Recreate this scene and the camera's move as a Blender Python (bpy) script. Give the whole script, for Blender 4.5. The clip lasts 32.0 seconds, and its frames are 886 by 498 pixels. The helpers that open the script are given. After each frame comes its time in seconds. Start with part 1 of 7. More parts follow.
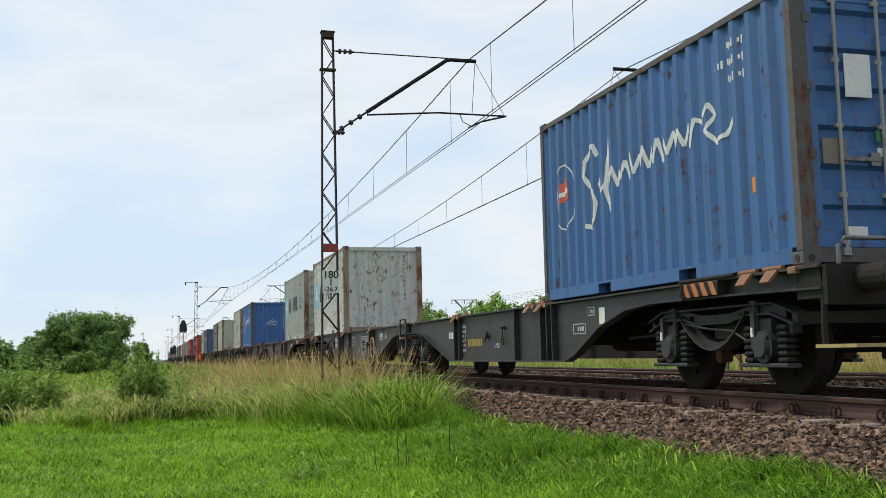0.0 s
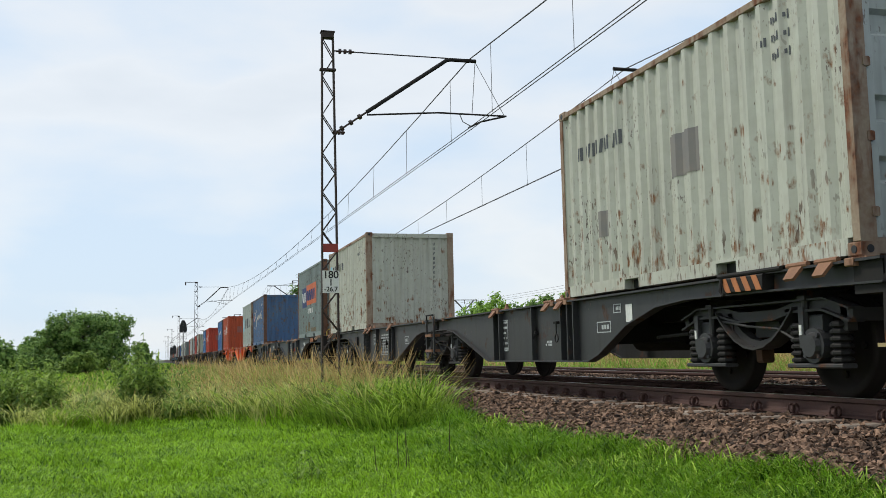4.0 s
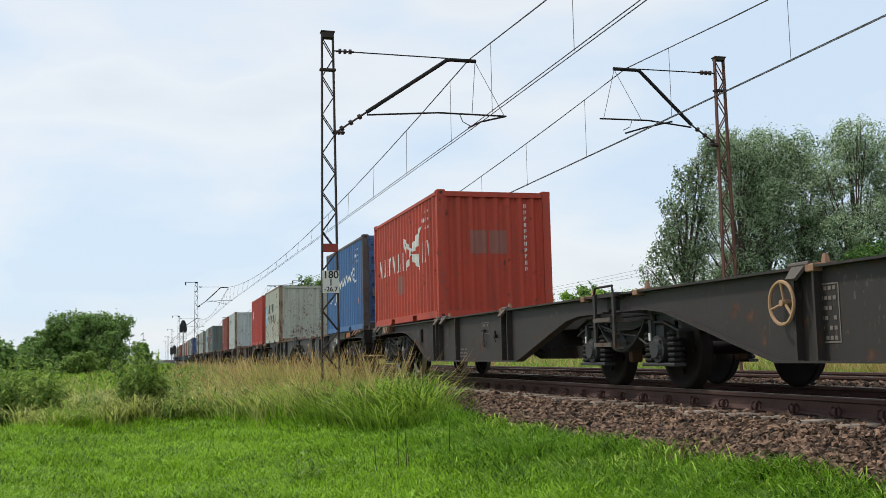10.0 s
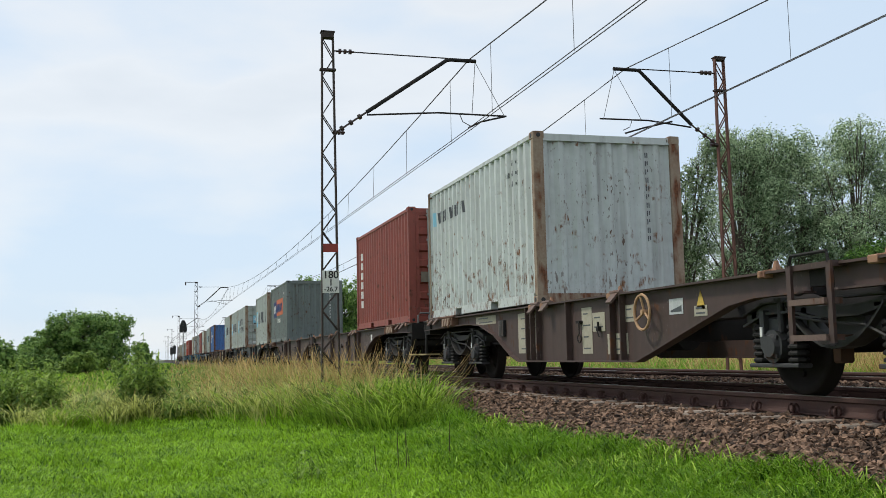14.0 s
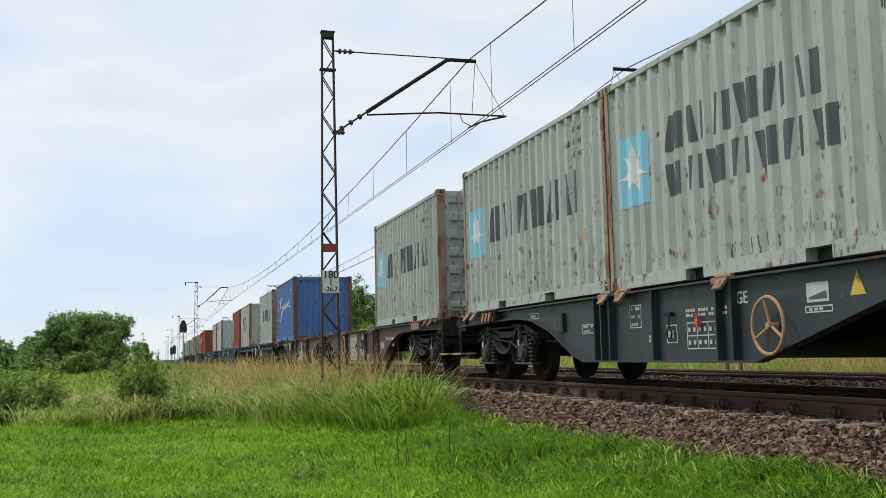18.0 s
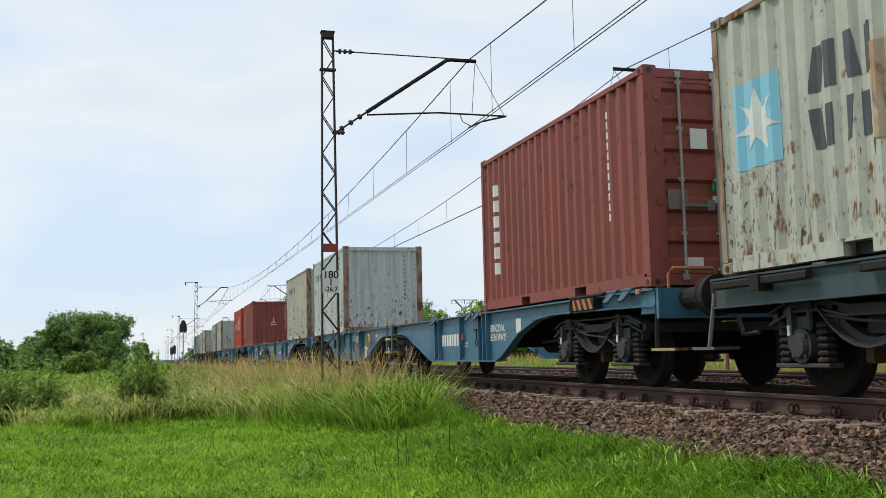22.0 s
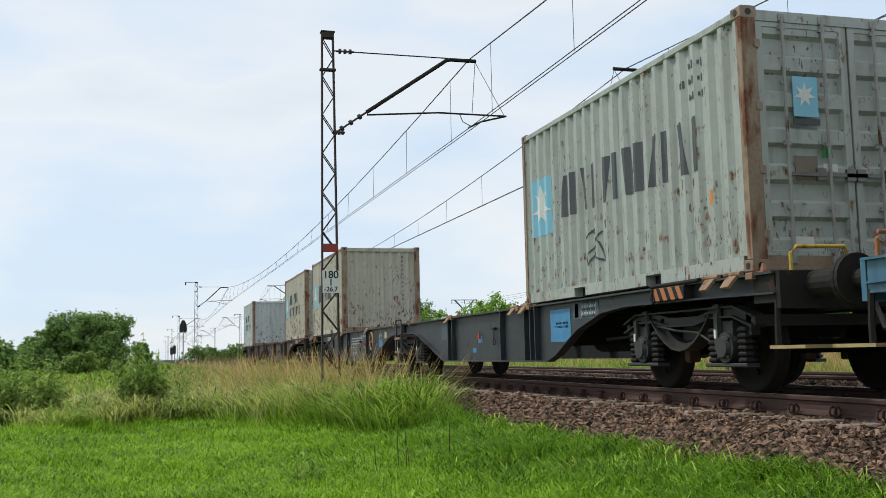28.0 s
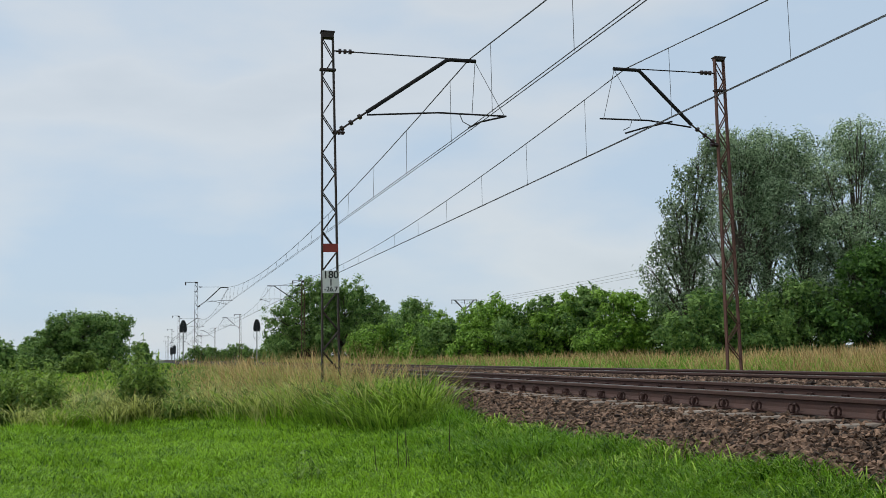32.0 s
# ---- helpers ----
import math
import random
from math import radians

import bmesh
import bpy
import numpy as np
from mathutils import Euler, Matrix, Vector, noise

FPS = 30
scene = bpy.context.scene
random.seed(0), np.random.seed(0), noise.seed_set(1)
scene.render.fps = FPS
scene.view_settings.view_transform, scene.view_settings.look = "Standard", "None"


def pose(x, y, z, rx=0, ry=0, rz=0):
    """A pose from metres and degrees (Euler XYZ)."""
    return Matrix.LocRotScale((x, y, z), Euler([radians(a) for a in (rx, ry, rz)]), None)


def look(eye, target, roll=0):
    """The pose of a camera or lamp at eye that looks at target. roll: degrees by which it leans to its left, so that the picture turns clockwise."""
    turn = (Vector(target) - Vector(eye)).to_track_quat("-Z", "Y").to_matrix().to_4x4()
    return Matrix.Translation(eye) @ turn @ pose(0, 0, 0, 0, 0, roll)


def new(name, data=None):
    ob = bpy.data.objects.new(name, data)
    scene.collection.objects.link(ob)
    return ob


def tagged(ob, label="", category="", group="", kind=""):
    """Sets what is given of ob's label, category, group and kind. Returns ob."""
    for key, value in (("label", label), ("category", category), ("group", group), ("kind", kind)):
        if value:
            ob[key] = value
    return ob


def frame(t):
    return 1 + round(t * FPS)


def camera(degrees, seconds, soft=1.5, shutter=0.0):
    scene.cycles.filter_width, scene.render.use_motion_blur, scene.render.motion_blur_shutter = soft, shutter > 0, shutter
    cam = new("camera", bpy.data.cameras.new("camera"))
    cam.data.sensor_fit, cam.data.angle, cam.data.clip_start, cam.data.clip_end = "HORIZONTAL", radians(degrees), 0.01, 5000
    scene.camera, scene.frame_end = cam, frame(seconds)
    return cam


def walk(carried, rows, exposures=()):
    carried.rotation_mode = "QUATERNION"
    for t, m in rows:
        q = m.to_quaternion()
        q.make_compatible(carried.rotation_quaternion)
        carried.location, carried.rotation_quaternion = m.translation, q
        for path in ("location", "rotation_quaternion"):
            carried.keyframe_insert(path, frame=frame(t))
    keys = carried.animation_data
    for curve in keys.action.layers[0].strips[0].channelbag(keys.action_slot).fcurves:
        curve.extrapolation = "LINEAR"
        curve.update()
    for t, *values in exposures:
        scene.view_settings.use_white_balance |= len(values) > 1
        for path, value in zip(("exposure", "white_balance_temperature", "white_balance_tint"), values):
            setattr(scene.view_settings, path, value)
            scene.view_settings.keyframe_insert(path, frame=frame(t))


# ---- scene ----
# Freight train of container wagons on the near track of a double-track line, seen by a camera that stands still.
# x: across the line, y: along it, z = 0 at the top of the rails.
EYE = Vector((0.0, 0.0, 0.4605))
YAW, PITCH, ROLL = 0.2790, 0.1038, -1.266
AIM = Vector((math.sin(YAW) * math.cos(PITCH), math.cos(YAW) * math.cos(PITCH), math.sin(PITCH)))
cam = camera(47.555, 32.0, soft=0.55)
VIEW = look(EYE, EYE + AIM, ROLL)
walk(cam, [(0.0, VIEW), (32.0, VIEW)], exposures=[(0.0, 0.15, 6410, 7.5), (31.2, 0.15, 6410, 7.5), (31.9, -0.17, 6230, 6), (32.0, -0.20, 6200, 6)])

TRACK_A, TRACK_B = 6.62, 10.62      # centre lines of the two tracks
DECK = 1.166                        # height at which the containers rest
SECONDS = 32.0


def way_at(t):
    """Metres that the train has gone at t seconds."""
    return 15.53398 * t - 0.0415371 * t ** 2 + 0.000738788 * t ** 3 - 0.07


# ---- light ----
world = bpy.data.worlds.new("overcast_sky")
scene.world = world
world.use_nodes = True
wn, wl = world.node_tree.nodes, world.node_tree.links
wn.clear()
sky = wn.new("ShaderNodeTexSky")
sky.sky_type, sky.sun_disc = "NISHITA", False
sky.sun_elevation, sky.sun_rotation = radians(55.5), radians(301.4)
sky_dim = wn.new("ShaderNodeMix")
sky_dim.data_type, sky_dim.blend_type = "RGBA", "MULTIPLY"
sky_dim.inputs[0].default_value = 1.0
sky_dim.inputs[7].default_value = (0.13, 0.13, 0.13, 1)
wl.new(sky.outputs[0], sky_dim.inputs[6])
w_co = wn.new("ShaderNodeTexCoord")
w_map = wn.new("ShaderNodeMapping")
w_map.inputs["Scale"].default_value = (1.0, 1.0, 2.6)
wl.new(w_co.outputs["Generated"], w_map.inputs[0])
w_noise = wn.new("ShaderNodeTexNoise")
w_noise.inputs["Scale"].default_value = 2.6
w_noise.inputs["Detail"].default_value = 7.0
w_noise.inputs["Roughness"].default_value = 0.48
wl.new(w_map.outputs[0], w_noise.inputs["Vector"])
w_ramp = wn.new("ShaderNodeValToRGB")
w_ramp.color_ramp.elements[0].position, w_ramp.color_ramp.elements[0].color = 0.40, (0.625, 0.73, 0.865, 1)
w_ramp.color_ramp.elements[1].position, w_ramp.color_ramp.elements[1].color = 0.56, (0.80, 0.82, 0.855, 1)
w_grey = w_ramp.color_ramp.elements.new(0.70)
w_grey.color = (0.70, 0.735, 0.785, 1)
wl.new(w_noise.outputs["Fac"], w_ramp.inputs[0])
w_mix = wn.new("ShaderNodeMix")
w_mix.data_type = "RGBA"
w_mix.inputs[0].default_value = 0.88
wl.new(sky_dim.outputs[2], w_mix.inputs[6])
wl.new(w_ramp.outputs[0], w_mix.inputs[7])
w_bg = wn.new("ShaderNodeBackground")
w_bg.inputs["Strength"].default_value = 1.0
wl.new(w_mix.outputs[2], w_bg.inputs["Color"])
w_out = wn.new("ShaderNodeOutputWorld")
wl.new(w_bg.outputs[0], w_out.inputs[0])

sun_data = bpy.data.lights.new("sun", "SUN")
sun_data.energy, sun_data.angle, sun_data.color = 2.15, radians(7), (1.0, 0.94, 0.84)
sun = new("sun", sun_data)
sun.matrix_world = look((-41, 25, 70), (0, 0, 0))


# ---- materials ----
MATS = {}


def surface(name, base, second=None, rough=0.7, metal=0.0, scale=6.0, contrast=0.5, rust=0.0, rust_scale=3.2,
            bump=0.0, bump_scale=60.0, island=False, streak=False, spec=0.5, vary=0.0, chips=0.0, rust_color=(0.105, 0.042, 0.019), low=0.0):
    """A node material: base and second colour mixed by noise at two scales, rust patches, fine bumps. low: more rust and chips near the foot."""
    if name in MATS:
        return MATS[name]
    m = bpy.data.materials.new(name)
    m.use_nodes = True
    n, l = m.node_tree.nodes, m.node_tree.links
    bsdf = n["Principled BSDF"]
    bsdf.inputs["Roughness"].default_value = rough
    bsdf.inputs["Metallic"].default_value = metal
    bsdf.inputs["Specular IOR Level"].default_value = spec
    co = n.new("ShaderNodeTexCoord")
    info = n.new("ShaderNodeObjectInfo")
    add = n.new("ShaderNodeVectorMath")
    add.operation = "MULTIPLY_ADD"
    add.inputs[1].default_value = (1, 1, 1)
    rnd = n.new("ShaderNodeVectorMath")
    rnd.operation = "SCALE"
    rnd.inputs[0].default_value = (17.0, 31.0, 11.0)
    l.new(info.outputs["Random"], rnd.inputs["Scale"])
    l.new(co.outputs["Object"], add.inputs[0])
    l.new(rnd.outputs[0], add.inputs[2])
    vec = add.outputs[0]

    def noise_at(sc, detail=4.0, stretch=None):
        nz = n.new("ShaderNodeTexNoise")
        nz.inputs["Scale"].default_value = sc
        nz.inputs["Detail"].default_value = detail
        if stretch:
            mp = n.new("ShaderNodeMapping")
            mp.inputs["Scale"].default_value = stretch
            l.new(vec, mp.inputs[0])
            l.new(mp.outputs[0], nz.inputs["Vector"])
        else:
            l.new(vec, nz.inputs["Vector"])
        return nz.outputs["Fac"]

    def ramp(src, lo, hi):
        r = n.new("ShaderNodeMapRange")
        r.inputs["From Min"].default_value, r.inputs["From Max"].default_value = lo, hi
        l.new(src, r.inputs["Value"])
        return r.outputs[0]

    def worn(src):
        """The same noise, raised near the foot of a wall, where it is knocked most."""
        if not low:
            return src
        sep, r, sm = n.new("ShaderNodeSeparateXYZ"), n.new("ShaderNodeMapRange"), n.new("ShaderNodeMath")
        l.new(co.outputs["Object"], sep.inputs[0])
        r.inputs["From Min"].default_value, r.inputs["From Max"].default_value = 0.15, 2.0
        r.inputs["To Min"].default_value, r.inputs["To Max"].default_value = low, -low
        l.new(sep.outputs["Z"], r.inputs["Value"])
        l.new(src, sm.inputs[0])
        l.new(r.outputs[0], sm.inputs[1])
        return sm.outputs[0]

    def mix(fac, a, b, mode="MIX"):
        x = n.new("ShaderNodeMix")
        x.data_type, x.blend_type = "RGBA", mode
        for sock, v in ((x.inputs[0], fac), (x.inputs[6], a), (x.inputs[7], b)):
            if isinstance(v, (int, float)):
                sock.default_value = v
            elif isinstance(v, tuple):
                sock.default_value = (*v, 1)
            else:
                l.new(v, sock)
        return x.outputs[2]

    second = second or tuple(c * 0.62 for c in base)
    big = ramp(noise_at(scale), 0.5 - contrast / 2, 0.5 + contrast / 2)
    col = mix(big, base, second)
    fine = ramp(noise_at(scale * 9, 3.0), 0.3, 0.75)
    col = mix(0.35, col, mix(fine, tuple(min(1, c * 1.15) for c in base), second))
    if streak:
        st = ramp(noise_at(7.0, 3.0, (1.0, 1.0, 0.07)), 0.52, 0.78)
        col = mix(st, col, tuple(c * 0.55 + r * (0.03 + 0.22 * max(base)) for c, r in zip(base, (0.2, 0.13, 0.08))))
    if vary:
        src = n.new("ShaderNodeNewGeometry").outputs["Random Per Island"] if island else info.outputs["Random"]
        br = n.new("ShaderNodeHueSaturation")
        vr = n.new("ShaderNodeMapRange")
        vr.inputs["To Min"].default_value, vr.inputs["To Max"].default_value = 1 - vary, 1 + vary
        l.new(src, vr.inputs["Value"])
        l.new(vr.outputs[0], br.inputs["Value"])
        l.new(col, br.inputs["Color"])
        col = br.outputs["Color"]
    if rust:
        patches = n.new("ShaderNodeMath")
        patches.operation = "MULTIPLY"
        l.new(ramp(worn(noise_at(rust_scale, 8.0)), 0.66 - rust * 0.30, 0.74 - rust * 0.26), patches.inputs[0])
        l.new(ramp(noise_at(rust_scale * 5, 6.0, (1, 1, 0.22)), 0.42, 0.6), patches.inputs[1])
        col = mix(patches.outputs[0], col, mix(fine, tuple(c * 0.6 for c in rust_color), tuple(c * 1.35 for c in rust_color)))
        rr = n.new("ShaderNodeMapRange")
        rr.inputs["To Min"].default_value, rr.inputs["To Max"].default_value = rough, 0.92
        l.new(patches.outputs[0], rr.inputs["Value"])
        l.new(rr.outputs[0], bsdf.inputs["Roughness"])
    if chips:
        spots = n.new("ShaderNodeMath")
        spots.operation = "MULTIPLY"
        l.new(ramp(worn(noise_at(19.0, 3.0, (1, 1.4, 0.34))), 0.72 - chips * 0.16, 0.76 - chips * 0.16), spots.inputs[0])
        l.new(ramp(noise_at(1.1, 3.0), 0.40, 0.62), spots.inputs[1])
        col = mix(spots.outputs[0], col, mix(fine, (0.055, 0.036, 0.026), (0.16, 0.085, 0.05)))
        scuffs = n.new("ShaderNodeMath")
        scuffs.operation = "MULTIPLY"
        l.new(ramp(noise_at(26.0, 2.0, (1, 1.0, 0.45)), 0.68 - chips * 0.1, 0.72 - chips * 0.1), scuffs.inputs[0])
        l.new(ramp(noise_at(0.8, 2.0), 0.5, 0.66), scuffs.inputs[1])
        col = mix(scuffs.outputs[0], col, (0.12, 0.09, 0.075))
    l.new(col, bsdf.inputs["Base Color"])
    if bump:
        bp = n.new("ShaderNodeBump")
        bp.inputs["Strength"].default_value = bump
        bp.inputs["Distance"].default_value = 0.02
        l.new(noise_at(bump_scale), bp.inputs["Height"])
        l.new(bp.outputs[0], bsdf.inputs["Normal"])
    MATS[name] = m
    return m


def leaf_material(name, dark, light, trans=0.35, rough=0.5, patch=0.55):
    """Leaves and blades: each its own shade, light shining through them."""
    m = bpy.data.materials.new(name)
    m.use_nodes = True
    n, l = m.node_tree.nodes, m.node_tree.links
    bsdf, out = n["Principled BSDF"], n["Material Output"]
    geo = n.new("ShaderNodeNewGeometry")
    co = n.new("ShaderNodeTexCoord")
    nz = n.new("ShaderNodeTexNoise")
    nz.inputs["Scale"].default_value = patch
    nz.inputs["Detail"].default_value = 3.0
    l.new(co.outputs["Object"], nz.inputs["Vector"])
    mean = n.new("ShaderNodeMath")
    mean.operation = "MULTIPLY_ADD"
    mean.inputs[1].default_value, mean.inputs[2].default_value = 0.80, -0.17
    l.new(geo.outputs["Random Per Island"], mean.inputs[0])
    tot = n.new("ShaderNodeMath")
    tot.operation = "MULTIPLY_ADD"
    tot.inputs[1].default_value = 0.75
    l.new(nz.outputs["Fac"], tot.inputs[0])
    l.new(mean.outputs[0], tot.inputs[2])
    rp = n.new("ShaderNodeValToRGB")
    rp.color_ramp.elements[0].position, rp.color_ramp.elements[0].color = 0.2, (*dark, 1)
    rp.color_ramp.elements[1].position, rp.color_ramp.elements[1].color = 0.9, (*light, 1)
    l.new(tot.outputs[0], rp.inputs[0])
    l.new(rp.outputs[0], bsdf.inputs["Base Color"])
    bsdf.inputs["Roughness"].default_value = rough
    bsdf.inputs["Specular IOR Level"].default_value = 0.2
    tr = n.new("ShaderNodeBsdfTranslucent")
    l.new(rp.outputs[0], tr.inputs["Color"])
    mx = n.new("ShaderNodeMixShader")
    mx.inputs[0].default_value = trans
    l.new(bsdf.outputs[0], mx.inputs[1])
    l.new(tr.outputs[0], mx.inputs[2])
    l.new(mx.outputs[0], out.inputs["Surface"])
    return m


STEEL_DARK = surface("dark_steel", (0.011, 0.0105, 0.0105), (0.022, 0.019, 0.016), rough=0.78, scale=5, rust=0.08, spec=0.3)
STEEL_GREY = surface("grey_steel", (0.20, 0.20, 0.20), (0.12, 0.115, 0.11), rough=0.45, metal=0.5, scale=8, rust=0.2)
MAST_STEEL = surface("mast_steel", (0.026, 0.021, 0.019), (0.044, 0.028, 0.023), rough=0.8, scale=3, rust=0.33, rust_color=(0.058, 0.024, 0.014))
RAIL_RUST = surface("rusty_rail", (0.082, 0.038, 0.029), (0.050, 0.026, 0.021), rough=0.82, scale=7, bump=0.3)
RAIL_HEAD = surface("worn_rail_head", (0.30, 0.275, 0.255), (0.19, 0.165, 0.15), rough=0.34, metal=0.8, scale=9)
# paler copy of the rail head, with the gleam of lit tops in its colour
RAIL_BRIGHT = surface("gleaming_rail_head", (0.56, 0.54, 0.52), (0.42, 0.40, 0.38), rough=0.26, metal=0.9, scale=9)
CONCRETE = surface("concrete", (0.335, 0.275, 0.225), (0.20, 0.155, 0.120), rough=0.9, scale=4, bump=0.4, vary=0.15)
STONE = surface("ballast_stone", (0.245, 0.153, 0.100), (0.048, 0.027, 0.018), rough=0.95, scale=9, vary=0.88, island=True, bump=0.12, bump_scale=60)
STONE_ONE = surface("ballast_stone_single", (0.245, 0.153, 0.100), (0.048, 0.027, 0.018), rough=0.95, scale=9, vary=0.88, bump=0.12, bump_scale=60)
# near-black: the shade in the gaps between stones is put into this colour
SHADED_BED = surface("ballast_bed", (0.030, 0.021, 0.016), (0.014, 0.010, 0.008), rough=0.97, scale=11, contrast=0.35, bump=1.0, bump_scale=28)
SOIL = surface("meadow_soil", (0.050, 0.085, 0.014), (0.045, 0.05, 0.02), rough=0.95, scale=0.35, bump=0.6, bump_scale=9)
BLACK = surface("black_paint", (0.012, 0.012, 0.013), (0.02, 0.02, 0.02), rough=0.55)
RED_PAINT = surface("red_paint", (0.30, 0.035, 0.025), (0.2, 0.03, 0.02), rough=0.6)
RAIL_ORANGE = surface("orange_handrail_paint", (0.42, 0.16, 0.055), (0.28, 0.11, 0.05), rough=0.6, scale=6, rust=0.25)
YELLOW = surface("yellow_paint", (0.62, 0.43, 0.06), (0.42, 0.27, 0.05), rough=0.6, scale=6, rust=0.3)
ORANGE_MARK = surface("orange_paint", (0.70, 0.25, 0.03), (0.5, 0.2, 0.04), rough=0.6)
PLATE = surface("data_plate", (0.20, 0.165, 0.125), (0.15, 0.12, 0.095), rough=0.6, scale=9)
ROD = surface("locking_rod_paint", (0.34, 0.34, 0.325), (0.23, 0.215, 0.195), rough=0.55, scale=6, rust=0.25)
CERAMIC = surface("brown_ceramic", (0.045, 0.025, 0.02), rough=0.25)
WIRE = surface("dark_wire", (0.05, 0.05, 0.05), (0.08, 0.07, 0.06), rough=0.6, metal=0.4)
WHEEL_STEEL = surface("wheel_steel", (0.010, 0.0085, 0.008), (0.018, 0.013, 0.011), spec=0.2, rough=0.85, scale=4)
TREAD = surface("wheel_tread", (0.33, 0.31, 0.29), (0.22, 0.2, 0.18), rough=0.35, metal=0.8)
BARK = surface("bark", (0.11, 0.09, 0.07), (0.06, 0.045, 0.035), rough=0.95, scale=5, bump=0.8, bump_scale=18)


# ---- mesh building ----
class Build:
    """Collects boxes, tubes and extruded outlines into one mesh."""

    def __init__(self):
        self.v, self.f = [], []

    def add(self, verts, faces):
        k = len(self.v)
        self.v += [tuple(p) for p in verts]
        self.f += [tuple(i + k for i in q) for q in faces]
        return self

    def box(self, x0, x1, y0, y1, z0, z1, ch=0.0):
        """A box; ch cuts its upright and lying edges along y."""
        if ch:
            out = [(x0 + ch, z0), (x1 - ch, z0), (x1, z0 + ch), (x1, z1 - ch), (x1 - ch, z1), (x0 + ch, z1), (x0, z1 - ch), (x0, z0 + ch)]
            return self.prism_y(out, y0, y1)
        v = [(x, y, z) for z in (z0, z1) for y in (y0, y1) for x in (x0, x1)]
        return self.add(v, [(0, 2, 3, 1), (4, 5, 7, 6), (0, 1, 5, 4), (2, 6, 7, 3), (0, 4, 6, 2), (1, 3, 7, 5)])

    def prism_y(self, outline, y0, y1):
        """An outline in x and z, drawn along y."""
        n = len(outline)
        v = [(x, y0, z) for x, z in outline] + [(x, y1, z) for x, z in outline]
        f = [tuple(range(n)), tuple(range(2 * n - 1, n - 1, -1))]
        f += [(i, i + n, (i + 1) % n + n, (i + 1) % n) for i in range(n)]
        return self.add(v, f)

    def prism_x(self, outline, x0, x1):
        """An outline in y and z, drawn along x."""
        n = len(outline)
        v = [(x0, y, z) for y, z in outline] + [(x1, y, z) for y, z in outline]
        f = [tuple(range(n - 1, -1, -1)), tuple(range(n, 2 * n))]
        f += [(i, (i + 1) % n, (i + 1) % n + n, i + n) for i in range(n)]
        return self.add(v, f)

    def tube(self, a, b, r, n=8, r2=None, caps=True):
        a, b = Vector(a), Vector(b)
        q = (b - a).to_track_quat("Z", "Y")
        r2 = r if r2 is None else r2
        v = []
        for p, rad in ((a, r), (b, r2)):
            v += [p + q @ Vector((rad * math.cos(2 * math.pi * i / n), rad * math.sin(2 * math.pi * i / n), 0)) for i in range(n)]
        f = [(i, (i + 1) % n, (i + 1) % n + n, i + n) for i in range(n)]
        if caps:
            f += [tuple(range(n - 1, -1, -1)), tuple(range(n, 2 * n))]
        return self.add(v, f)

    def path(self, points, r, n=6):
        """A round bar along a line of points, one closed skin."""
        pts = [Vector(p) for p in points]
        v, f = [], []
        for i, p in enumerate(pts):
            d = (pts[min(i + 1, len(pts) - 1)] - pts[max(i - 1, 0)]).normalized()
            ref = Vector((0, 0, 1)) if abs(d.z) < 0.8 else Vector((1, 0, 0))
            if d.x ** 2 < 1e-9 and abs(d.y) > 1e-6 and len(pts) > 8:
                ref = Vector((1, 0, 0))
            u = d.cross(ref).normalized()
            w = d.cross(u)
            v += [p + r * (math.cos(2 * math.pi * k / n) * u + math.sin(2 * math.pi * k / n) * w) for k in range(n)]
        for i in range(len(pts) - 1):
            f += [(i * n + k, i * n + (k + 1) % n, (i + 1) * n + (k + 1) % n, (i + 1) * n + k) for k in range(n)]
        f += [tuple(range(n - 1, -1, -1)), tuple(range(len(v) - n, len(v)))]
        return self.add(v, f)

    def lathe_x(self, profile, n=24, y=0.0, z=0.0):
        """A profile of (x, radius), turned about a line along x."""
        v, f = [], []
        for x, r in profile:
            v += [(x, y + r * math.cos(2 * math.pi * i / n), z + r * math.sin(2 * math.pi * i / n)) for i in range(n)]
        for k in range(len(profile) - 1):
            f += [(k * n + i, (k + 1) * n + i, (k + 1) * n + (i + 1) % n, k * n + (i + 1) % n) for i in range(n)]
        f += [tuple(range(n)), tuple(range(len(v) - 1, len(v) - n - 1, -1))]
        return self.add(v, f)

    def spring(self, z0, z1, r, turns=6, n=8):
        """A coil spring as one turned skin, in and out at every coil."""
        rings = []
        for i in range(turns):
            a, h = z0 + (z1 - z0) * i / turns, (z1 - z0) / turns
            rings += [(a, r * 0.72), (a + 0.30 * h, r), (a + 0.62 * h, r)]
        rings.append((z1, r * 0.74))
        v = [(q * math.cos(2 * math.pi * k / n), q * math.sin(2 * math.pi * k / n), z) for z, q in rings for k in range(n)]
        f = [(i * n + k, i * n + (k + 1) % n, (i + 1) * n + (k + 1) % n, (i + 1) * n + k) for i in range(len(rings) - 1) for k in range(n)]
        f += [tuple(range(n - 1, -1, -1)), tuple(range(len(v) - n, len(v)))]
        return self.add(v, f)

    def data(self, name, material=None, smooth=False):
        me = bpy.data.meshes.new(name)
        me.from_pydata(self.v, [], self.f)
        if material:
            me.materials.append(material)
        me.polygons.foreach_set("use_smooth", np.full(len(me.polygons), smooth, dtype=bool))
        me.update()
        return me


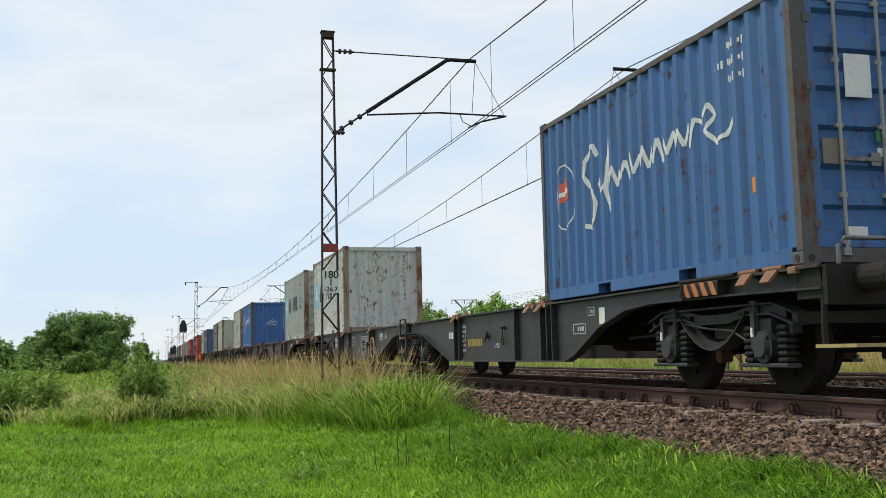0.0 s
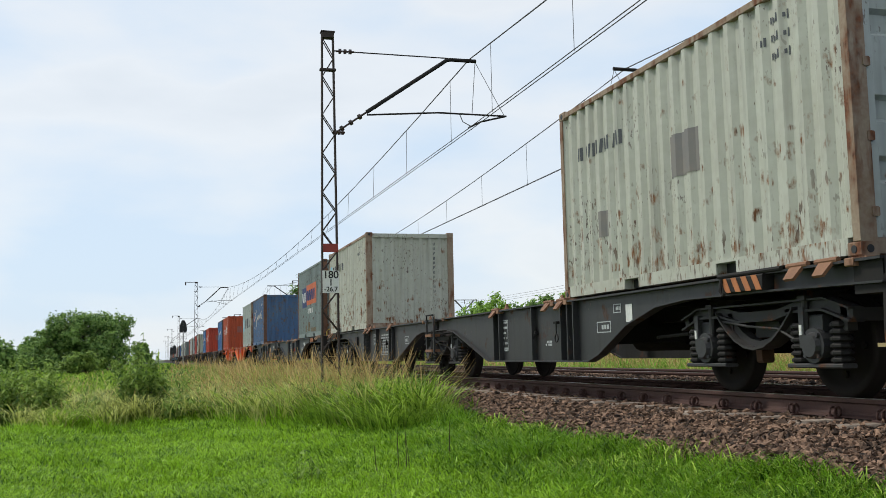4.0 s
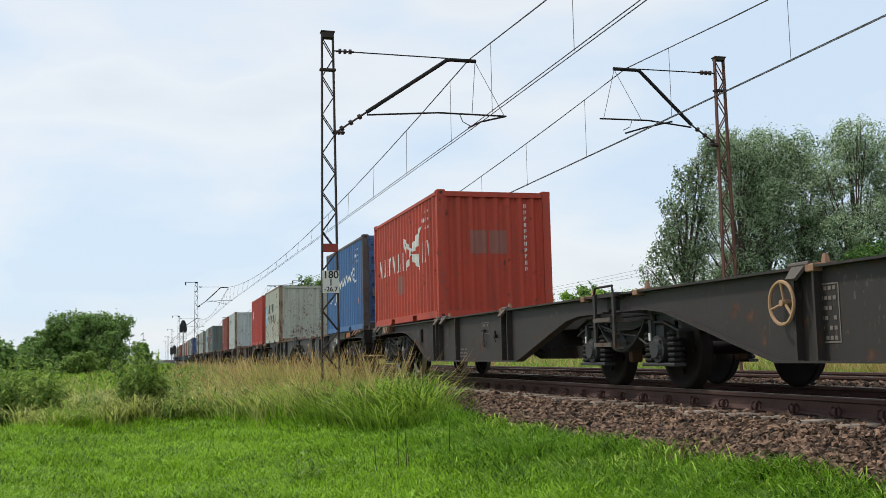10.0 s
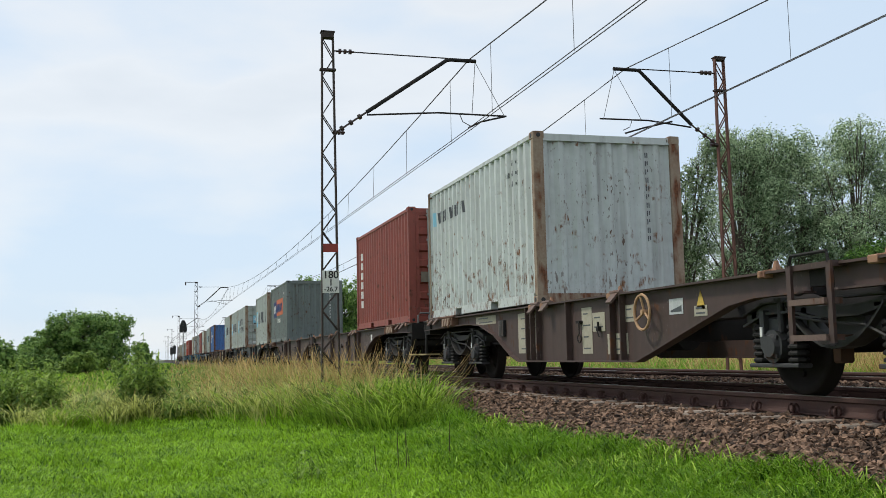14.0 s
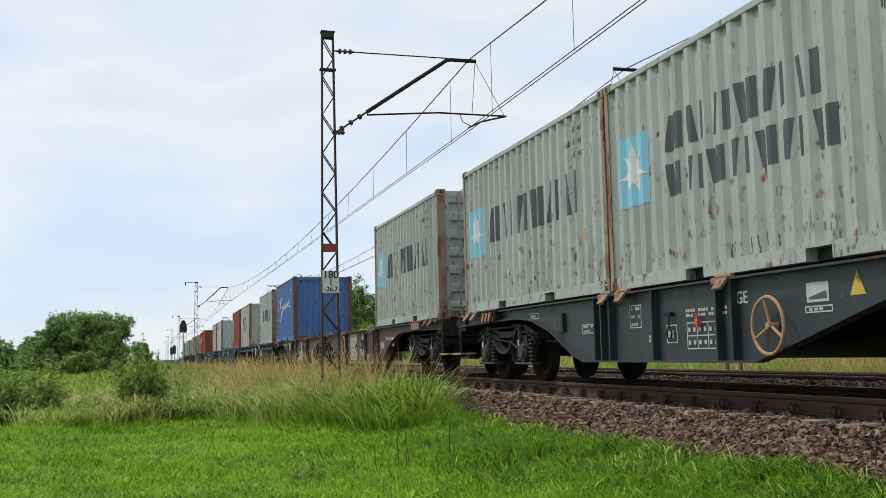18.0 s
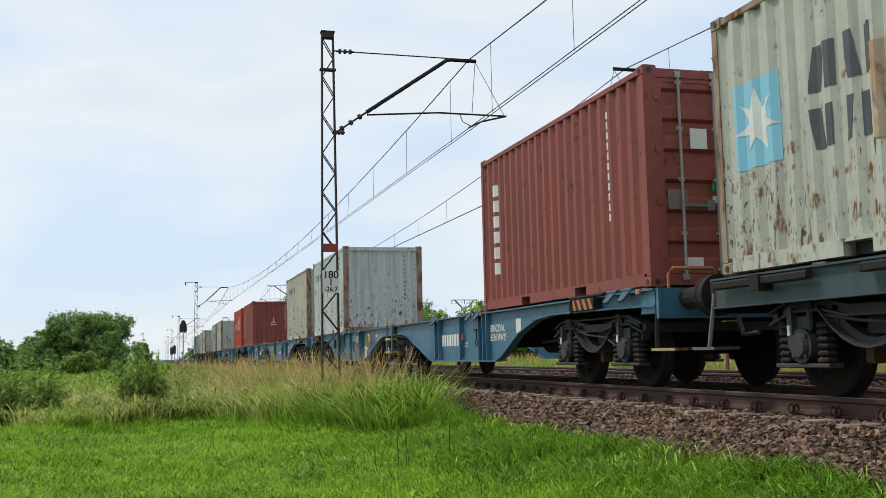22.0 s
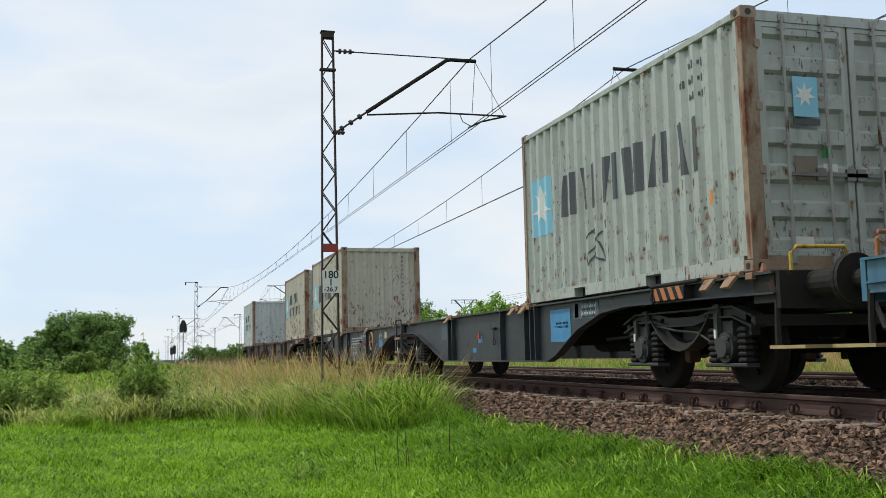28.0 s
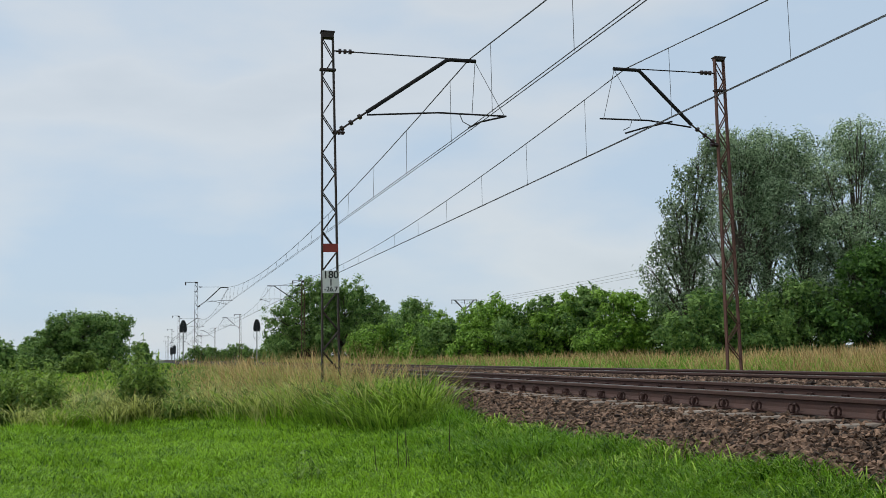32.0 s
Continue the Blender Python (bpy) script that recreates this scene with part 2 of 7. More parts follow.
def part(name, built, material, parent, label="", smooth=False):
    """Links a Build, or a mesh that is there already, as one mesh under a thing or a part."""
    me = built.data(name, material, smooth) if isinstance(built, Build) else built
    ob = new(name, me)
    ob.parent = parent
    if not isinstance(built, Build) and material and me.materials:
        ob.material_slots[0].link = "OBJECT"
        ob.material_slots[0].material = material
    if label:
        tagged(ob, label)
    return ob


def thing(name, label, category, group="", m=None, kind=""):
    ob = new(name)
    tagged(ob, label, category, group, kind)
    if m is not None:
        ob.matrix_world = m
    return ob


def sheet(name, co, faces, material, smooth=False):
    """A mesh from arrays: co (n, 3), faces (m, 3 or 4)."""
    co, faces = np.asarray(co, dtype=np.float32), np.asarray(faces, dtype=np.int32)
    me = bpy.data.meshes.new(name)
    me.vertices.add(len(co))
    me.vertices.foreach_set("co", co.ravel())
    k = faces.shape[1]
    me.loops.add(faces.size)
    me.loops.foreach_set("vertex_index", faces.ravel())
    me.polygons.add(len(faces))
    me.polygons.foreach_set("loop_start", np.arange(0, faces.size, k, dtype=np.int32))
    me.polygons.foreach_set("loop_total", np.full(len(faces), k, dtype=np.int32))
    me.polygons.foreach_set("use_smooth", np.full(len(faces), smooth, dtype=bool))
    me.materials.append(material)
    me.update(calc_edges=True)
    return me


rng = np.random.default_rng(7)


# ---- ground ----
def ground_height(x, y):
    """Height of the ground: formation under the tracks, a bank down to the meadow."""
    x, y = np.asarray(x, float), np.asarray(y, float)
    z = np.interp(x, [-40, -12, 0.0, 2.0, 3.4, 4.45, 4.9, 5.25, 12.0, 12.35, 12.8, 14.0, 18.0, 60],
                  [-1.15, -1.05, -0.98, -0.90, -0.66, -0.50, -0.43, -0.38, -0.38, -0.42, -0.48, -0.50, -0.60, -0.60])
    off = np.clip((np.abs(x - 8.6) - 4.4) / 3, 0, 1)
    bumps = 0.035 * np.sin(x * 1.7 + y * 0.9) + 0.03 * np.sin(x * 0.8 - y * 1.3 + 1.0) + 0.02 * np.sin(2.9 * x + 2.3 * y)
    return z + off * bumps * np.clip((70 - y) / 40, 0, 1)


def spaced(lo, hi, near, step, grow=1.16):
    out, d, s = [near], 0.0, step
    p = near
    while p < hi:
        p += s
        s *= grow
        out.append(min(p, hi))
    p, s = near, step
    while p > lo:
        p -= s
        s *= grow
        out.append(max(p, lo))
    return np.unique(np.array(out))


gx = np.unique(np.concatenate([spaced(-2600, -3, -3, 0.6, 1.25), np.linspace(-3, 14, 86), spaced(14, 2600, 14, 0.8, 1.25)]))
gy = np.unique(np.concatenate([spaced(-400, 3, 3, 0.8, 1.35), np.linspace(3, 34, 104), spaced(34, 4200, 34, 0.6, 1.18)]))
GX, GY = np.meshgrid(gx, gy)
GZ = ground_height(GX, GY)
idx = np.arange(GX.size).reshape(GX.shape)
ground = new("ground", sheet("ground", np.stack([GX, GY, GZ], -1).reshape(-1, 3),
                             np.stack([idx[:-1, :-1], idx[:-1, 1:], idx[1:, 1:], idx[1:, :-1]], -1).reshape(-1, 4), SOIL, True))
tagged(ground, "green meadow soil with a low railway bank", "ground", kind="structure")

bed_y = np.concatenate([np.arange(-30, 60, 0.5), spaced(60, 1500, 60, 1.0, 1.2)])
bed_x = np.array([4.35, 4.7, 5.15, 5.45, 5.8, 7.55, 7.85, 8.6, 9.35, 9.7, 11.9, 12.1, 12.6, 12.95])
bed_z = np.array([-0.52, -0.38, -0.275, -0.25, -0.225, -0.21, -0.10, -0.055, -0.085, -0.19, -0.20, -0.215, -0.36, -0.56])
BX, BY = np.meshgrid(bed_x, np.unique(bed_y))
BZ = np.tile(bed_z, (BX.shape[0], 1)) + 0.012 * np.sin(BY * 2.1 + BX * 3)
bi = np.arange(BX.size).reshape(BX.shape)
# bed under the loose stones, painted as dark as the shaded gaps
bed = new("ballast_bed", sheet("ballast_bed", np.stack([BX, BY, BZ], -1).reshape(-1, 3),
                               np.stack([bi[:-1, :-1], bi[:-1, 1:], bi[1:, 1:], bi[1:, :-1]], -1).reshape(-1, 4), SHADED_BED, True))
tagged(bed, "near-black ballast bed under both tracks, coloured as the shade between its stones", "ballast", kind="structure")


# ---- rails ----
def rail_outline(c):
    """Foot, web and head of a rail 0.15 m wide at the foot and 0.17 m high, without the running surface."""
    half = [(0.075, -0.172), (0.075, -0.160), (0.022, -0.146), (0.0085, -0.125), (0.0085, -0.055), (0.034, -0.040), (0.036, -0.012), (0.030, -0.004)]
    return [(c + x, z) for x, z in half] + [(c - x, z) for x, z in reversed(half)]


TRACKS = []
for centre, label in ((TRACK_A, "near railway track of rusty rails on concrete sleepers"), (TRACK_B, "far railway track of rusty rails on concrete sleepers")):
    track = thing("railway_track", label, "railway track", kind="structure")
    TRACKS.append(track)
    for side in (-0.7535, 0.7535):
        c = centre + side
        rail = part("rail", Build().prism_y(rail_outline(c), -40, 1400), RAIL_RUST, track)
        # all but the nearest rail take the copy with the painted gleam
        part("running_surface", Build().box(c - 0.024, c + 0.024, -40, 1400, -0.0035, 0.0), RAIL_HEAD if centre == TRACK_A and side < 0 else RAIL_BRIGHT, rail, "worn shiny steel rail top")


# ---- containers ----
C_LEN = 6.058


def corrugation(lo, hi, pitch=0.278, depth=0.036):
    """Breakpoints (along, in) of a trapezoid sheet: in is 0 at the outer faces."""
    n = max(1, round((hi - lo) / pitch))
    p = (hi - lo) / n
    out = []
    for i in range(n):
        a = lo + i * p
        out += [(a, 0.0), (a + 0.26 * p, 0.0), (a + 0.50 * p, depth), (a + 0.76 * p, depth)]
    return out + [(hi, 0.0)]


SIDE_LINE, END_LINE = corrugation(-2.938, 2.938, 0.278, 0.048), corrugation(-1.06, 1.06, 0.25, 0.052)


def depth_at(line, a):
    for (p, d), (q, e) in zip(line, line[1:]):
        if p <= a <= q:
            return d + (e - d) * (a - p) / max(1e-6, q - p)
    return 0.0


def corrugated(line, z0, z1, place):
    b = Build()
    n = len(line)
    b.add([place(a, d, z) for z in (z0, z1) for a, d in line] + [place(a, d + 0.004, z) for z in (z0, z1) for a, d in line],
          [(i, i + 1, i + 1 + n, i + n) for i in range(n - 1)] + [(i + 2 * n, i + 3 * n, i + 1 + 3 * n, i + 1 + 2 * n) for i in range(n - 1)])
    return b


def near_side(a, d, z):
    return (-1.205 + d, a, z)


def far_side(a, d, z):
    return (1.205 - d, a, z)


def front_end(a, d, z):
    return (a, -2.99 + d, z)


def rear_end(a, d, z):
    return (a, 2.99 - d, z)


def mark(built, line, place, polygon, lift=0.004):
    """A flat mark, painted over a corrugated wall: a convex polygon of (along, height), cut at every fold of the sheet."""
    lo, hi = min(p[0] for p in polygon), max(p[0] for p in polygon)
    cuts = sorted({lo, hi, *(a for a, d in line if lo < a < hi), *(p[0] for p in polygon)})
    rows = []
    for a in cuts:
        zs = []
        for (p, z), (q, w) in zip(polygon, polygon[1:] + polygon[:1]):
            if min(p, q) - 1e-9 <= a <= max(p, q) + 1e-9:
                zs += [z, w] if abs(p - q) < 1e-9 else [z + (w - z) * (a - p) / (q - p)]
        rows.append((a, depth_at(line, a) - lift, min(zs), max(zs)))
    v, f = [], []
    for a, d, z0, z1 in rows:
        v += [place(a, d, z0), place(a, d, z1)]
    for i in range(len(rows) - 1):
        f.append((2 * i, 2 * i + 2, 2 * i + 3, 2 * i + 1))
    built.add(v, f)
    return built


def stroke(built, line, place, points, width):
    """A brush stroke of short straight pieces."""
    for k, ((a, z), (c, w)) in enumerate(zip(points, points[1:])):
        length = math.hypot(c - a, w - z) or 1e-6
        u, t = -(w - z) / length * width / 2, (c - a) / length * width / 2
        da, dz = (c - a) / length * width * 0.22, (w - z) / length * width * 0.22
        a, z, c, w = a - da, z - dz, c + da, w + dz
        mark(built, line, place, [(a + u, z + t), (a - u, z - t), (c - u, w - t), (c + u, w + t)], lift=0.0040 + 0.0012 * (k % 3))
    return built


def wall_part(name, along0, along1, z0, z1):
    return [(along0, z0), (along1, z0), (along1, z1), (along0, z1)]


M_SIDE = corrugated(SIDE_LINE, 0.16, 2.50, near_side).data("side_wall", STEEL_DARK)
M_FAR = corrugated(SIDE_LINE, 0.16, 2.50, far_side).data("side_wall", STEEL_DARK)
M_FRONT = corrugated(END_LINE, 0.14, 2.48, front_end).data("end_wall", STEEL_DARK)
M_REAR = corrugated(END_LINE, 0.14, 2.48, rear_end).data("end_wall", STEEL_DARK)


def bottom_rail(sx):
    """One bent plate with two notches for the forklift pockets."""
    out = [(-2.866, 0.018), (-1.21, 0.018), (-1.21, 0.132), (-0.85, 0.132), (-0.85, 0.018), (0.85, 0.018), (0.85, 0.132), (1.21, 0.132), (1.21, 0.018), (2.866, 0.018), (2.866, 0.162), (-2.866, 0.162)]
    return Build().prism_x(out, *sorted((sx * 1.212, sx * 1.06)))


def pocket(sx, y):
    """A black block in a forklift pocket: the shade inside the opening, put in as colour."""
    x0, x1 = sorted((sx * 1.09, sx * 0.95))
    return Build().box(x0, x1, y - 0.178, y + 0.178, 0.025, 0.130).data("forklift_pocket", BLACK)


M_POCKETS = [pocket(s, y) for s in (-1, 1) for y in (-1.03, 1.03)]
M_BOTTOM = [bottom_rail(s).data("bottom_rail", STEEL_DARK) for s in (-1, 1)]
M_TOP = [Build().box(*sorted((s * 1.213, s * 1.150)), -2.866, 2.866, 2.49, 2.565, 0.008).data("top_rail", STEEL_DARK) for s in (-1, 1)]
M_ROOF = Build()
roof_line = corrugation(-2.9, 2.9, 0.42, 0.016)
M_ROOF.add([(x, a, 2.575 - d) for x in (-1.16, 1.16) for a, d in roof_line] + [(x, a, 2.55) for x in (-1.16, 1.16) for a, d in roof_line],
           [(i, i + 1, i + 1 + len(roof_line), i + len(roof_line)) for i in range(len(roof_line) - 1)]
           + [(i + 2 * len(roof_line), i + 3 * len(roof_line), i + 1 + 3 * len(roof_line), i + 1 + 2 * len(roof_line)) for i in range(len(roof_line) - 1)])
M_ROOF = M_ROOF.data("roof", STEEL_DARK)
M_FLOOR = Build().box(-1.06, 1.06, -2.9, 2.9, 0.05, 0.15).data("floor_panel", STEEL_DARK)


def post(sx, sy):
    x0, x1 = sorted((sx * 1.217, sx * 1.055))
    y0, y1 = sorted((sy * 3.027, sy * 2.936))
    return Build().box(x0, x1, y0, y1, 0.118, 2.473, 0.006).data("corner_post", STEEL_DARK)


def casting(sx, sy, top):
    z0 = 2.473 if top else 0.0
    x0, x1 = sorted((sx * 1.219, sx * 1.041))
    y0, y1 = sorted((sy * 3.029, sy * 2.867))
    b = Build().box(x0, x1, y0, y1, z0, z0 + 0.118, 0.012)
    return b.data("corner_casting", STEEL_DARK)


# no opening is cut: a black disc paints the shade of each hole
def casting_hole(sx, sy, top, side):
    z0 = 2.473 if top else 0.0
    b = Build()
    if side:
        b.tube((sx * 1.215, sy * 2.945, z0 + 0.058), (sx * 1.2235, sy * 2.945, z0 + 0.058), 0.034, 10)
    else:
        b.tube((sx * 1.13, sy * 3.025, z0 + 0.058), (sx * 1.13, sy * 3.0335, z0 + 0.058), 0.034, 10)
    return b.data("casting_hole", BLACK)


SIGNS = [(a, b) for a in (-1, 1) for b in (-1, 1)]
M_POSTS = {k: post(*k) for k in SIGNS}
M_CASTINGS = {(*k, t): casting(*k, t) for k in SIGNS for t in (0, 1)}
M_HOLES = {(*k, t): [casting_hole(*k, t, q) for q in (0, 1)] for k in SIGNS for t in (0, 1)}
def beam(s, z0, z1):
    return Build().box(-1.055, 1.055, *sorted((s * 3.012, s * 2.90)), z0, z1).data("end_beam", STEEL_DARK)


M_BEAMS = {(s, t): beam(s, *((2.455, 2.56) if t else (0.02, 0.15))) for s in (-1, 1) for t in (0, 1)}


def door_leaf(s, bands):
    """A door with recessed lying bands and a raised rim, at the front end."""
    x0, x1 = sorted((s * 0.012, s * 1.045))
    y = -2.995
    zs = [0.155, 0.20, 0.205]
    for z in bands:
        zs += [z - 0.115, z - 0.078, z + 0.078, z + 0.115]
    zs += [2.40, 2.405, 2.452]
    xs = [x0, x0 + 0.075, x0 + 0.085, x1 - 0.085, x1 - 0.075, x1]
    v, f = [], []
    for i, z in enumerate(zs):
        for j, x in enumerate(xs):
            rim = i < 2 or i > len(zs) - 3 or j in (0, 1, 4, 5)
            deep = 3 <= i < len(zs) - 3 and (i - 3) % 4 in (1, 2)
            v.append((x, y - 0.006 if rim else y + (0.052 if deep else 0.004), z))
    w = len(xs)
    for i in range(len(zs) - 1):
        for j in range(w - 1):
            f.append((i * w + j, i * w + j + 1, (i + 1) * w + j + 1, (i + 1) * w + j))
    k = len(v)
    v += [(x0, y + 0.06, zs[0]), (x1, y + 0.06, zs[0]), (x1, y + 0.06, zs[-1]), (x0, y + 0.06, zs[-1])]
    last = (len(zs) - 1) * w
    f += [(k, k + 3, k + 2, k + 1), (0, k, k + 1, w - 1), (last + w - 1, k + 2, k + 3, last), tuple([k + 3, k] + [i * w for i in range(len(zs))]), tuple([k + 1, k + 2] + [last + w - 1 - i * w for i in range(len(zs))])]
    return Build().add(v, f).data("door", STEEL_DARK)


def lock_rod(x):
    b = Build().tube((x, -3.028, 0.11), (x, -3.028, 2.50), 0.017, 8)
    for z in (0.20, 0.62, 1.25, 1.85, 2.40):
        b.box(x - 0.036, x + 0.036, -3.030, -2.996, z - 0.02, z + 0.02)
    b.box(x - 0.035, x + 0.035, -3.034, -3.012, 0.08, 0.15)
    b.box(x - 0.035, x + 0.035, -3.034, -3.012, 2.46, 2.53)
    return b.data("locking_rod", STEEL_GREY)


def door_handle(x, s):
    b = Build().box(*sorted((x, x + s * 0.42)), -3.036, -3.016, 0.93, 0.965)
    b.box(x + s * 0.36 - 0.05, x + s * 0.36 + 0.05, -3.030, -2.996, 0.89, 1.01)
    return b.data("door_handle", STEEL_GREY)


def hinges(s):
    out = []
    for z in (0.36, 0.98, 1.60, 2.22):
        out.append(Build().box(*sorted((s * 1.02, s * 1.09)), -3.036, -2.99, z - 0.04, z + 0.04, 0.01).data("hinge", STEEL_DARK))
    return out


M_DOORS = {s: door_leaf(s, (0.42, 0.78, 1.14, 1.50, 1.86, 2.22)) for s in (-1, 1)}
M_PLAIN_DOORS = {s: door_leaf(s, (0.71, 1.22, 1.95)) for s in (-1, 1)}
M_RODS = {s: [lock_rod(s * x) for x in (0.30, 0.76)] for s in (-1, 1)}
M_HANDLES = {s: [door_handle(s * x, -s) for x in (0.30, 0.76)] for s in (-1, 1)}
M_HINGES = {s: hinges(s) for s in (-1, 1)}

PAINTS = {
    "blue": ((0.037, 0.122, 0.325), (0.055, 0.138, 0.275), 0.12),
    "bright_blue": ((0.040, 0.128, 0.360), (0.060, 0.145, 0.335), 0.22),
    "scarred_blue": ((0.052, 0.145, 0.385), (0.078, 0.165, 0.345), 0.37),
    "dull_blue": ((0.046, 0.116, 0.255), (0.085, 0.140, 0.215), 0.40),
    "spotted": ((0.585, 0.60, 0.565), (0.48, 0.475, 0.42), 0.34),
    "grey": ((0.395, 0.435, 0.405), (0.31, 0.33, 0.295), 0.22),
    "pale": ((0.54, 0.58, 0.565), (0.44, 0.465, 0.445), 0.27),
    "cream": ((0.475, 0.490, 0.420), (0.39, 0.380, 0.310), 0.30),
    "stained": ((0.495, 0.480, 0.395), (0.40, 0.365, 0.280), 0.31),
    "door_grey": ((0.445, 0.480, 0.450), (0.365, 0.385, 0.350), 0.14),
    "slate": ((0.155, 0.185, 0.175), (0.12, 0.14, 0.13), 0.22),
    "green_grey": ((0.18, 0.23, 0.222), (0.150, 0.178, 0.165), 0.28),
    "red": ((0.43, 0.066, 0.018), (0.34, 0.060, 0.022), 0.17),
    "signal_red": ((0.45, 0.044, 0.017), (0.36, 0.044, 0.020), 0.15),
    "dark_red": ((0.27, 0.058, 0.040), (0.20, 0.050, 0.036), 0.16),
    "crimson": ((0.43, 0.044, 0.030), (0.34, 0.044, 0.032), 0.2),
}
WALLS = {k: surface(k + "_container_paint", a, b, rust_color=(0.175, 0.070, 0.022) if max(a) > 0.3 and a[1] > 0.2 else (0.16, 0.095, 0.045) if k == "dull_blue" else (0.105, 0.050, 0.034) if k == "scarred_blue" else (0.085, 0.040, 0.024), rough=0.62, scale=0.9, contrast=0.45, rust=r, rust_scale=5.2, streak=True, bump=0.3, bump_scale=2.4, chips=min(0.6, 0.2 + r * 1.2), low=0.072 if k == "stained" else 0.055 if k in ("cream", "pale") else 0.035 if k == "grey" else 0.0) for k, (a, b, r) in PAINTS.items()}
RUSTY = surface("rusted_steel", (0.185, 0.092, 0.055), (0.080, 0.042, 0.030), rough=0.9, scale=5, contrast=0.35, bump=0.3, rust=0.3)
RUSTY_PALE = surface("rust_streaked_post", (0.32, 0.26, 0.195), (0.215, 0.135, 0.082), rough=0.8, scale=3, rust=0.73, rust_scale=2.2, rust_color=(0.15, 0.055, 0.024))
POST_DARK = surface("grimy_post", (0.110, 0.108, 0.108), (0.075, 0.060, 0.052), rough=0.8, scale=2.5, rust=0.55, rust_color=(0.11, 0.05, 0.03))
MARK_GREY = surface("grey_mark", (0.045, 0.052, 0.06), (0.09, 0.095, 0.1), rough=0.6, scale=3)
MARK_WHITE = surface("white_mark", (0.74, 0.74, 0.70), (0.55, 0.55, 0.52), rough=0.6, scale=3)
MARK_SKY = surface("sky_blue_mark", (0.19, 0.50, 0.66), (0.27, 0.50, 0.60), rough=0.6, scale=3)
MARK_RED = surface("red_mark", (0.55, 0.10, 0.05), (0.45, 0.1, 0.06), rough=0.6)
MARK_NAVY = surface("navy_mark", (0.024, 0.044, 0.150), (0.040, 0.058, 0.145), rough=0.6)
MARK_ORANGE = surface("orange_mark", (0.62, 0.16, 0.06), (0.5, 0.15, 0.08), rough=0.6)
MARK_PATCH = surface("bare_patch", (0.17, 0.17, 0.17), (0.24, 0.21, 0.18), rough=0.7)


def glyphs(box, line, place, a0, a1, z0, z1, n, material, label="", wide=0.34):
    """Plain upright bars in place of a word of n letters, each a mark of its own."""
    step = (a1 - a0) / n
    for i in range(n):
        a = a0 + i * step
        part("word_bar", mark(Build(), line, place, wall_part("", a + 0.04 * step, a + (0.04 + 0.72 * wide) * step, z0, z1)), material, box, label)
        u, v = (0.76 - 0.7 * wide, 0.40) if i % 2 else (0.40, 0.76 - 0.7 * wide)
        q = 0.72 * wide
        part("word_bar", mark(Build(), line, place, [(a + u * step, z0), (a + (u + q) * step, z0), (a + (v + q) * step, z1), (a + v * step, z1)]), material, box, label)


def star(b, line, place, a, z, r):
    """A seven-pointed star of triangles about its middle."""
    rim = []
    for k in range(14):
        t = math.pi / 2 + k * math.pi / 7
        q = r if k % 2 == 0 else 0.42 * r
        rim.append((a + q * math.cos(t), z + q * math.sin(t)))
    for p, q in zip(rim, rim[1:] + rim[:1]):
        mark(b, line, place, [(a, z), p, q], 0.008)
    return b


def code_marks(box, paint, bars, small):
    """Small bars in the upper front corner of the near side, and a column of them on the front end."""
    b = Build()
    for r, (n, z) in enumerate(((4, 2.24), (6, 2.07), (4, 1.90))):
        for i in range(n):
            a = -2.30 + (0.11 * i if r != 1 else 0.11 * i)
            mark(b, SIDE_LINE, near_side, wall_part("", a, a + 0.022, z, z + 0.085))
            mark(b, SIDE_LINE, near_side, wall_part("", a + 0.034, a + 0.056, z + 0.022 * (i % 2), z + 0.085 - 0.02 * (i % 3)))
    tagged(part("code_lettering", b, bars, box), kind="stuff")
    if small:
        b = Build()
        mark(b, SIDE_LINE, near_side, wall_part("", -2.36, -2.26, 0.74, 0.89))
        part("sticker", b, ORANGE_MARK, box, "small orange sticker")


def end_column(box, bars):
    b = Build()
    for i in range(11):
        z = 2.25 - i * 0.130
        mark(b, END_LINE, front_end, wall_part("", 0.662, 0.680, z, z + 0.082))
        mark(b, END_LINE, front_end, wall_part("", 0.694, 0.712, z + 0.02 * (i % 3), z + 0.082))
    tagged(part("code_lettering", b, bars, box), kind="stuff")


WORN_WHITE = surface("worn_white_mark", (0.66, 0.64, 0.58), (0.42, 0.33, 0.18), rough=0.7, scale=1.6, contrast=0.25)
MARK_DULL = surface("dull_red_patch", (0.30, 0.10, 0.075), (0.24, 0.10, 0.08), rough=0.7)


OCHRE = surface("rust_worn_patch", (0.17, 0.115, 0.06), (0.17, 0.18, 0.145), rough=0.85, scale=3, rust=0.5, rust_color=(0.12, 0.05, 0.02))


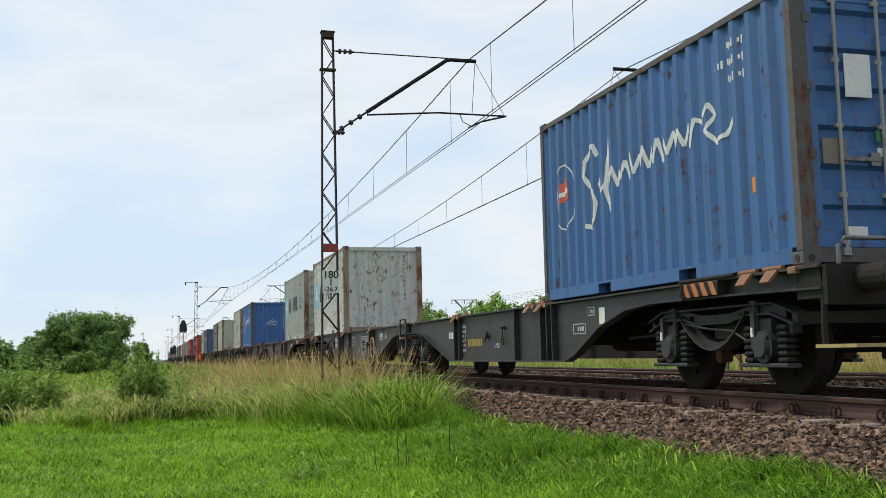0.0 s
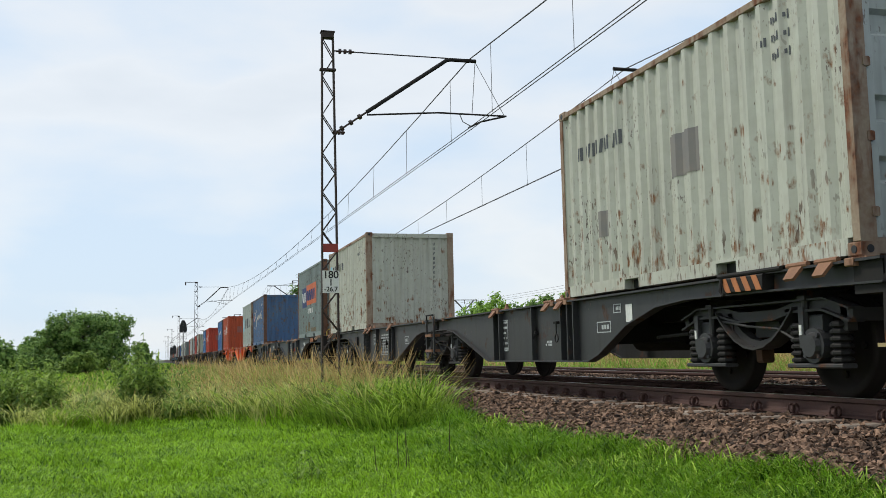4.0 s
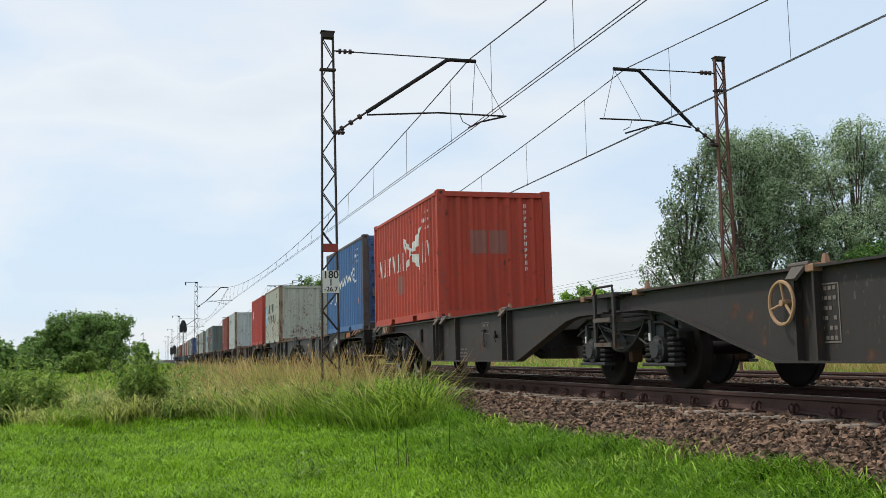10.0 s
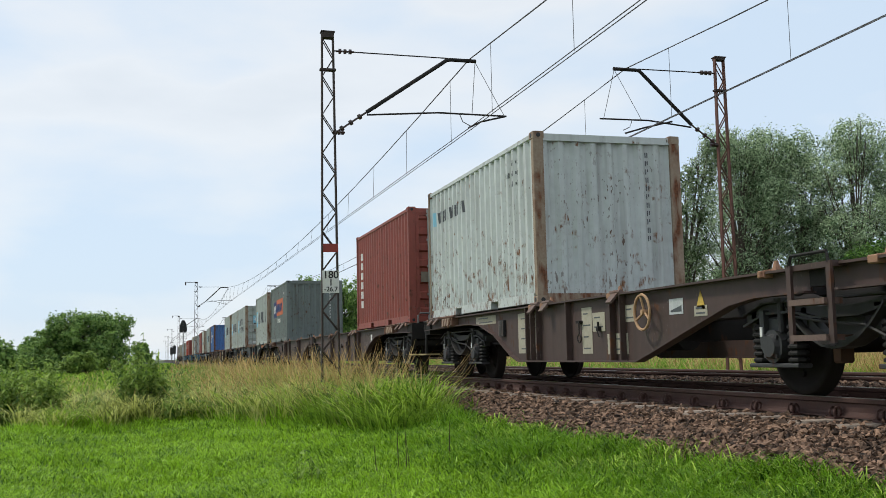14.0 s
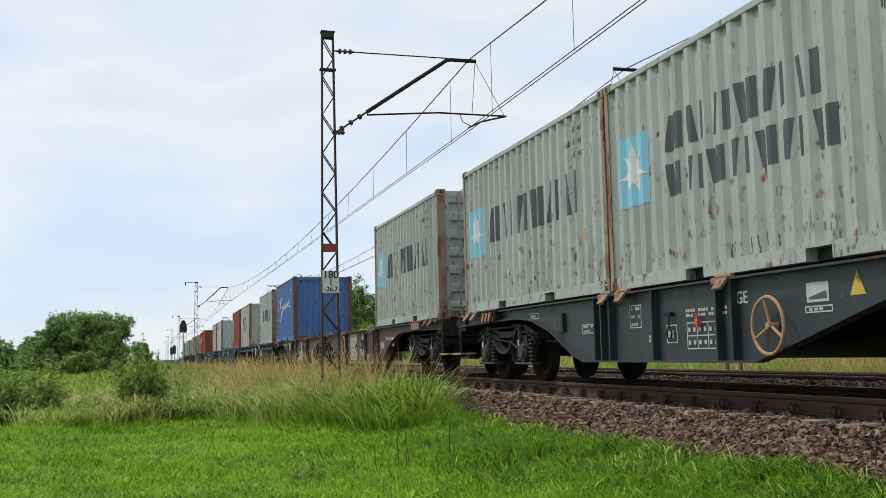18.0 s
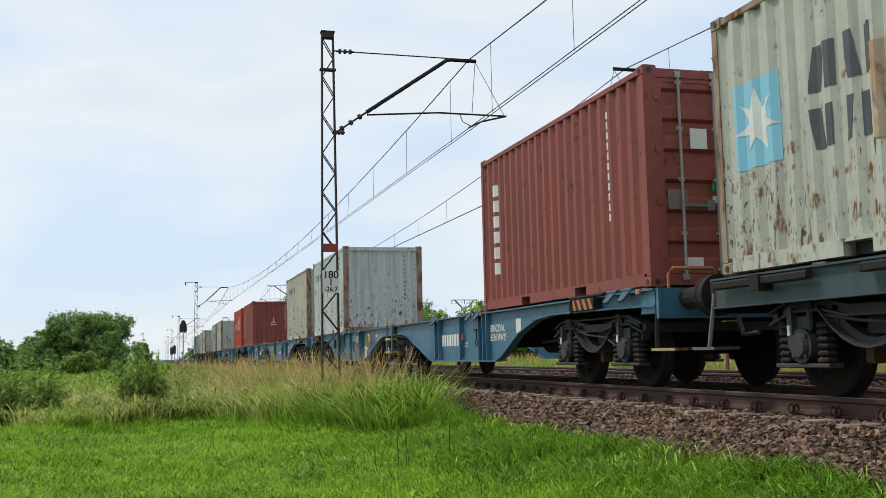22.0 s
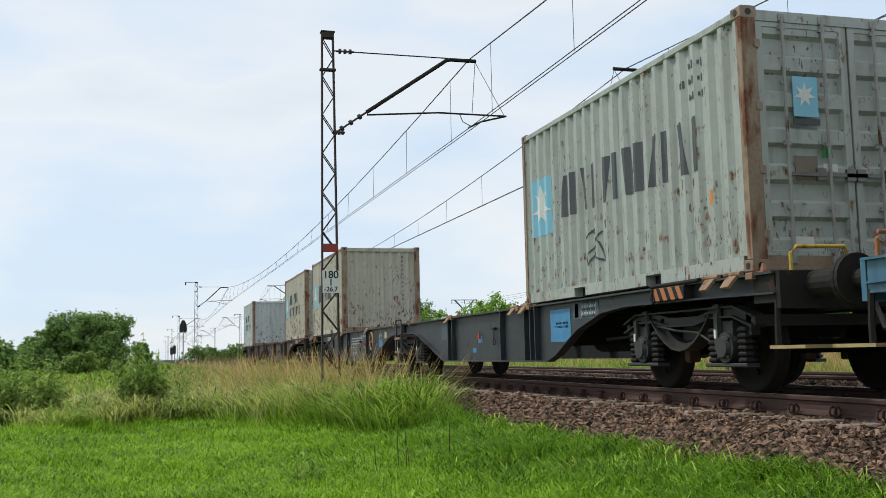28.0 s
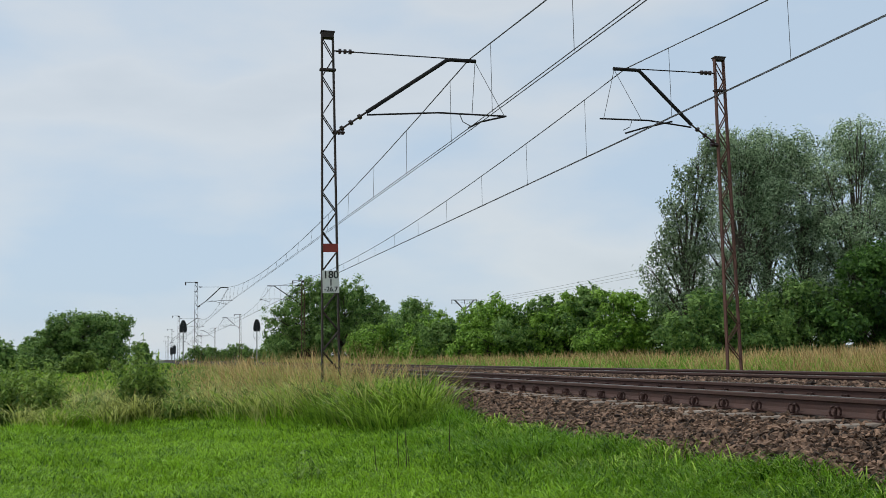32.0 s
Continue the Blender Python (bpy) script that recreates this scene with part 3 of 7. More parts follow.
def decorate(box, paint, look_, front_wall):
    """The painted marks of a container's near side, as plain shapes in their colours."""
    if look_ == "script":
        b = Build()
        for i in range(20):
            t0, t1 = 2 * math.pi * i / 20, 2 * math.pi * (i + 1) / 20
            stroke(b, SIDE_LINE, near_side, [(2.26 + 0.31 * math.cos(t), 1.42 + 0.46 * math.sin(t)) for t in (t0, t1)], 0.020)
        part("emblem_ring", b, MARK_WHITE, box)
        b = Build()
        stroke(b, SIDE_LINE, near_side, [(1.20, 1.80), (1.26, 1.93), (1.40, 1.92), (1.53, 1.76), (1.56, 1.58), (1.46, 1.44), (1.30, 1.34), (1.24, 1.18), (1.28, 0.98), (1.40, 0.88), (1.54, 0.92)], 0.062)
        stroke(b, SIDE_LINE, near_side, [(0.84, 1.96), (0.90, 1.66), (0.94, 1.30), (0.86, 1.04)], 0.062)
        p = [(1.10, 1.54), (1.18, 1.42), (1.08, 1.28), (0.96, 1.36)]
        for i in range(27):
            p.append((0.88 - i * 0.083, 1.42 + (0.13 if i % 2 == 0 else -0.10) + 0.03 * math.sin(i * 1.7) + 0.005 * i))
        p += [(-1.42, 1.62), (-1.56, 1.78), (-1.64, 1.66), (-1.50, 1.52), (-1.66, 1.36), (-1.86, 1.40), (-1.98, 1.56)]
        stroke(b, SIDE_LINE, near_side, p, 0.046)
        tagged(part("script_mark", b, WORN_WHITE if paint == "dull_blue" else MARK_WHITE, box, "plain brush strokes"), kind="stuff")
        b = Build()
        mark(b, SIDE_LINE, near_side, [(2.40, 1.34), (2.40, 1.60), (2.14, 1.68), (2.08, 1.48), (2.10, 1.36)], 0.006)
        part("flag_mark", b, MARK_RED, box, "red emblem shape")
        b = Build()
        mark(b, SIDE_LINE, near_side, [(2.40, 1.42), (2.40, 1.48), (2.10, 1.53), (2.10, 1.46)], 0.009)
        part("flag_stripe", b, MARK_WHITE, box)
        if front_wall and paint == "bright_blue":
            b = Build()
            for points in ([(-0.30, 1.30), (-0.12, 1.44), (0.02, 1.36), (0.20, 1.46), (0.30, 1.36)], [(-0.22, 1.22), (0.0, 1.28), (0.24, 1.24)], [(-0.06, 1.48), (0.06, 1.54)]):
                stroke(b, END_LINE, front_end, points, 0.035)
            tagged(part("script_mark", b, MARK_WHITE, box, "small white brush strokes on the end wall"), kind="stuff")
    elif look_ in ("word", "two_words", "faded"):
        big = look_ == "word"
        b = Build()
        mark(b, SIDE_LINE, near_side, wall_part("", 2.02, 2.70, 0.98, 1.82))
        part("emblem", b, MARK_SKY, box, "sky-blue square emblem")
        part("emblem_star", star(Build(), SIDE_LINE, near_side, 2.36, 1.40, 0.34), MARK_WHITE, box)
        if big:
            glyphs(box, SIDE_LINE, near_side, *WORD_AT, 6, MARK_GREY)
        else:
            glyphs(box, SIDE_LINE, near_side, -1.15, 1.66, 1.46, 1.86, 6, MARK_GREY)
            glyphs(box, SIDE_LINE, near_side, -1.35, 1.66, 0.96, 1.32, 7, MARK_GREY)
        if look_ == "faded":
            b = Build()
            mark(b, SIDE_LINE, near_side, wall_part("", -0.95, 0.75, 0.90, 1.68), 0.008)
            part("patch", b, surface("ochre_patch", (0.42, 0.40, 0.33), (0.40, 0.20, 0.07), rough=0.8, scale=2.2, contrast=0.3, rust=0.55, rust_color=(0.20, 0.075, 0.022), streak=True), box, "ochre repainted patch")
    elif look_ == "small_word":
        glyphs(box, SIDE_LINE, near_side, 0.55, 2.42, 1.88, 2.10, 9, MARK_GREY)
        b = Build()
        mark(b, SIDE_LINE, near_side, wall_part("", 2.48, 2.72, 1.86, 2.14))
        part("emblem", b, MARK_SKY, box, "small sky-blue emblem")
    elif look_ == "flag":
        glyphs(box, SIDE_LINE, near_side, 0.04, 2.50, 1.20, 1.62, 7, MARK_WHITE, "", 0.19)
        glyphs(box, SIDE_LINE, near_side, -2.30, -1.55, 1.22, 1.66, 3, MARK_WHITE, "", 0.17)
        b = Build()
        for poly in ([(0.16, 1.94), (-0.52, 1.62), (-0.46, 1.50), (0.08, 1.80)], [(0.10, 1.84), (0.16, 1.88), (-0.10, 1.16), (-0.16, 1.18)],
                     [(-0.52, 1.66), (-1.36, 2.02), (-1.22, 1.66), (-0.56, 1.50)], [(-0.56, 1.50), (-1.22, 1.44), (-1.30, 1.08), (-0.50, 1.40)],
                     [(-0.14, 1.20), (-0.50, 1.50), (-0.44, 1.56), (-0.10, 1.34)]):
            mark(b, SIDE_LINE, near_side, [(q - 0.24, z) for q, z in poly])
        part("flag_mark", b, MARK_WHITE, box, "plain white pennant shape and bars")
        b = Build()
        mark(b, SIDE_LINE, near_side, [(0.02, 0.70), (0.30, 0.62), (0.56, 0.74), (0.60, 1.04), (0.36, 1.12), (0.06, 1.06)])
        part("patch", b, MARK_DULL, box, "dull repainted patch")
        for a in (-0.52, -0.10) if front_wall else ():
            part("patch", mark(Build(), END_LINE, front_end, wall_part("", a, a + 0.36, 1.30, 1.78)), MARK_DULL, box, "dull repainted patch")
    elif look_ == "panels":
        b = Build()
        mark(b, SIDE_LINE, near_side, wall_part("", 0.92, 2.0, 1.14, 1.88))
        part("panel_mark", b, MARK_NAVY, box, "navy painted panel")
        b = Build()
        mark(b, SIDE_LINE, near_side, wall_part("", -1.55, 0.92, 1.20, 1.94))
        part("panel_mark", b, MARK_ORANGE, box, "orange painted panel")
        glyphs(box, SIDE_LINE, lambda a, d, z: near_side(a, d - 0.004, z), 1.05, 1.90, 1.34, 1.70, 3, MARK_WHITE)
        glyphs(box, SIDE_LINE, lambda a, d, z: near_side(a, d - 0.004, z), -1.40, 0.80, 1.36, 1.74, 8, MARK_NAVY)
        glyphs(box, SIDE_LINE, near_side, -0.70, 0.66, 0.88, 1.06, 9, MARK_WHITE)
        if paint == "green_grey":
            for a0, a1, z0, z1 in ((0.75, 1.20, 0.22, 0.46), (0.10, 0.62, 0.24, 0.56), (-1.3, -0.2, 0.20, 0.34)):
                part("rust_patch", mark(Build(), SIDE_LINE, near_side, wall_part("", a0, a1, z0, z1), 0.003), OCHRE, box, "rust-brown worn patch")
    elif look_ == "letters":
        glyphs(box, SIDE_LINE, near_side, 2.05, 2.60, 1.52, 1.94, 3, MARK_WHITE)
        for k in range(3):
            part("word_bar", Build().box(-0.94 + 0.19 * k, -0.80 + 0.19 * k, -3.006, -2.999, 1.93, 2.10), MARK_WHITE, box)
        b = Build()
        for i in range(11):
            mark(b, SIDE_LINE, near_side, wall_part("", -2.21, -2.155, 2.26 - 0.14 * i, 2.345 - 0.14 * i))
        for i in range(4):
            mark(b, SIDE_LINE, near_side, wall_part("", -2.51, -2.455, 2.26 - 0.14 * i, 2.345 - 0.14 * i))
        tagged(part("code_lettering", b, MARK_WHITE, box), kind="stuff")
    elif look_ == "upright":
        for i in range(6):
            z = 1.88 - i * 0.26
            part("word_bar", mark(Build(), SIDE_LINE, near_side, wall_part("", 2.30, 2.50, z, z + 0.19)), MARK_WHITE, box)
        b = Build()
        for i in range(11):
            mark(b, SIDE_LINE, near_side, wall_part("", -1.95, -1.89, 2.20 - 0.13 * i, 2.29 - 0.13 * i))
        tagged(part("code_lettering", b, MARK_WHITE, box), kind="stuff")
        if front_wall:
            b = Build()
            for points in ([(-0.12, 1.30), (0.0, 1.42), (0.12, 1.30)], [(-0.16, 1.22), (0.16, 1.22)], [(0.0, 1.42), (0.02, 1.62)]):
                stroke(b, END_LINE, front_end, points, 0.04)
            part("emblem", b, MARK_WHITE, box, "faint white emblem strokes on the end wall")
    elif look_ == "patched":
        glyphs(box, SIDE_LINE, near_side, 1.2, 2.5, 1.80, 1.98, 8, MARK_GREY)
        part("patch", mark(Build(), SIDE_LINE, near_side, wall_part("", -0.55, 0.05, 1.15, 1.62)), MARK_PATCH, box, "dull repainted patch")
        part("patch", mark(Build(), SIDE_LINE, near_side, wall_part("", 1.70, 1.95, 0.72, 1.05)), MARK_PATCH, box, "dull repainted patch")
    if not front_wall:
        sky_like = look_ in ("word", "two_words", "small_word", "faded")
        b = Build().box(-0.72, -0.34, -3.006, -2.999, 1.50, 1.96) if look_ == "two_words" else Build().box(-0.66, -0.38, -3.006, -2.999, 1.52, 1.92) if sky_like or look_ == "script" else Build().box(-0.62, -0.40, -3.006, -2.999, 1.62, 1.86)
        part("door_placard", b, MARK_SKY if look_ in ("word", "two_words", "small_word", "faded") else MARK_WHITE, box, "plain placard on the door")
        if look_ in ("word", "two_words", "small_word", "faded"):
            st = Build()
            rim = []
            for k in range(14):
                t = math.pi / 2 + k * math.pi / 7
                q = (0.13 if k % 2 == 0 else 0.055) * (1.3 if look_ == "two_words" else 1.0)
                rim.append((-0.53 + q * math.cos(t), -3.010, 1.74 + q * math.sin(t)))
            st.add([(-0.53, -3.010, 1.74)] + rim, [(0, i + 1, (i + 1) % 14 + 1) for i in range(14)])
            part("emblem_star", st, MARK_WHITE, box)
            part("word_bar", Build().box(-0.67, -0.37, -3.009, -2.999, 1.44, 1.50), MARK_GREY, box)
        part("sticker", Build().box(-0.36, -0.20, -3.006, -3.000, 0.98, 1.06), MARK_WHITE, box, "small white sticker")
        part("sticker", Build().box(-0.36, -0.25, -3.006, -3.000, 1.12, 1.22), surface("green_sticker", (0.05, 0.28, 0.08), rough=0.6), box, "small green sticker")
        at = -0.68 if paint in LIGHT else -0.94
        part("plate", Build().box(at, at + 0.25, -3.010, -3.000, 0.90, 1.13), PLATE, box, "dull data plate on the door")
        part("plate", Build().box(-0.74, -0.52, -3.006, -3.000, 0.24, 0.34), MARK_WHITE, box)


LIGHT = ("spotted", "grey", "pale", "cream", "stained", "green_grey")


def container(paint, doors, look_, label, posts="same"):
    """A twenty-foot box with corrugated walls. doors: its door end leads."""
    box = thing("shipping_container", label, "container", "containers on the train")
    wall = WALLS[paint]
    frame_mat = RUSTY if paint in ("green_grey", "dull_blue", "scarred_blue") else RUSTY_PALE if posts == "rust" else POST_DARK if posts == "dark" else wall
    part("side_wall", M_SIDE, wall, box)
    part("side_wall", M_FAR, wall, box)
    part("roof", M_ROOF, wall, box)
    part("floor_panel", M_FLOOR, STEEL_DARK, box)
    for i in (0, 1):
        part("bottom_rail", M_BOTTOM[i], wall, box)
        part("top_rail", M_TOP[i], RUSTY_PALE if posts == "rust" and paint in ("spotted", "stained", "cream") else POST_DARK if posts == "dark" else wall, box)
    for me in M_POCKETS:
        part("forklift_pocket", me, BLACK, box)
    for s in (-1, 1):
        part("end_beam", M_BEAMS[s, 0], frame_mat, box)
        part("end_beam", M_BEAMS[s, 1], wall, box)
    for k in SIGNS:
        part("corner_post", M_POSTS[k], frame_mat, box)
        for t in (0, 1):
            c = part("corner_casting", M_CASTINGS[(*k, t)], RUSTY_PALE if paint in LIGHT and paint != "green_grey" else frame_mat, box)
            for me in M_HOLES[(*k, t)] if k[0] < 0 else ():
                part("casting_hole", me, BLACK, c)
    part("end_wall", M_REAR, wall, box)
    if doors:
        for s in (-1, 1):
            door = part("door", (M_PLAIN_DOORS if paint in ("cream", "stained") else M_DOORS)[s], WALLS["door_grey"] if paint in ("cream", "stained") else wall, box)
            for me in M_RODS[s]:
                part("locking_rod", me, ROD, door)
            for me in M_HANDLES[s]:
                part("door_handle", me, STEEL_GREY, door)
            for me in M_HINGES[s]:
                part("hinge", me, frame_mat, door)
    else:
        part("end_wall", M_FRONT, wall, box)
        end_column(box, MARK_WHITE if paint in ("blue", "bright_blue", "scarred_blue", "dull_blue", "red", "signal_red", "dark_red", "crimson", "slate") else MARK_GREY)
    light = paint in LIGHT
    if look_ not in ("letters", "upright"):
        code_marks(box, paint, MARK_GREY if light else MARK_WHITE, look_ in ("script", "word"))
    decorate(box, paint, look_, not doors)
    return box


WORD_AT = (-2.12, 1.74, 1.14, 1.72)
BLUE_D, GREY_D = "blue corrugated steel container with white brush strokes, doors leading", "light grey corrugated steel container with dark word bars, doors leading"
BLUE_E, GREY_E = "blue corrugated steel container with white brush strokes, plain end leading", "rust-streaked grey corrugated steel container with dark word bars"
RED_E = "orange-red corrugated steel container with a white pennant shape"
# place of the leading end along the train, paint, doors leading, marks, posts, label
LOAD = [
    (7.43, "blue", True, "script", "dark", BLUE_D),
    (29.70, "spotted", False, "word", "rust", GREY_E),
    (38.08, "grey", True, "word", "rust", GREY_D),
    (60.36, "bright_blue", False, "script", "dark", BLUE_E),
    (68.20, "cream", True, "patched", "rust", "cream corrugated steel container with dull patches, doors leading"),
    (87.79, "cream", False, "small_word", "rust", "cream rust-stained container with a small word bar"),
    (95.22, "green_grey", True, "panels", "rust", "green-grey container with navy and orange painted panels"),
    (114.56, "dull_blue", False, "script", "dark", "faded rust-streaked blue container with worn white brush strokes"),
    (121.76, "grey", True, "word", "rust", GREY_D),
    (141.49, "red", False, "flag", "same", RED_E),
    (149.33, "blue", True, "script", "dark", BLUE_D),
    (171.09, "signal_red", False, "flag", "same", RED_E),
    (178.68, "blue", True, "script", "dark", BLUE_D),
    (198.14, "cream", False, "two_words", "rust", "cream rust-spotted container with two lines of dark bars"),
    (205.75, "crimson", True, "letters", "same", "crimson corrugated container with white word bars, doors leading"),
    (225.14, "pale", False, "small_word", "rust", "pale grey rust-spotted container with a small word bar"),
    (232.93, "dark_red", True, "upright", "same", "dark red container with upright white bars, doors leading"),
    (254.81, "slate", False, "panels", "same", "slate grey container with navy and orange painted panels"),
    (262.64, "grey", True, "word", "rust", "dented grey container with dark word bars, doors leading"),
    (275.69, "grey", True, "two_words", "rust", "grey container with two lines of dark bars, doors leading"),
    (281.79, "grey", False, "word", "rust", GREY_E),
    (289.61, "grey", True, "word", "rust", GREY_D),
    (311.68, "scarred_blue", False, "script", "dark", "blue rust-scratched container with white brush strokes"),
    (319.56, "grey", True, "word", "rust", GREY_D),
    (332.18, "cream", False, "faded", "rust", "cream container with an ochre patch over dark bars"),
    (339.75, "dark_red", True, "upright", "same", "dark red container with upright white bars, doors leading"),
    (359.19, "pale", False, "small_word", "rust", "pale grey container with rusty corner posts"),
    (366.90, "stained", True, "small_word", "rust", "rust-stained cream container, doors leading"),
    (388.90, "dark_red", False, "upright", "same", "dark red container with upright white bars, plain end leading"),
    (397.13, "signal_red", True, "flag", "same", "bright red container with a white pennant shape"),
    (418.77, "cream", False, "small_word", "rust", "cream rust-streaked container with a small word bar"),
    (426.80, "grey", True, "word", "rust", "weathered grey container with rusty posts, doors leading"),
    (448.57, "stained", False, "word", "rust", "rust-stained cream container with dark word bars"),
    (456.52, "stained", True, "two_words", "rust", "rust-stained cream container with two lines of bars"),
    (477.98, "pale", False, "two_words", "rust", "pale grey container with two lines of dark bars"),
]
MOVING = []
for place, paint, doors, look_, posts, label in LOAD:
    box = container(paint, doors, look_, label, posts)
    if "weathered" in label:
        # a dark scribble low on the side
        b = Build()
        for points in ([(0.84, 0.72), (0.60, 0.86), (0.52, 0.62), (0.74, 0.40), (0.84, 0.72)], [(0.66, 0.84), (0.40, 0.66), (0.30, 0.42), (0.56, 0.50)], [(0.72, 0.55), (0.36, 0.80)]):
            stroke(b, SIDE_LINE, near_side, points, 0.028)
        part("scribble", b, MARK_GREY, box, "dark scribbled lines")
    MOVING.append((box, place + C_LEN / 2, DECK))


# ---- wagons ----
SILLS = {
    "black": surface("black_wagon_paint", (0.018, 0.019, 0.021), (0.032, 0.031, 0.030), rough=0.5, scale=1.2, rust=0.18, streak=True, chips=0.25, bump=0.25, bump_scale=3.0),
    "slate": surface("slate_wagon_paint", (0.021, 0.027, 0.034), (0.030, 0.035, 0.040), rough=0.5, scale=1.2, rust=0.14, streak=True, chips=0.25, bump=0.25, bump_scale=3.0),
    "brown": surface("brown_wagon_paint", (0.068, 0.038, 0.031), (0.046, 0.029, 0.026), rough=0.65, scale=1.2, rust=0.26, streak=True, chips=0.3, bump=0.25, bump_scale=3.0),
    "dark_brown": surface("dark_brown_wagon_paint", (0.032, 0.024, 0.021), (0.023, 0.019, 0.018), rough=0.65, scale=1.2, rust=0.26, streak=True, chips=0.3, bump=0.25, bump_scale=3.0),
    "orange": surface("orange_wagon_paint", (0.72, 0.115, 0.018), (0.60, 0.105, 0.025), rough=0.5, scale=1.2, rust=0.10, streak=True),
    "blue": surface("blue_wagon_paint", (0.036, 0.138, 0.222), (0.046, 0.128, 0.195), rough=0.45, scale=1.2, rust=0.12, streak=True, chips=0.25, bump=0.25, bump_scale=3.0),
}
LABEL_GREY = surface("label_grey", (0.50, 0.52, 0.52), (0.34, 0.35, 0.35), rough=0.7)
LABEL_DIM = surface("label_dim", (0.20, 0.165, 0.145), (0.13, 0.105, 0.095), rough=0.75)
LABEL_BLUE = surface("label_blue", (0.06, 0.26, 0.50), rough=0.55)
BEIGE = surface("beige_panel", (0.40, 0.37, 0.29), (0.30, 0.265, 0.20), rough=0.7, scale=2.5)
PANEL_SLATE = surface("slate_panel", (0.075, 0.10, 0.125), (0.06, 0.08, 0.10), rough=0.6, scale=2)
PANEL_DULL = surface("dull_panel", (0.060, 0.050, 0.046), (0.048, 0.042, 0.040), rough=0.7, scale=2)
GOLD = surface("gold_paint", (0.40, 0.28, 0.07), rough=0.6)

WHEEL_R = 0.46
b_wheels = Build()
for s in (-1, 1):
    prof = [(s * 0.735, 0.11), (s * 0.735, 0.40), (s * 0.715, 0.41), (s * 0.69, 0.488), (s * 0.705, 0.490), (s * 0.722, 0.462), (s * 0.80, 0.457), (s * 0.815, 0.45),
            (s * 0.815, 0.385), (s * 0.785, 0.37), (s * 0.765, 0.17), (s * 0.80, 0.13), (s * 0.81, 0.10)]
    b_wheels.lathe_x(prof, 26)
b_wheels.tube((-1.02, 0, 0), (1.02, 0, 0), 0.075, 12)
for s in (-1, 1):
    for k in range(4):
        t = k * math.pi / 2
        b_wheels.tube((s * 0.81, 0.26 * math.cos(t), 0.26 * math.sin(t)), (s * 0.785, 0.26 * math.cos(t), 0.26 * math.sin(t)), 0.03, 8)
M_WHEELSET = b_wheels.data("wheelset", WHEEL_STEEL)
for p in M_WHEELSET.polygons:
    p.use_smooth = len(p.vertices) == 4

b_frame = Build()
for s in (-1, 1):
    x0, x1 = sorted((s * 0.96, s * 1.06))
    b_frame.prism_x([(-1.38, 0.66), (-1.38, 0.76), (-1.05, 0.86), (-0.60, 0.86), (-0.30, 0.80), (0.30, 0.80), (0.60, 0.86), (1.05, 0.86), (1.38, 0.76), (1.38, 0.66),
                     (1.02, 0.77), (0.60, 0.77), (0.30, 0.71), (-0.30, 0.71), (-0.60, 0.77), (-1.02, 0.77)], x0, x1)
    dip = [(0.64 * math.sin(k * math.pi / 12), 0.80 - 0.36 * (0.5 + 0.5 * math.cos(k * math.pi / 6))) for k in range(-6, 7)]
    b_frame.prism_x(dip + [(y * 0.90, z + 0.075) for y, z in reversed(dip)], x0 + 0.012, x1 + 0.012)
    # lips along the lower and upper edges of the frame
    b_frame.prism_x([(y, z - 0.012) for y, z in dip] + [(y, z + 0.012) for y, z in reversed(dip)], *sorted((s * 0.94, s * 1.135)))
    rim = [(-1.38, 0.66), (-1.02, 0.77), (-0.60, 0.77), (-0.30, 0.71), (0.30, 0.71), (0.60, 0.77), (1.02, 0.77), (1.38, 0.66)]
    b_frame.prism_x([(y, z - 0.012) for y, z in rim] + [(y, z + 0.010) for y, z in reversed(rim)], *sorted((s * 0.95, s * 1.11)))
    b_frame.prism_x([(-1.38, 0.757), (-1.05, 0.857), (1.05, 0.857), (1.38, 0.757), (1.38, 0.775), (1.05, 0.875), (-1.05, 0.875), (-1.38, 0.775)], *sorted((s * 0.95, s * 1.11)))
    for y in (-0.78, 0.78):
        b_frame.tube((s * 1.09, y, 0.60), (s * 1.09, y, 0.90), 0.032, 8)
        b_frame.box(*sorted((s * 1.06, s * 1.13)), y - 0.055, y + 0.055, 0.86, 0.90)
    b_frame.path([(s * 1.10, -0.62, 0.52), (s * 1.12, -0.40, 0.62), (s * 1.12, 0.10, 0.66), (s * 1.10, 0.55, 0.72)], 0.014)
    for y in (-1.30, -0.52, 0.44, 1.22):
        b_frame.box(x0, x1, y, y + 0.08, 0.58, 0.80)
b_frame.box(-0.96, 0.96, -0.20, 0.20, 0.55, 0.78)
b_frame.box(-0.96, 0.96, -1.38, -1.30, 0.66, 0.77)
b_frame.box(-0.96, 0.96, 1.30, 1.38, 0.66, 0.77)
b_frame.tube((0, 0, 0.78), (0, 0, 0.98), 0.24, 16)
M_BOGIE = b_frame.data("bogie_frame", STEEL_DARK)


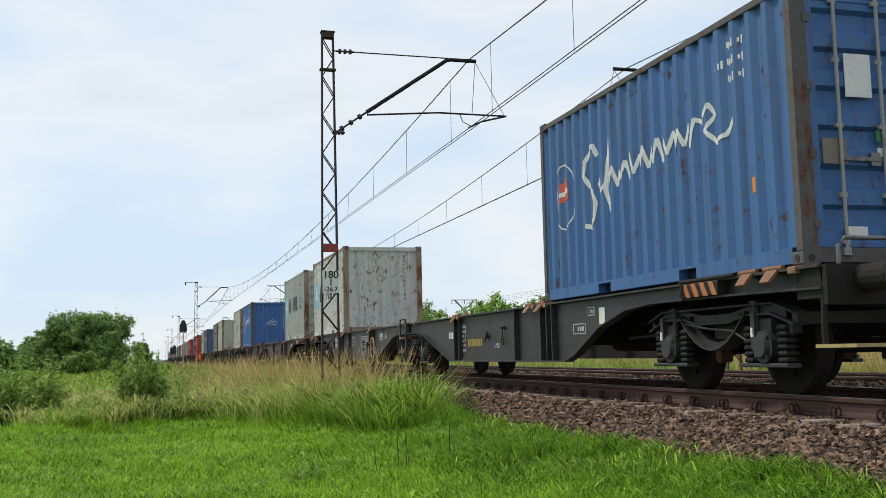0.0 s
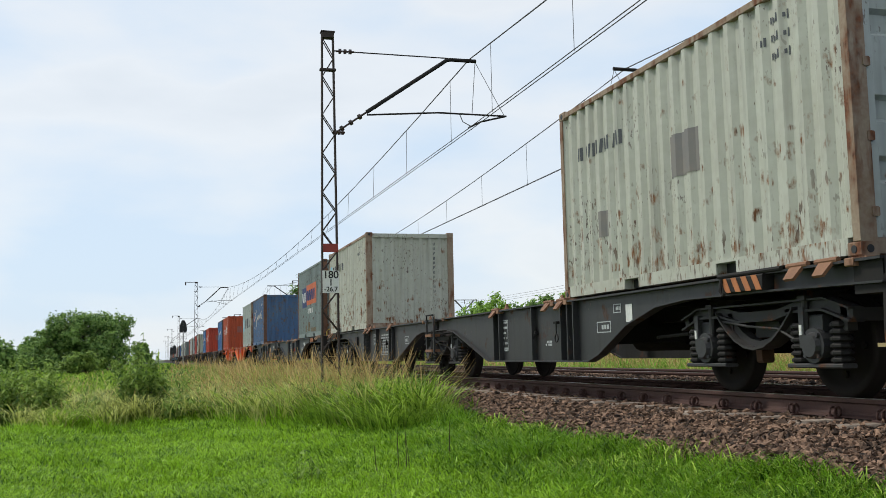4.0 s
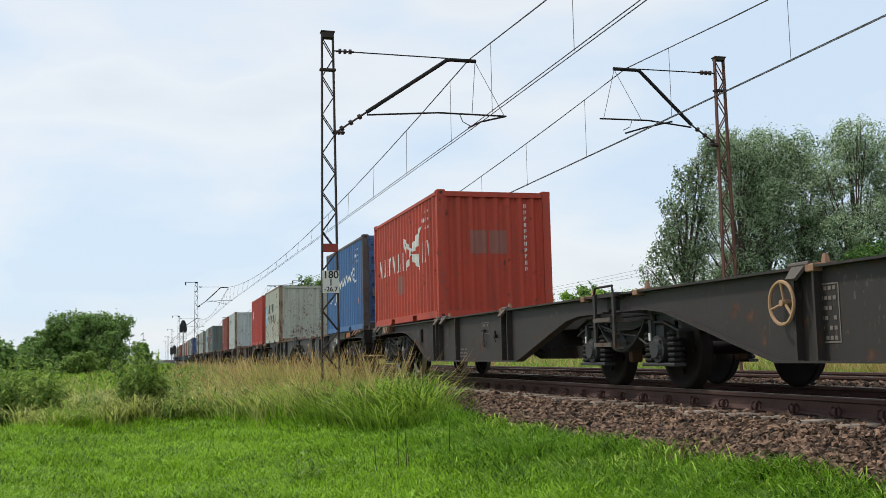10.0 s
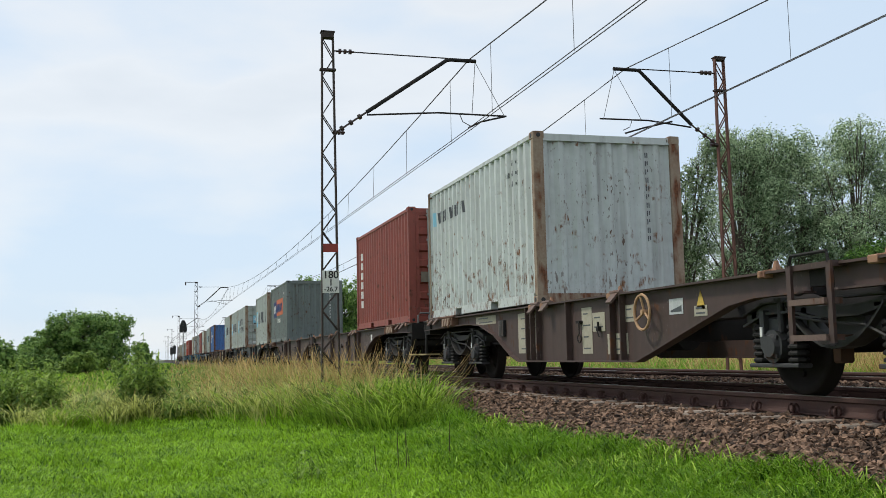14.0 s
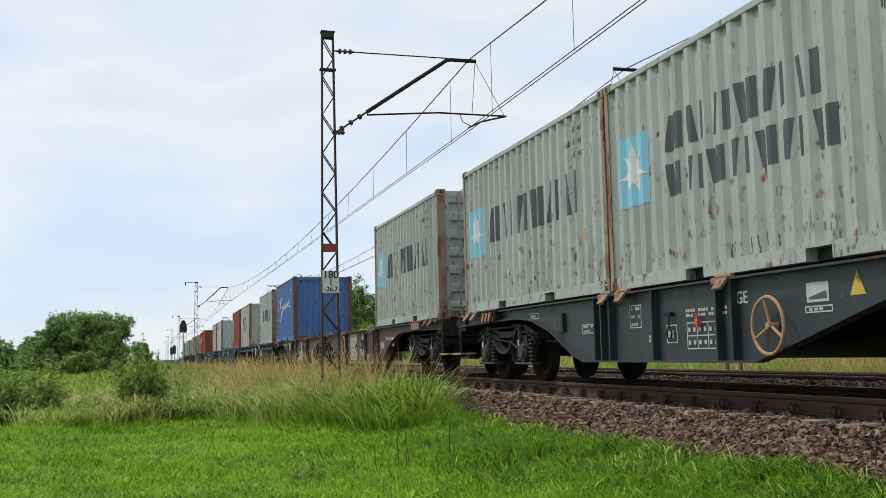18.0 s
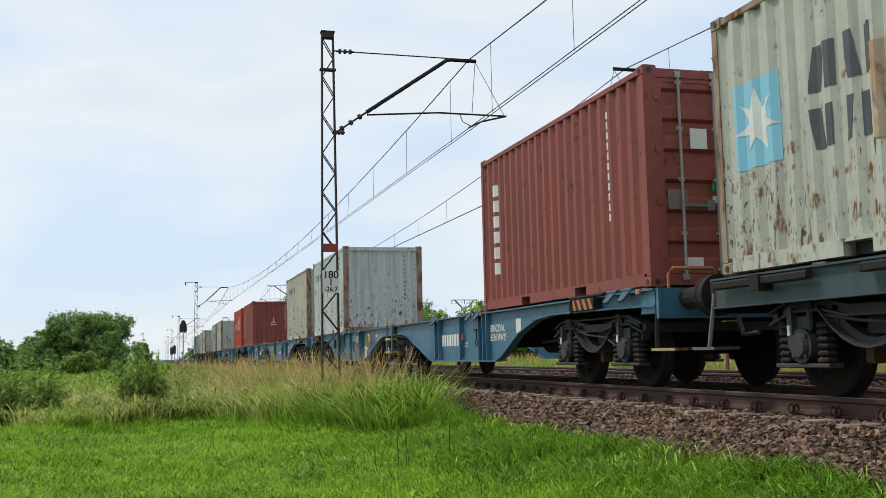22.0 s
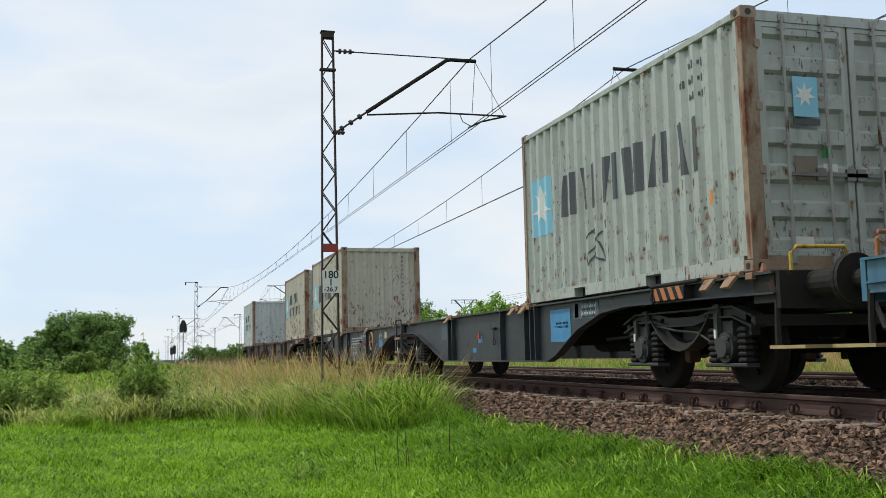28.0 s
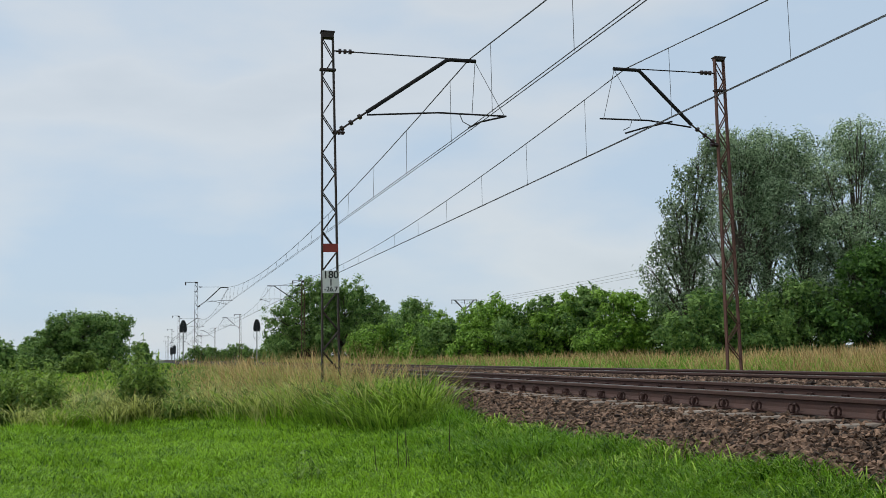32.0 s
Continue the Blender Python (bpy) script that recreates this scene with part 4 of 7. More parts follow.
def axle_box(s):
    b = Build().tube((s * 0.93, 0, 0), (s * 1.12, 0, 0), 0.155, 16)
    b.tube((s * 1.12, 0, 0), (s * 1.165, 0, 0), 0.12, 14, 0.10)
    for k in range(4):
        t = math.pi / 4 + k * math.pi / 2
        b.tube((s * 1.12, 0.125 * math.cos(t), 0.125 * math.sin(t)), (s * 1.145, 0.125 * math.cos(t), 0.125 * math.sin(t)), 0.02, 6)
    b.box(*sorted((s * 0.97, s * 1.12)), -0.38, 0.38, -0.195, -0.155, 0.01)
    b.box(*sorted((s * 0.97, s * 1.08)), -0.10, 0.10, 0.12, 0.27, 0.015)
    b.box(*sorted((s * 1.07, s * 1.13)), 0.10, 0.17, -0.02, 0.34)
    return b.data("axle_box", STEEL_DARK)


AXLE_STEEL = surface("axle_box_steel", (0.040, 0.041, 0.044), (0.020, 0.019, 0.018), rough=0.6, scale=7, rust=0.15)
FRAME_STEEL = surface("bogie_steel", (0.020, 0.020, 0.021), (0.034, 0.030, 0.026), rough=0.68, scale=4, rust=0.12)
M_AXLEBOX = {s: axle_box(s) for s in (-1, 1)}
M_SPRING = Build().spring(0.0, 0.36, 0.098, 6).data("coil_spring", surface("spring_steel", (0.010, 0.010, 0.010), (0.020, 0.018, 0.016), rough=0.6, rust=0.1, spec=0.25))
M_SHOE = Build().box(-0.07, 0.07, -0.05, 0.05, -0.16, 0.16, 0.02).data("brake_shoe", surface("brake_rust", (0.12, 0.06, 0.035), (0.08, 0.045, 0.03), rough=0.9))
M_PLATE = Build().box(-0.006, 0.006, -0.018, 0.018, -0.045, 0.045).data("damper_mark", MARK_WHITE)
WHEELS = []
BY_ORDER = []


M_BRIGHT = M_WHEELSET.copy()
M_BRIGHT.materials.append(TREAD)
for p in M_BRIGHT.polygons:
    r_ = math.hypot(p.center.y, p.center.z)
    if 0.36 < r_ < 0.47 and abs(p.center.x) > 0.72:
        p.material_index = 1


def bogie(wagon, y, place, bright=False):
    bg = part("bogie", M_BOGIE, FRAME_STEEL, wagon, "dark oily steel two-axle bogie")
    bg.location = (0, y, 0)
    for a in (-0.9, 0.9):
        ws = part("wheelset", M_BRIGHT if bright else M_WHEELSET, WHEEL_STEEL, bg, "wheelset with bright worn tyres" if bright else "")
        WHEELS.append((ws, a, place + y + a))
        for s in (-1, 1):
            ax = part("axle_box", M_AXLEBOX[s], AXLE_STEEL, bg)
            ax.location = (0, a, WHEEL_R)
            for d in (-0.275, 0.275):
                sp = part("coil_spring", M_SPRING, None, bg)
                sp.location = (s * 1.03, a + d, WHEEL_R - 0.155)
            sh = part("brake_shoe", M_SHOE, None, bg)
            sh.location = (s * 0.76, a + (0.54 if a < 0 else -0.54), WHEEL_R)
            if s < 0:
                pl = part("damper_mark", M_PLATE, None, bg, "white painted mark")
                pl.location = (-1.137, a + 0.135, WHEEL_R + 0.14)
    return bg


def sill_outline(end, a_out, mid):
    """Side sill of a segment from its outer end to the joint at y = 0, in y and z: thin over the bogies, deep between them."""
    top = 1.118
    belly0, belly1 = a_out + 3.55, -3.4
    return [(end, top), (end, 0.95), (a_out - 0.9, 0.97), (a_out + 1.0, 0.985), (a_out + 1.65, 0.94), (a_out + 2.40, 0.76), (belly0 - 0.35, 0.42), (belly0, 0.33),
            (belly1, 0.33), (belly1 + 0.35, 0.42), (-1.95, 0.72), (-1.35, 0.88), (-0.9, 0.93), (-0.16, 0.93), (-0.16, top)], belly0, belly1


def flap_paint(name, a, b):
    return surface(name, a, b, rough=0.8, scale=6, rust=0.4)


FLAPS = {"black": flap_paint("tan_flap", (0.25, 0.125, 0.065), (0.15, 0.07, 0.04)), "slate": flap_paint("pale_flap", (0.29, 0.19, 0.115), (0.19, 0.105, 0.06)),
         "brown": flap_paint("brown_flap", (0.16, 0.105, 0.085), (0.09, 0.06, 0.05)), "dark_brown": flap_paint("dark_flap", (0.12, 0.095, 0.080), (0.06, 0.05, 0.045)),
         "orange": flap_paint("red_flap", (0.42, 0.12, 0.06), (0.30, 0.09, 0.05)), "blue": flap_paint("blue_flap", (0.035, 0.075, 0.125), (0.05, 0.10, 0.15))}
HAZARD = surface("hazard_orange", (0.46, 0.165, 0.055), (0.34, 0.13, 0.06), rough=0.75, scale=8, rust=0.25)
HAZARD_PALE = surface("hazard_pale", (0.36, 0.27, 0.20), (0.25, 0.18, 0.13), rough=0.8, scale=8, rust=0.3)


def spigot_flap(s, y, w=0.095):
    """A bent plate on a hinge pin, hanging slantwise over the edge of the sill."""
    b = Build().tube((s * 1.275, y - w - 0.05, 1.155), (s * 1.275, y + w + 0.05, 1.155), 0.026, 8)
    top, low = (s * 1.275, 1.168), (s * 1.385, 1.035)
    v = [(top[0], y - w, top[1]), (top[0], y + w, top[1]), (low[0], y + w * 0.72, low[1]), (low[0], y - w * 0.72, low[1])]
    v += [(x - s * 0.022, yy, z - 0.018) for x, yy, z in v]
    b.add(v, [(0, 1, 2, 3), (7, 6, 5, 4), (0, 4, 5, 1), (1, 5, 6, 2), (2, 6, 7, 3), (3, 7, 4, 0)])
    return b.box(*sorted((s * 1.20, s * 1.29)), y - 0.05, y + 0.05, 1.142, 1.175)


def segment(wagon, half, a_out, turn, paint, opts):
    """One half of an articulated wagon: side sills with flanges and ribs, floor beams, load spigots. turn: -1 leads, 1 trails."""
    mat = SILLS[paint]
    letters = LABEL_DIM if paint in ("brown", "dark_brown") else LABEL_GREY
    end = -(half - 0.60)
    out, belly0, belly1 = sill_outline(end, a_out, 0)
    flip = (lambda y: y) if turn < 0 else (lambda y: -y)

    def prism(b, o, x0, x1):
        o = [(flip(y), z) for y, z in o]
        return b.prism_x(o if turn < 0 else o[::-1], x0, x1)

    for s in (-1, 1):
        b = Build()
        prism(b, out, *sorted((s * 1.205, s * 1.185)))
        sill = part("side_sill", b, mat, wagon)
        b = Build()
        b.box(*sorted((s * 1.29, s * 1.14)), *sorted((flip(end), flip(-0.16))), 1.118, 1.140)
        low = out[1:-1]
        for (y0, z0), (y1, z1) in zip(low, low[1:]):
            prism(b, [(y0, z0 - 0.018), (y1, z1 - 0.018), (y1, z1), (y0, z0)], *sorted((s * 1.28, s * 1.15)))
        part("flange", b, mat, sill)
        for y in (belly0 + 0.40, belly0 + 0.60, belly0 + 0.84, -4.02, -3.74) if paint == "orange" and turn < 0 else (belly0 + 0.40, belly0 + 0.60, belly0 + 0.84, belly0 + 1.95, -4.02, -3.74):
            part("rib", Build().box(*sorted((s * 1.286, s * 1.205)), *sorted((flip(y - 0.014), flip(y + 0.014))), 0.335, 1.117), mat, sill)
        for k, y in enumerate((end + 0.35, end + 6.2, belly0 + 1.1, belly1 - 0.6, -0.75)):
            z = 1.14
            sp = Build().box(*sorted((s * 1.20, s * 1.06)), *sorted((flip(y - 0.09), flip(y + 0.09))), z, z + 0.026)
            sp.box(*sorted((s * 1.30, s * 1.20)), *sorted((flip(y - 0.055), flip(y + 0.055))), z - 0.055, z + 0.012, 0.008)
            sp.tube((s * 1.13, flip(y), z + 0.026), (s * 1.13, flip(y), z + 0.105), 0.042, 8, 0.02)
            if k in (1, 2, 3):
                part("spigot_flap", spigot_flap(s, flip(y + 0.16)), FLAPS[paint], sill, "rusty hinged flap hanging over the sill")
            part("load_spigot", sp, surface("spigot_paint", (0.34, 0.19, 0.11), (0.20, 0.11, 0.07), rough=0.8, rust=0.5), sill)
    b = Build().box(-0.30, 0.30, *sorted((flip(end), flip(-0.2))), 0.80, 1.10)
    for y in np.arange(end + 1.2, -0.6, 1.5):
        deep = belly0 < y < belly1
        part("cross_beam", Build().box(-1.18, 1.18, *sorted((flip(y - 0.05), flip(y + 0.05))), 0.55 if deep else 0.95, 1.10), STEEL_DARK, wagon)
    part("underframe", b, STEEL_DARK, wagon)
    part("air_tank", Build().tube((0.55, flip(belly0 + 0.4), 0.62), (0.55, flip(belly0 + 2.0), 0.62), 0.19, 14), STEEL_DARK, wagon)
    # outer end: headstock, buffers, coupler, rails and steps
    b = Build().box(-1.25, 1.25, *sorted((flip(end), flip(end - 0.06))), 0.80, 1.14)
    b.box(-1.25, -0.95, *sorted((flip(end + 0.02), flip(end + 0.36))), 0.86, 1.14)
    part("headstock", b, mat if paint in ("orange", "blue") else STEEL_DARK, wagon)
    for s in (-1, 1):
        b = Build().tube((s * 0.875, flip(end - 0.06), 1.02), (s * 0.875, flip(end - 0.42), 1.02), 0.12, 14)
        b.tube((s * 0.875, flip(end - 0.42), 1.02), (s * 0.875, flip(end - 0.56), 1.02), 0.085, 12)
        b.tube((s * 0.875, flip(end - 0.555), 1.02), (s * 0.875, flip(end - 0.595), 1.02), 0.225, 20)
        part("buffer", b, STEEL_DARK, wagon)
        b = Build().path([(s * 1.22, flip(end + 0.02), 1.0), (s * 1.24, flip(end + 0.02), 0.62), (s * 1.24, flip(end + 0.02), 0.45)], 0.028)
        part("step_post", b, STEEL_DARK, wagon)
        b = Build().box(*sorted((s * 1.28, s * 0.98)), *sorted((flip(end - 0.42), flip(end + 0.10))), 0.44, 0.47)
        part("step", b, surface("step_paint", (0.45, 0.34, 0.12), (0.25, 0.2, 0.12), rough=0.7, rust=0.4), wagon, "yellowed shunter's step")
        b = Build().path([(s * 1.10, flip(end - 0.03), 1.12), (s * 1.10, flip(end - 0.03), 1.30), (s * 1.06, flip(end - 0.06), 1.36),
                          (s * 0.55, flip(end - 0.06), 1.36), (s * 0.50, flip(end - 0.03), 1.30), (s * 0.50, flip(end - 0.03), 1.12)], 0.019, 8)
        part("handrail", b, RAIL_ORANGE if paint == "blue" else YELLOW if paint in ("orange", "slate") else STEEL_GREY, wagon, "rusty orange handrail" if paint == "blue" else "yellow handrail" if paint in ("orange", "slate") else "")
        b = Build().path([(s * 0.30, flip(end - 0.06), 0.95), (s * 0.35, flip(end - 0.30), 0.60), (s * 0.30, flip(end - 0.52), 0.62)], 0.028, 8)
        part("brake_hose", b, BLACK, wagon)
    b = Build().box(-0.05, 0.05, *sorted((flip(end - 0.05), flip(end - 0.40))), 0.98, 1.06)
    b.tube((0, flip(end - 0.40), 0.96), (0, flip(end - 0.60), 0.86), 0.035, 8)
    part("coupler", b, STEEL_DARK, wagon)
    # folded stakes with hazard stripes beside the outer bogie
    s = -1
    y0 = a_out - 0.15
    b = Build().box(-1.33, -1.20, *sorted((flip(y0 - 0.36), flip(y0 + 0.36))), 0.975, 1.125, 0.015)
    b.tube((-1.30, flip(y0 - 0.62), 1.150), (-1.30, flip(y0 + 0.42), 1.150), 0.022, 8)
    b.path([(-1.345, flip(y0 + 0.30), 1.12), (-1.37, flip(y0 + 0.29), 1.0), (-1.37, flip(y0 + 0.25), 0.95), (-1.37, flip(y0 + 0.20), 0.98)], 0.016, 6)
    dull = paint in ("brown", "dark_brown")
    bar = part("folding_stake", b, RUSTY if dull else STEEL_DARK, wagon, "folded load stake with worn warning stripes")
    for k in range(4):
        y = y0 - 0.35 + k * 0.17
        o = [(y, 0.98), (y + 0.085, 0.98), (y + 0.165, 1.12), (y + 0.08, 1.12)]
        part("stripe", prism(Build(), o, -1.336, -1.331), HAZARD_PALE if dull else YELLOW if paint == "orange" else HAZARD, bar)
    for y in (y0 - 0.82, y0 - 1.22):
        part("spigot_flap", spigot_flap(-1, flip(y)), FLAPS[paint], wagon, "rusty hinged flap hanging over the sill")
    part("brake_rigging", Build().path([(-0.95, flip(a_out + 1.5), 0.62), (-0.95, flip(a_out + 2.2), 0.60), (-0.60, flip(a_out + 2.9), 0.60)], 0.02), STEEL_DARK, wagon)
    # panels painted on the near sill
    for kind, y, z, w, h in opts:
        face = -1.2105
        o = [(y, z), (y + w, z), (y + w, z + h), (y, z + h)]
        if kind == "wheel":
            b = Build()
            n = 21
            ring = [(face - 0.10, flip(y) + 0.94 * w * math.cos(2 * math.pi * i / n), z + w * math.sin(2 * math.pi * i / n)) for i in range(n + 1)]
            b.path(ring, 0.017, 6)
            for q in (0.5, 1.2, 1.8):
                t = math.pi * q + 0.15 * half
                b.tube((face - 0.10, flip(y) + 0.92 * w * math.cos(t), z + 0.98 * w * math.sin(t)), (face - 0.07, flip(y), z), 0.014, 6)
            b.tube((face, flip(y), z), (face - 0.11, flip(y), z), 0.03, 8)
            part("brake_wheel", b, YELLOW if paint == "blue" else surface("dull_wheel_paint", (0.44, 0.27, 0.14), (0.32, 0.20, 0.12), rough=0.8), wagon, "hand brake wheel")
        elif kind == "lever":
            b = Build().box(face - 0.05, face, *sorted((flip(y - 0.06), flip(y + 0.06))), z + 0.10, z + 0.135)
            ring = [(face - 0.03, flip(y) + 0.055 * math.cos(i * math.pi / 6), z - 0.10 + 0.055 * math.sin(i * math.pi / 6)) for i in range(13)]
            b.tube((face - 0.03, flip(y), z + 0.12), (face - 0.03, flip(y), z - 0.045), 0.009, 6).path(ring, 0.009, 5)
            part("release_lever", b, STEEL_DARK, wagon, "black release lever with a ring")
        elif kind == "valve":
            b = Build().box(face - 0.05, face, *sorted((flip(y - 0.03), flip(y + 0.03))), z, z + 0.06, 0.008)
            b.tube((face - 0.03, flip(y), z + 0.06), (face - 0.03, flip(y), z + 0.12), 0.016, 8)
            b.tube((face - 0.05, flip(y), z + 0.03), (face - 0.05, flip(y + 0.06), z - 0.07), 0.009, 6)
            part("brake_valve", b, MARK_RED if paint in ("blue", "slate") else YELLOW if paint == "orange" else STEEL_DARK, wagon, "small brake valve")
        elif kind == "yellow":
            part("warning_triangle", prism(Build(), [(y, z), (y + 0.19, z), (y + 0.095, z + 0.20)], face, face + 0.003), YELLOW, wagon, "small yellow warning triangle")
        elif kind == "holder":
            hold = part("label_holder", prism(Build(), o, face - 0.045, face), BLACK, wagon, "dark wire-fronted label holder")
            for c in range(4):
                u = y + w * (0.08 + 0.26 * c)
                part("wire", prism(Build(), [(u, z + 0.01), (u + 0.012, z + 0.01), (u + 0.012, z + h - 0.01), (u, z + h - 0.01)], face - 0.052, face - 0.045), LABEL_DIM, hold)
        elif kind == "sign":
            pl = part("panel", prism(Build(), o, face, face + 0.003), LABEL_GREY, wagon, "pale sign plate with dark bars")
            part("mark", prism(Build(), [(y + 0.1 * w, z + 0.15 * h), (y + 0.9 * w, z + 0.15 * h), (y + 0.9 * w, z + 0.55 * h), (y + 0.1 * w, z + 0.25 * h)], face - 0.002, face), MARK_GREY, pl)
        elif kind in ("box", "stamp"):
            b = Build()
            e = 0.012
            for q in ([(y, z), (y + w, z), (y + w, z + e), (y, z + e)], [(y, z + h - e), (y + w, z + h - e), (y + w, z + h), (y, z + h)],
                      [(y, z + e), (y + e, z + e), (y + e, z + h - e), (y, z + h - e)], [(y + w - e, z + e), (y + w, z + e), (y + w, z + h - e), (y + w - e, z + h - e)]):
                prism(b, q, face, face + 0.003)
            n = 1 if kind == "box" else max(2, round(h / 0.09))
            for r in range(n):
                zz = z + h * (r + 0.3) / n
                for c in range(4):
                    u = y + w * (0.14 + 0.19 * c)
                    if (r + c) % 5 != 3:
                        prism(b, [(u, zz), (u + w * 0.13, zz), (u + w * 0.13, zz + h * 0.4 / n), (u, zz + h * 0.4 / n)], face, face + 0.003)
            tagged(part("lettering", b, letters, wagon), kind="stuff")
        elif kind == "bars":
            b = Build()
            rows_, n = max(2, round(h / 0.07)), max(2, round(w / 0.05))
            for r in range(rows_):
                for c in range(n):
                    if (r * 7 + c * 3) % 5 != 4:
                        yy, zz = y + c * w / n, z + r * h / rows_
                        prism(b, [(yy, zz), (yy + w / n * 0.7, zz), (yy + w / n * 0.7, zz + 0.032), (yy, zz + 0.032)], face, face + 0.003)
            tagged(part("lettering", b, letters, wagon), kind="stuff")
        elif kind == "table":
            b = Build()
            for r in range(3):
                zz = z + h * r / 2
                prism(b, [(y, zz), (y + w, zz), (y + w, zz + 0.012), (y, zz + 0.012)], face, face + 0.003)
            for c in range(4):
                yy = y + w * c / 3
                prism(b, [(yy, z), (yy + 0.012, z), (yy + 0.012, z + h), (yy, z + h)], face - 0.001, face + 0.003)
            for r in range(2):
                for c in range(6):
                    yy, zz = y + w * (c + 0.3) / 6, z + h * (r / 2 + 0.18)
                    prism(b, [(yy, zz), (yy + w * 0.07, zz), (yy + w * 0.07, zz + h * 0.16), (yy, zz + h * 0.16)], face - 0.002, face + 0.003)
            tagged(part("lettering", b, letters, wagon), kind="stuff")
        elif kind in ("name", "gold"):
            b = Build()
            n = max(3, round(w / (h * 0.8)))
            for c in range(n):
                u, ww = y + c * w / n, w / n * 0.7
                prism(b, [(u, z), (u + ww, z), (u + ww, z + h), (u, z + h)], face, face + 0.003)
            tagged(part("name_lettering", b, GOLD if kind == "gold" else MARK_WHITE, wagon), kind="stuff")
        else:
            col = {"white": MARK_WHITE, "grey": LABEL_GREY, "blue": LABEL_BLUE, "red": MARK_RED, "yellow": YELLOW, "beige": BEIGE, "slatepanel": PANEL_SLATE, "patch": PANEL_DULL}[kind]
            pl = part("panel", prism(Build(), o, face, face + 0.003), col, wagon)
            if w > 0.25 and kind not in ("blue", "slatepanel", "patch"):
                b = Build()
                n = max(2, round(h / 0.15))
                for r in range(n):
                    zz = z + h * (r + 0.4) / n
                    e = y + w * (0.84 - 0.22 * (r % 2))
                    prism(b, [(y + w * 0.14, zz), (e, zz), (e, zz + 0.018), (y + w * 0.14, zz + 0.018)], face - 0.002, face)
                tagged(part("lettering", b, MARK_GREY, pl), kind="stuff")
    return belly0, belly1


def articulated(front, length, paint, lead, trail, label):
    """A wagon of two segments on three bogies. front: place of its leading buffers along the train."""
    place = front + length / 2
    wagon = thing("container_wagon", label, "freight wagon", "wagons of the train")
    half = length / 2
    a_out = -(half - 2.62)
    segment(wagon, half, a_out, -1, paint, lead(a_out))
    segment(wagon, half, a_out, 1, paint, trail(a_out))
    b = Build().box(-0.55, 0.55, -0.20, 0.20, 0.90, 1.10)
    b.box(-1.24, -0.6, -0.12, 0.12, 0.96, 1.13)
    b.box(0.6, 1.24, -0.12, 0.12, 0.96, 1.13)
    part("joint", b, STEEL_DARK, wagon, "joint between the two halves")
    frame_y = YELLOW if paint in ("blue", "orange") else FLAPS[paint]
    ladder = part("ladder", Build().box(-1.37, -1.34, -0.33, -0.27, 0.48, 1.15).box(-1.37, -1.34, 0.21, 0.27, 0.48, 1.15).box(-1.34, -1.20, -0.33, 0.27, 1.10, 1.15), SILLS[paint], wagon, "step ladder at the joint")
    for z in (0.50, 0.80):
        part("step", Build().box(-1.40, -1.22, -0.27, 0.21, z, z + 0.05), frame_y, ladder)
    part("handrail", Build().path([(-1.36, -0.30, 1.14), (-1.36, -0.28, 1.23), (-1.36, 0.20, 1.23), (-1.36, 0.24, 1.14)], 0.016), YELLOW if paint in ("blue", "orange") else STEEL_DARK, ladder)
    for y in (a_out, 0.0, -a_out):
        bogie(wagon, y, place, len(BY_ORDER) == 5 and y > 1)
    MOVING.append((wagon, place, 0.0))
    BY_ORDER.append(wagon)
    return wagon


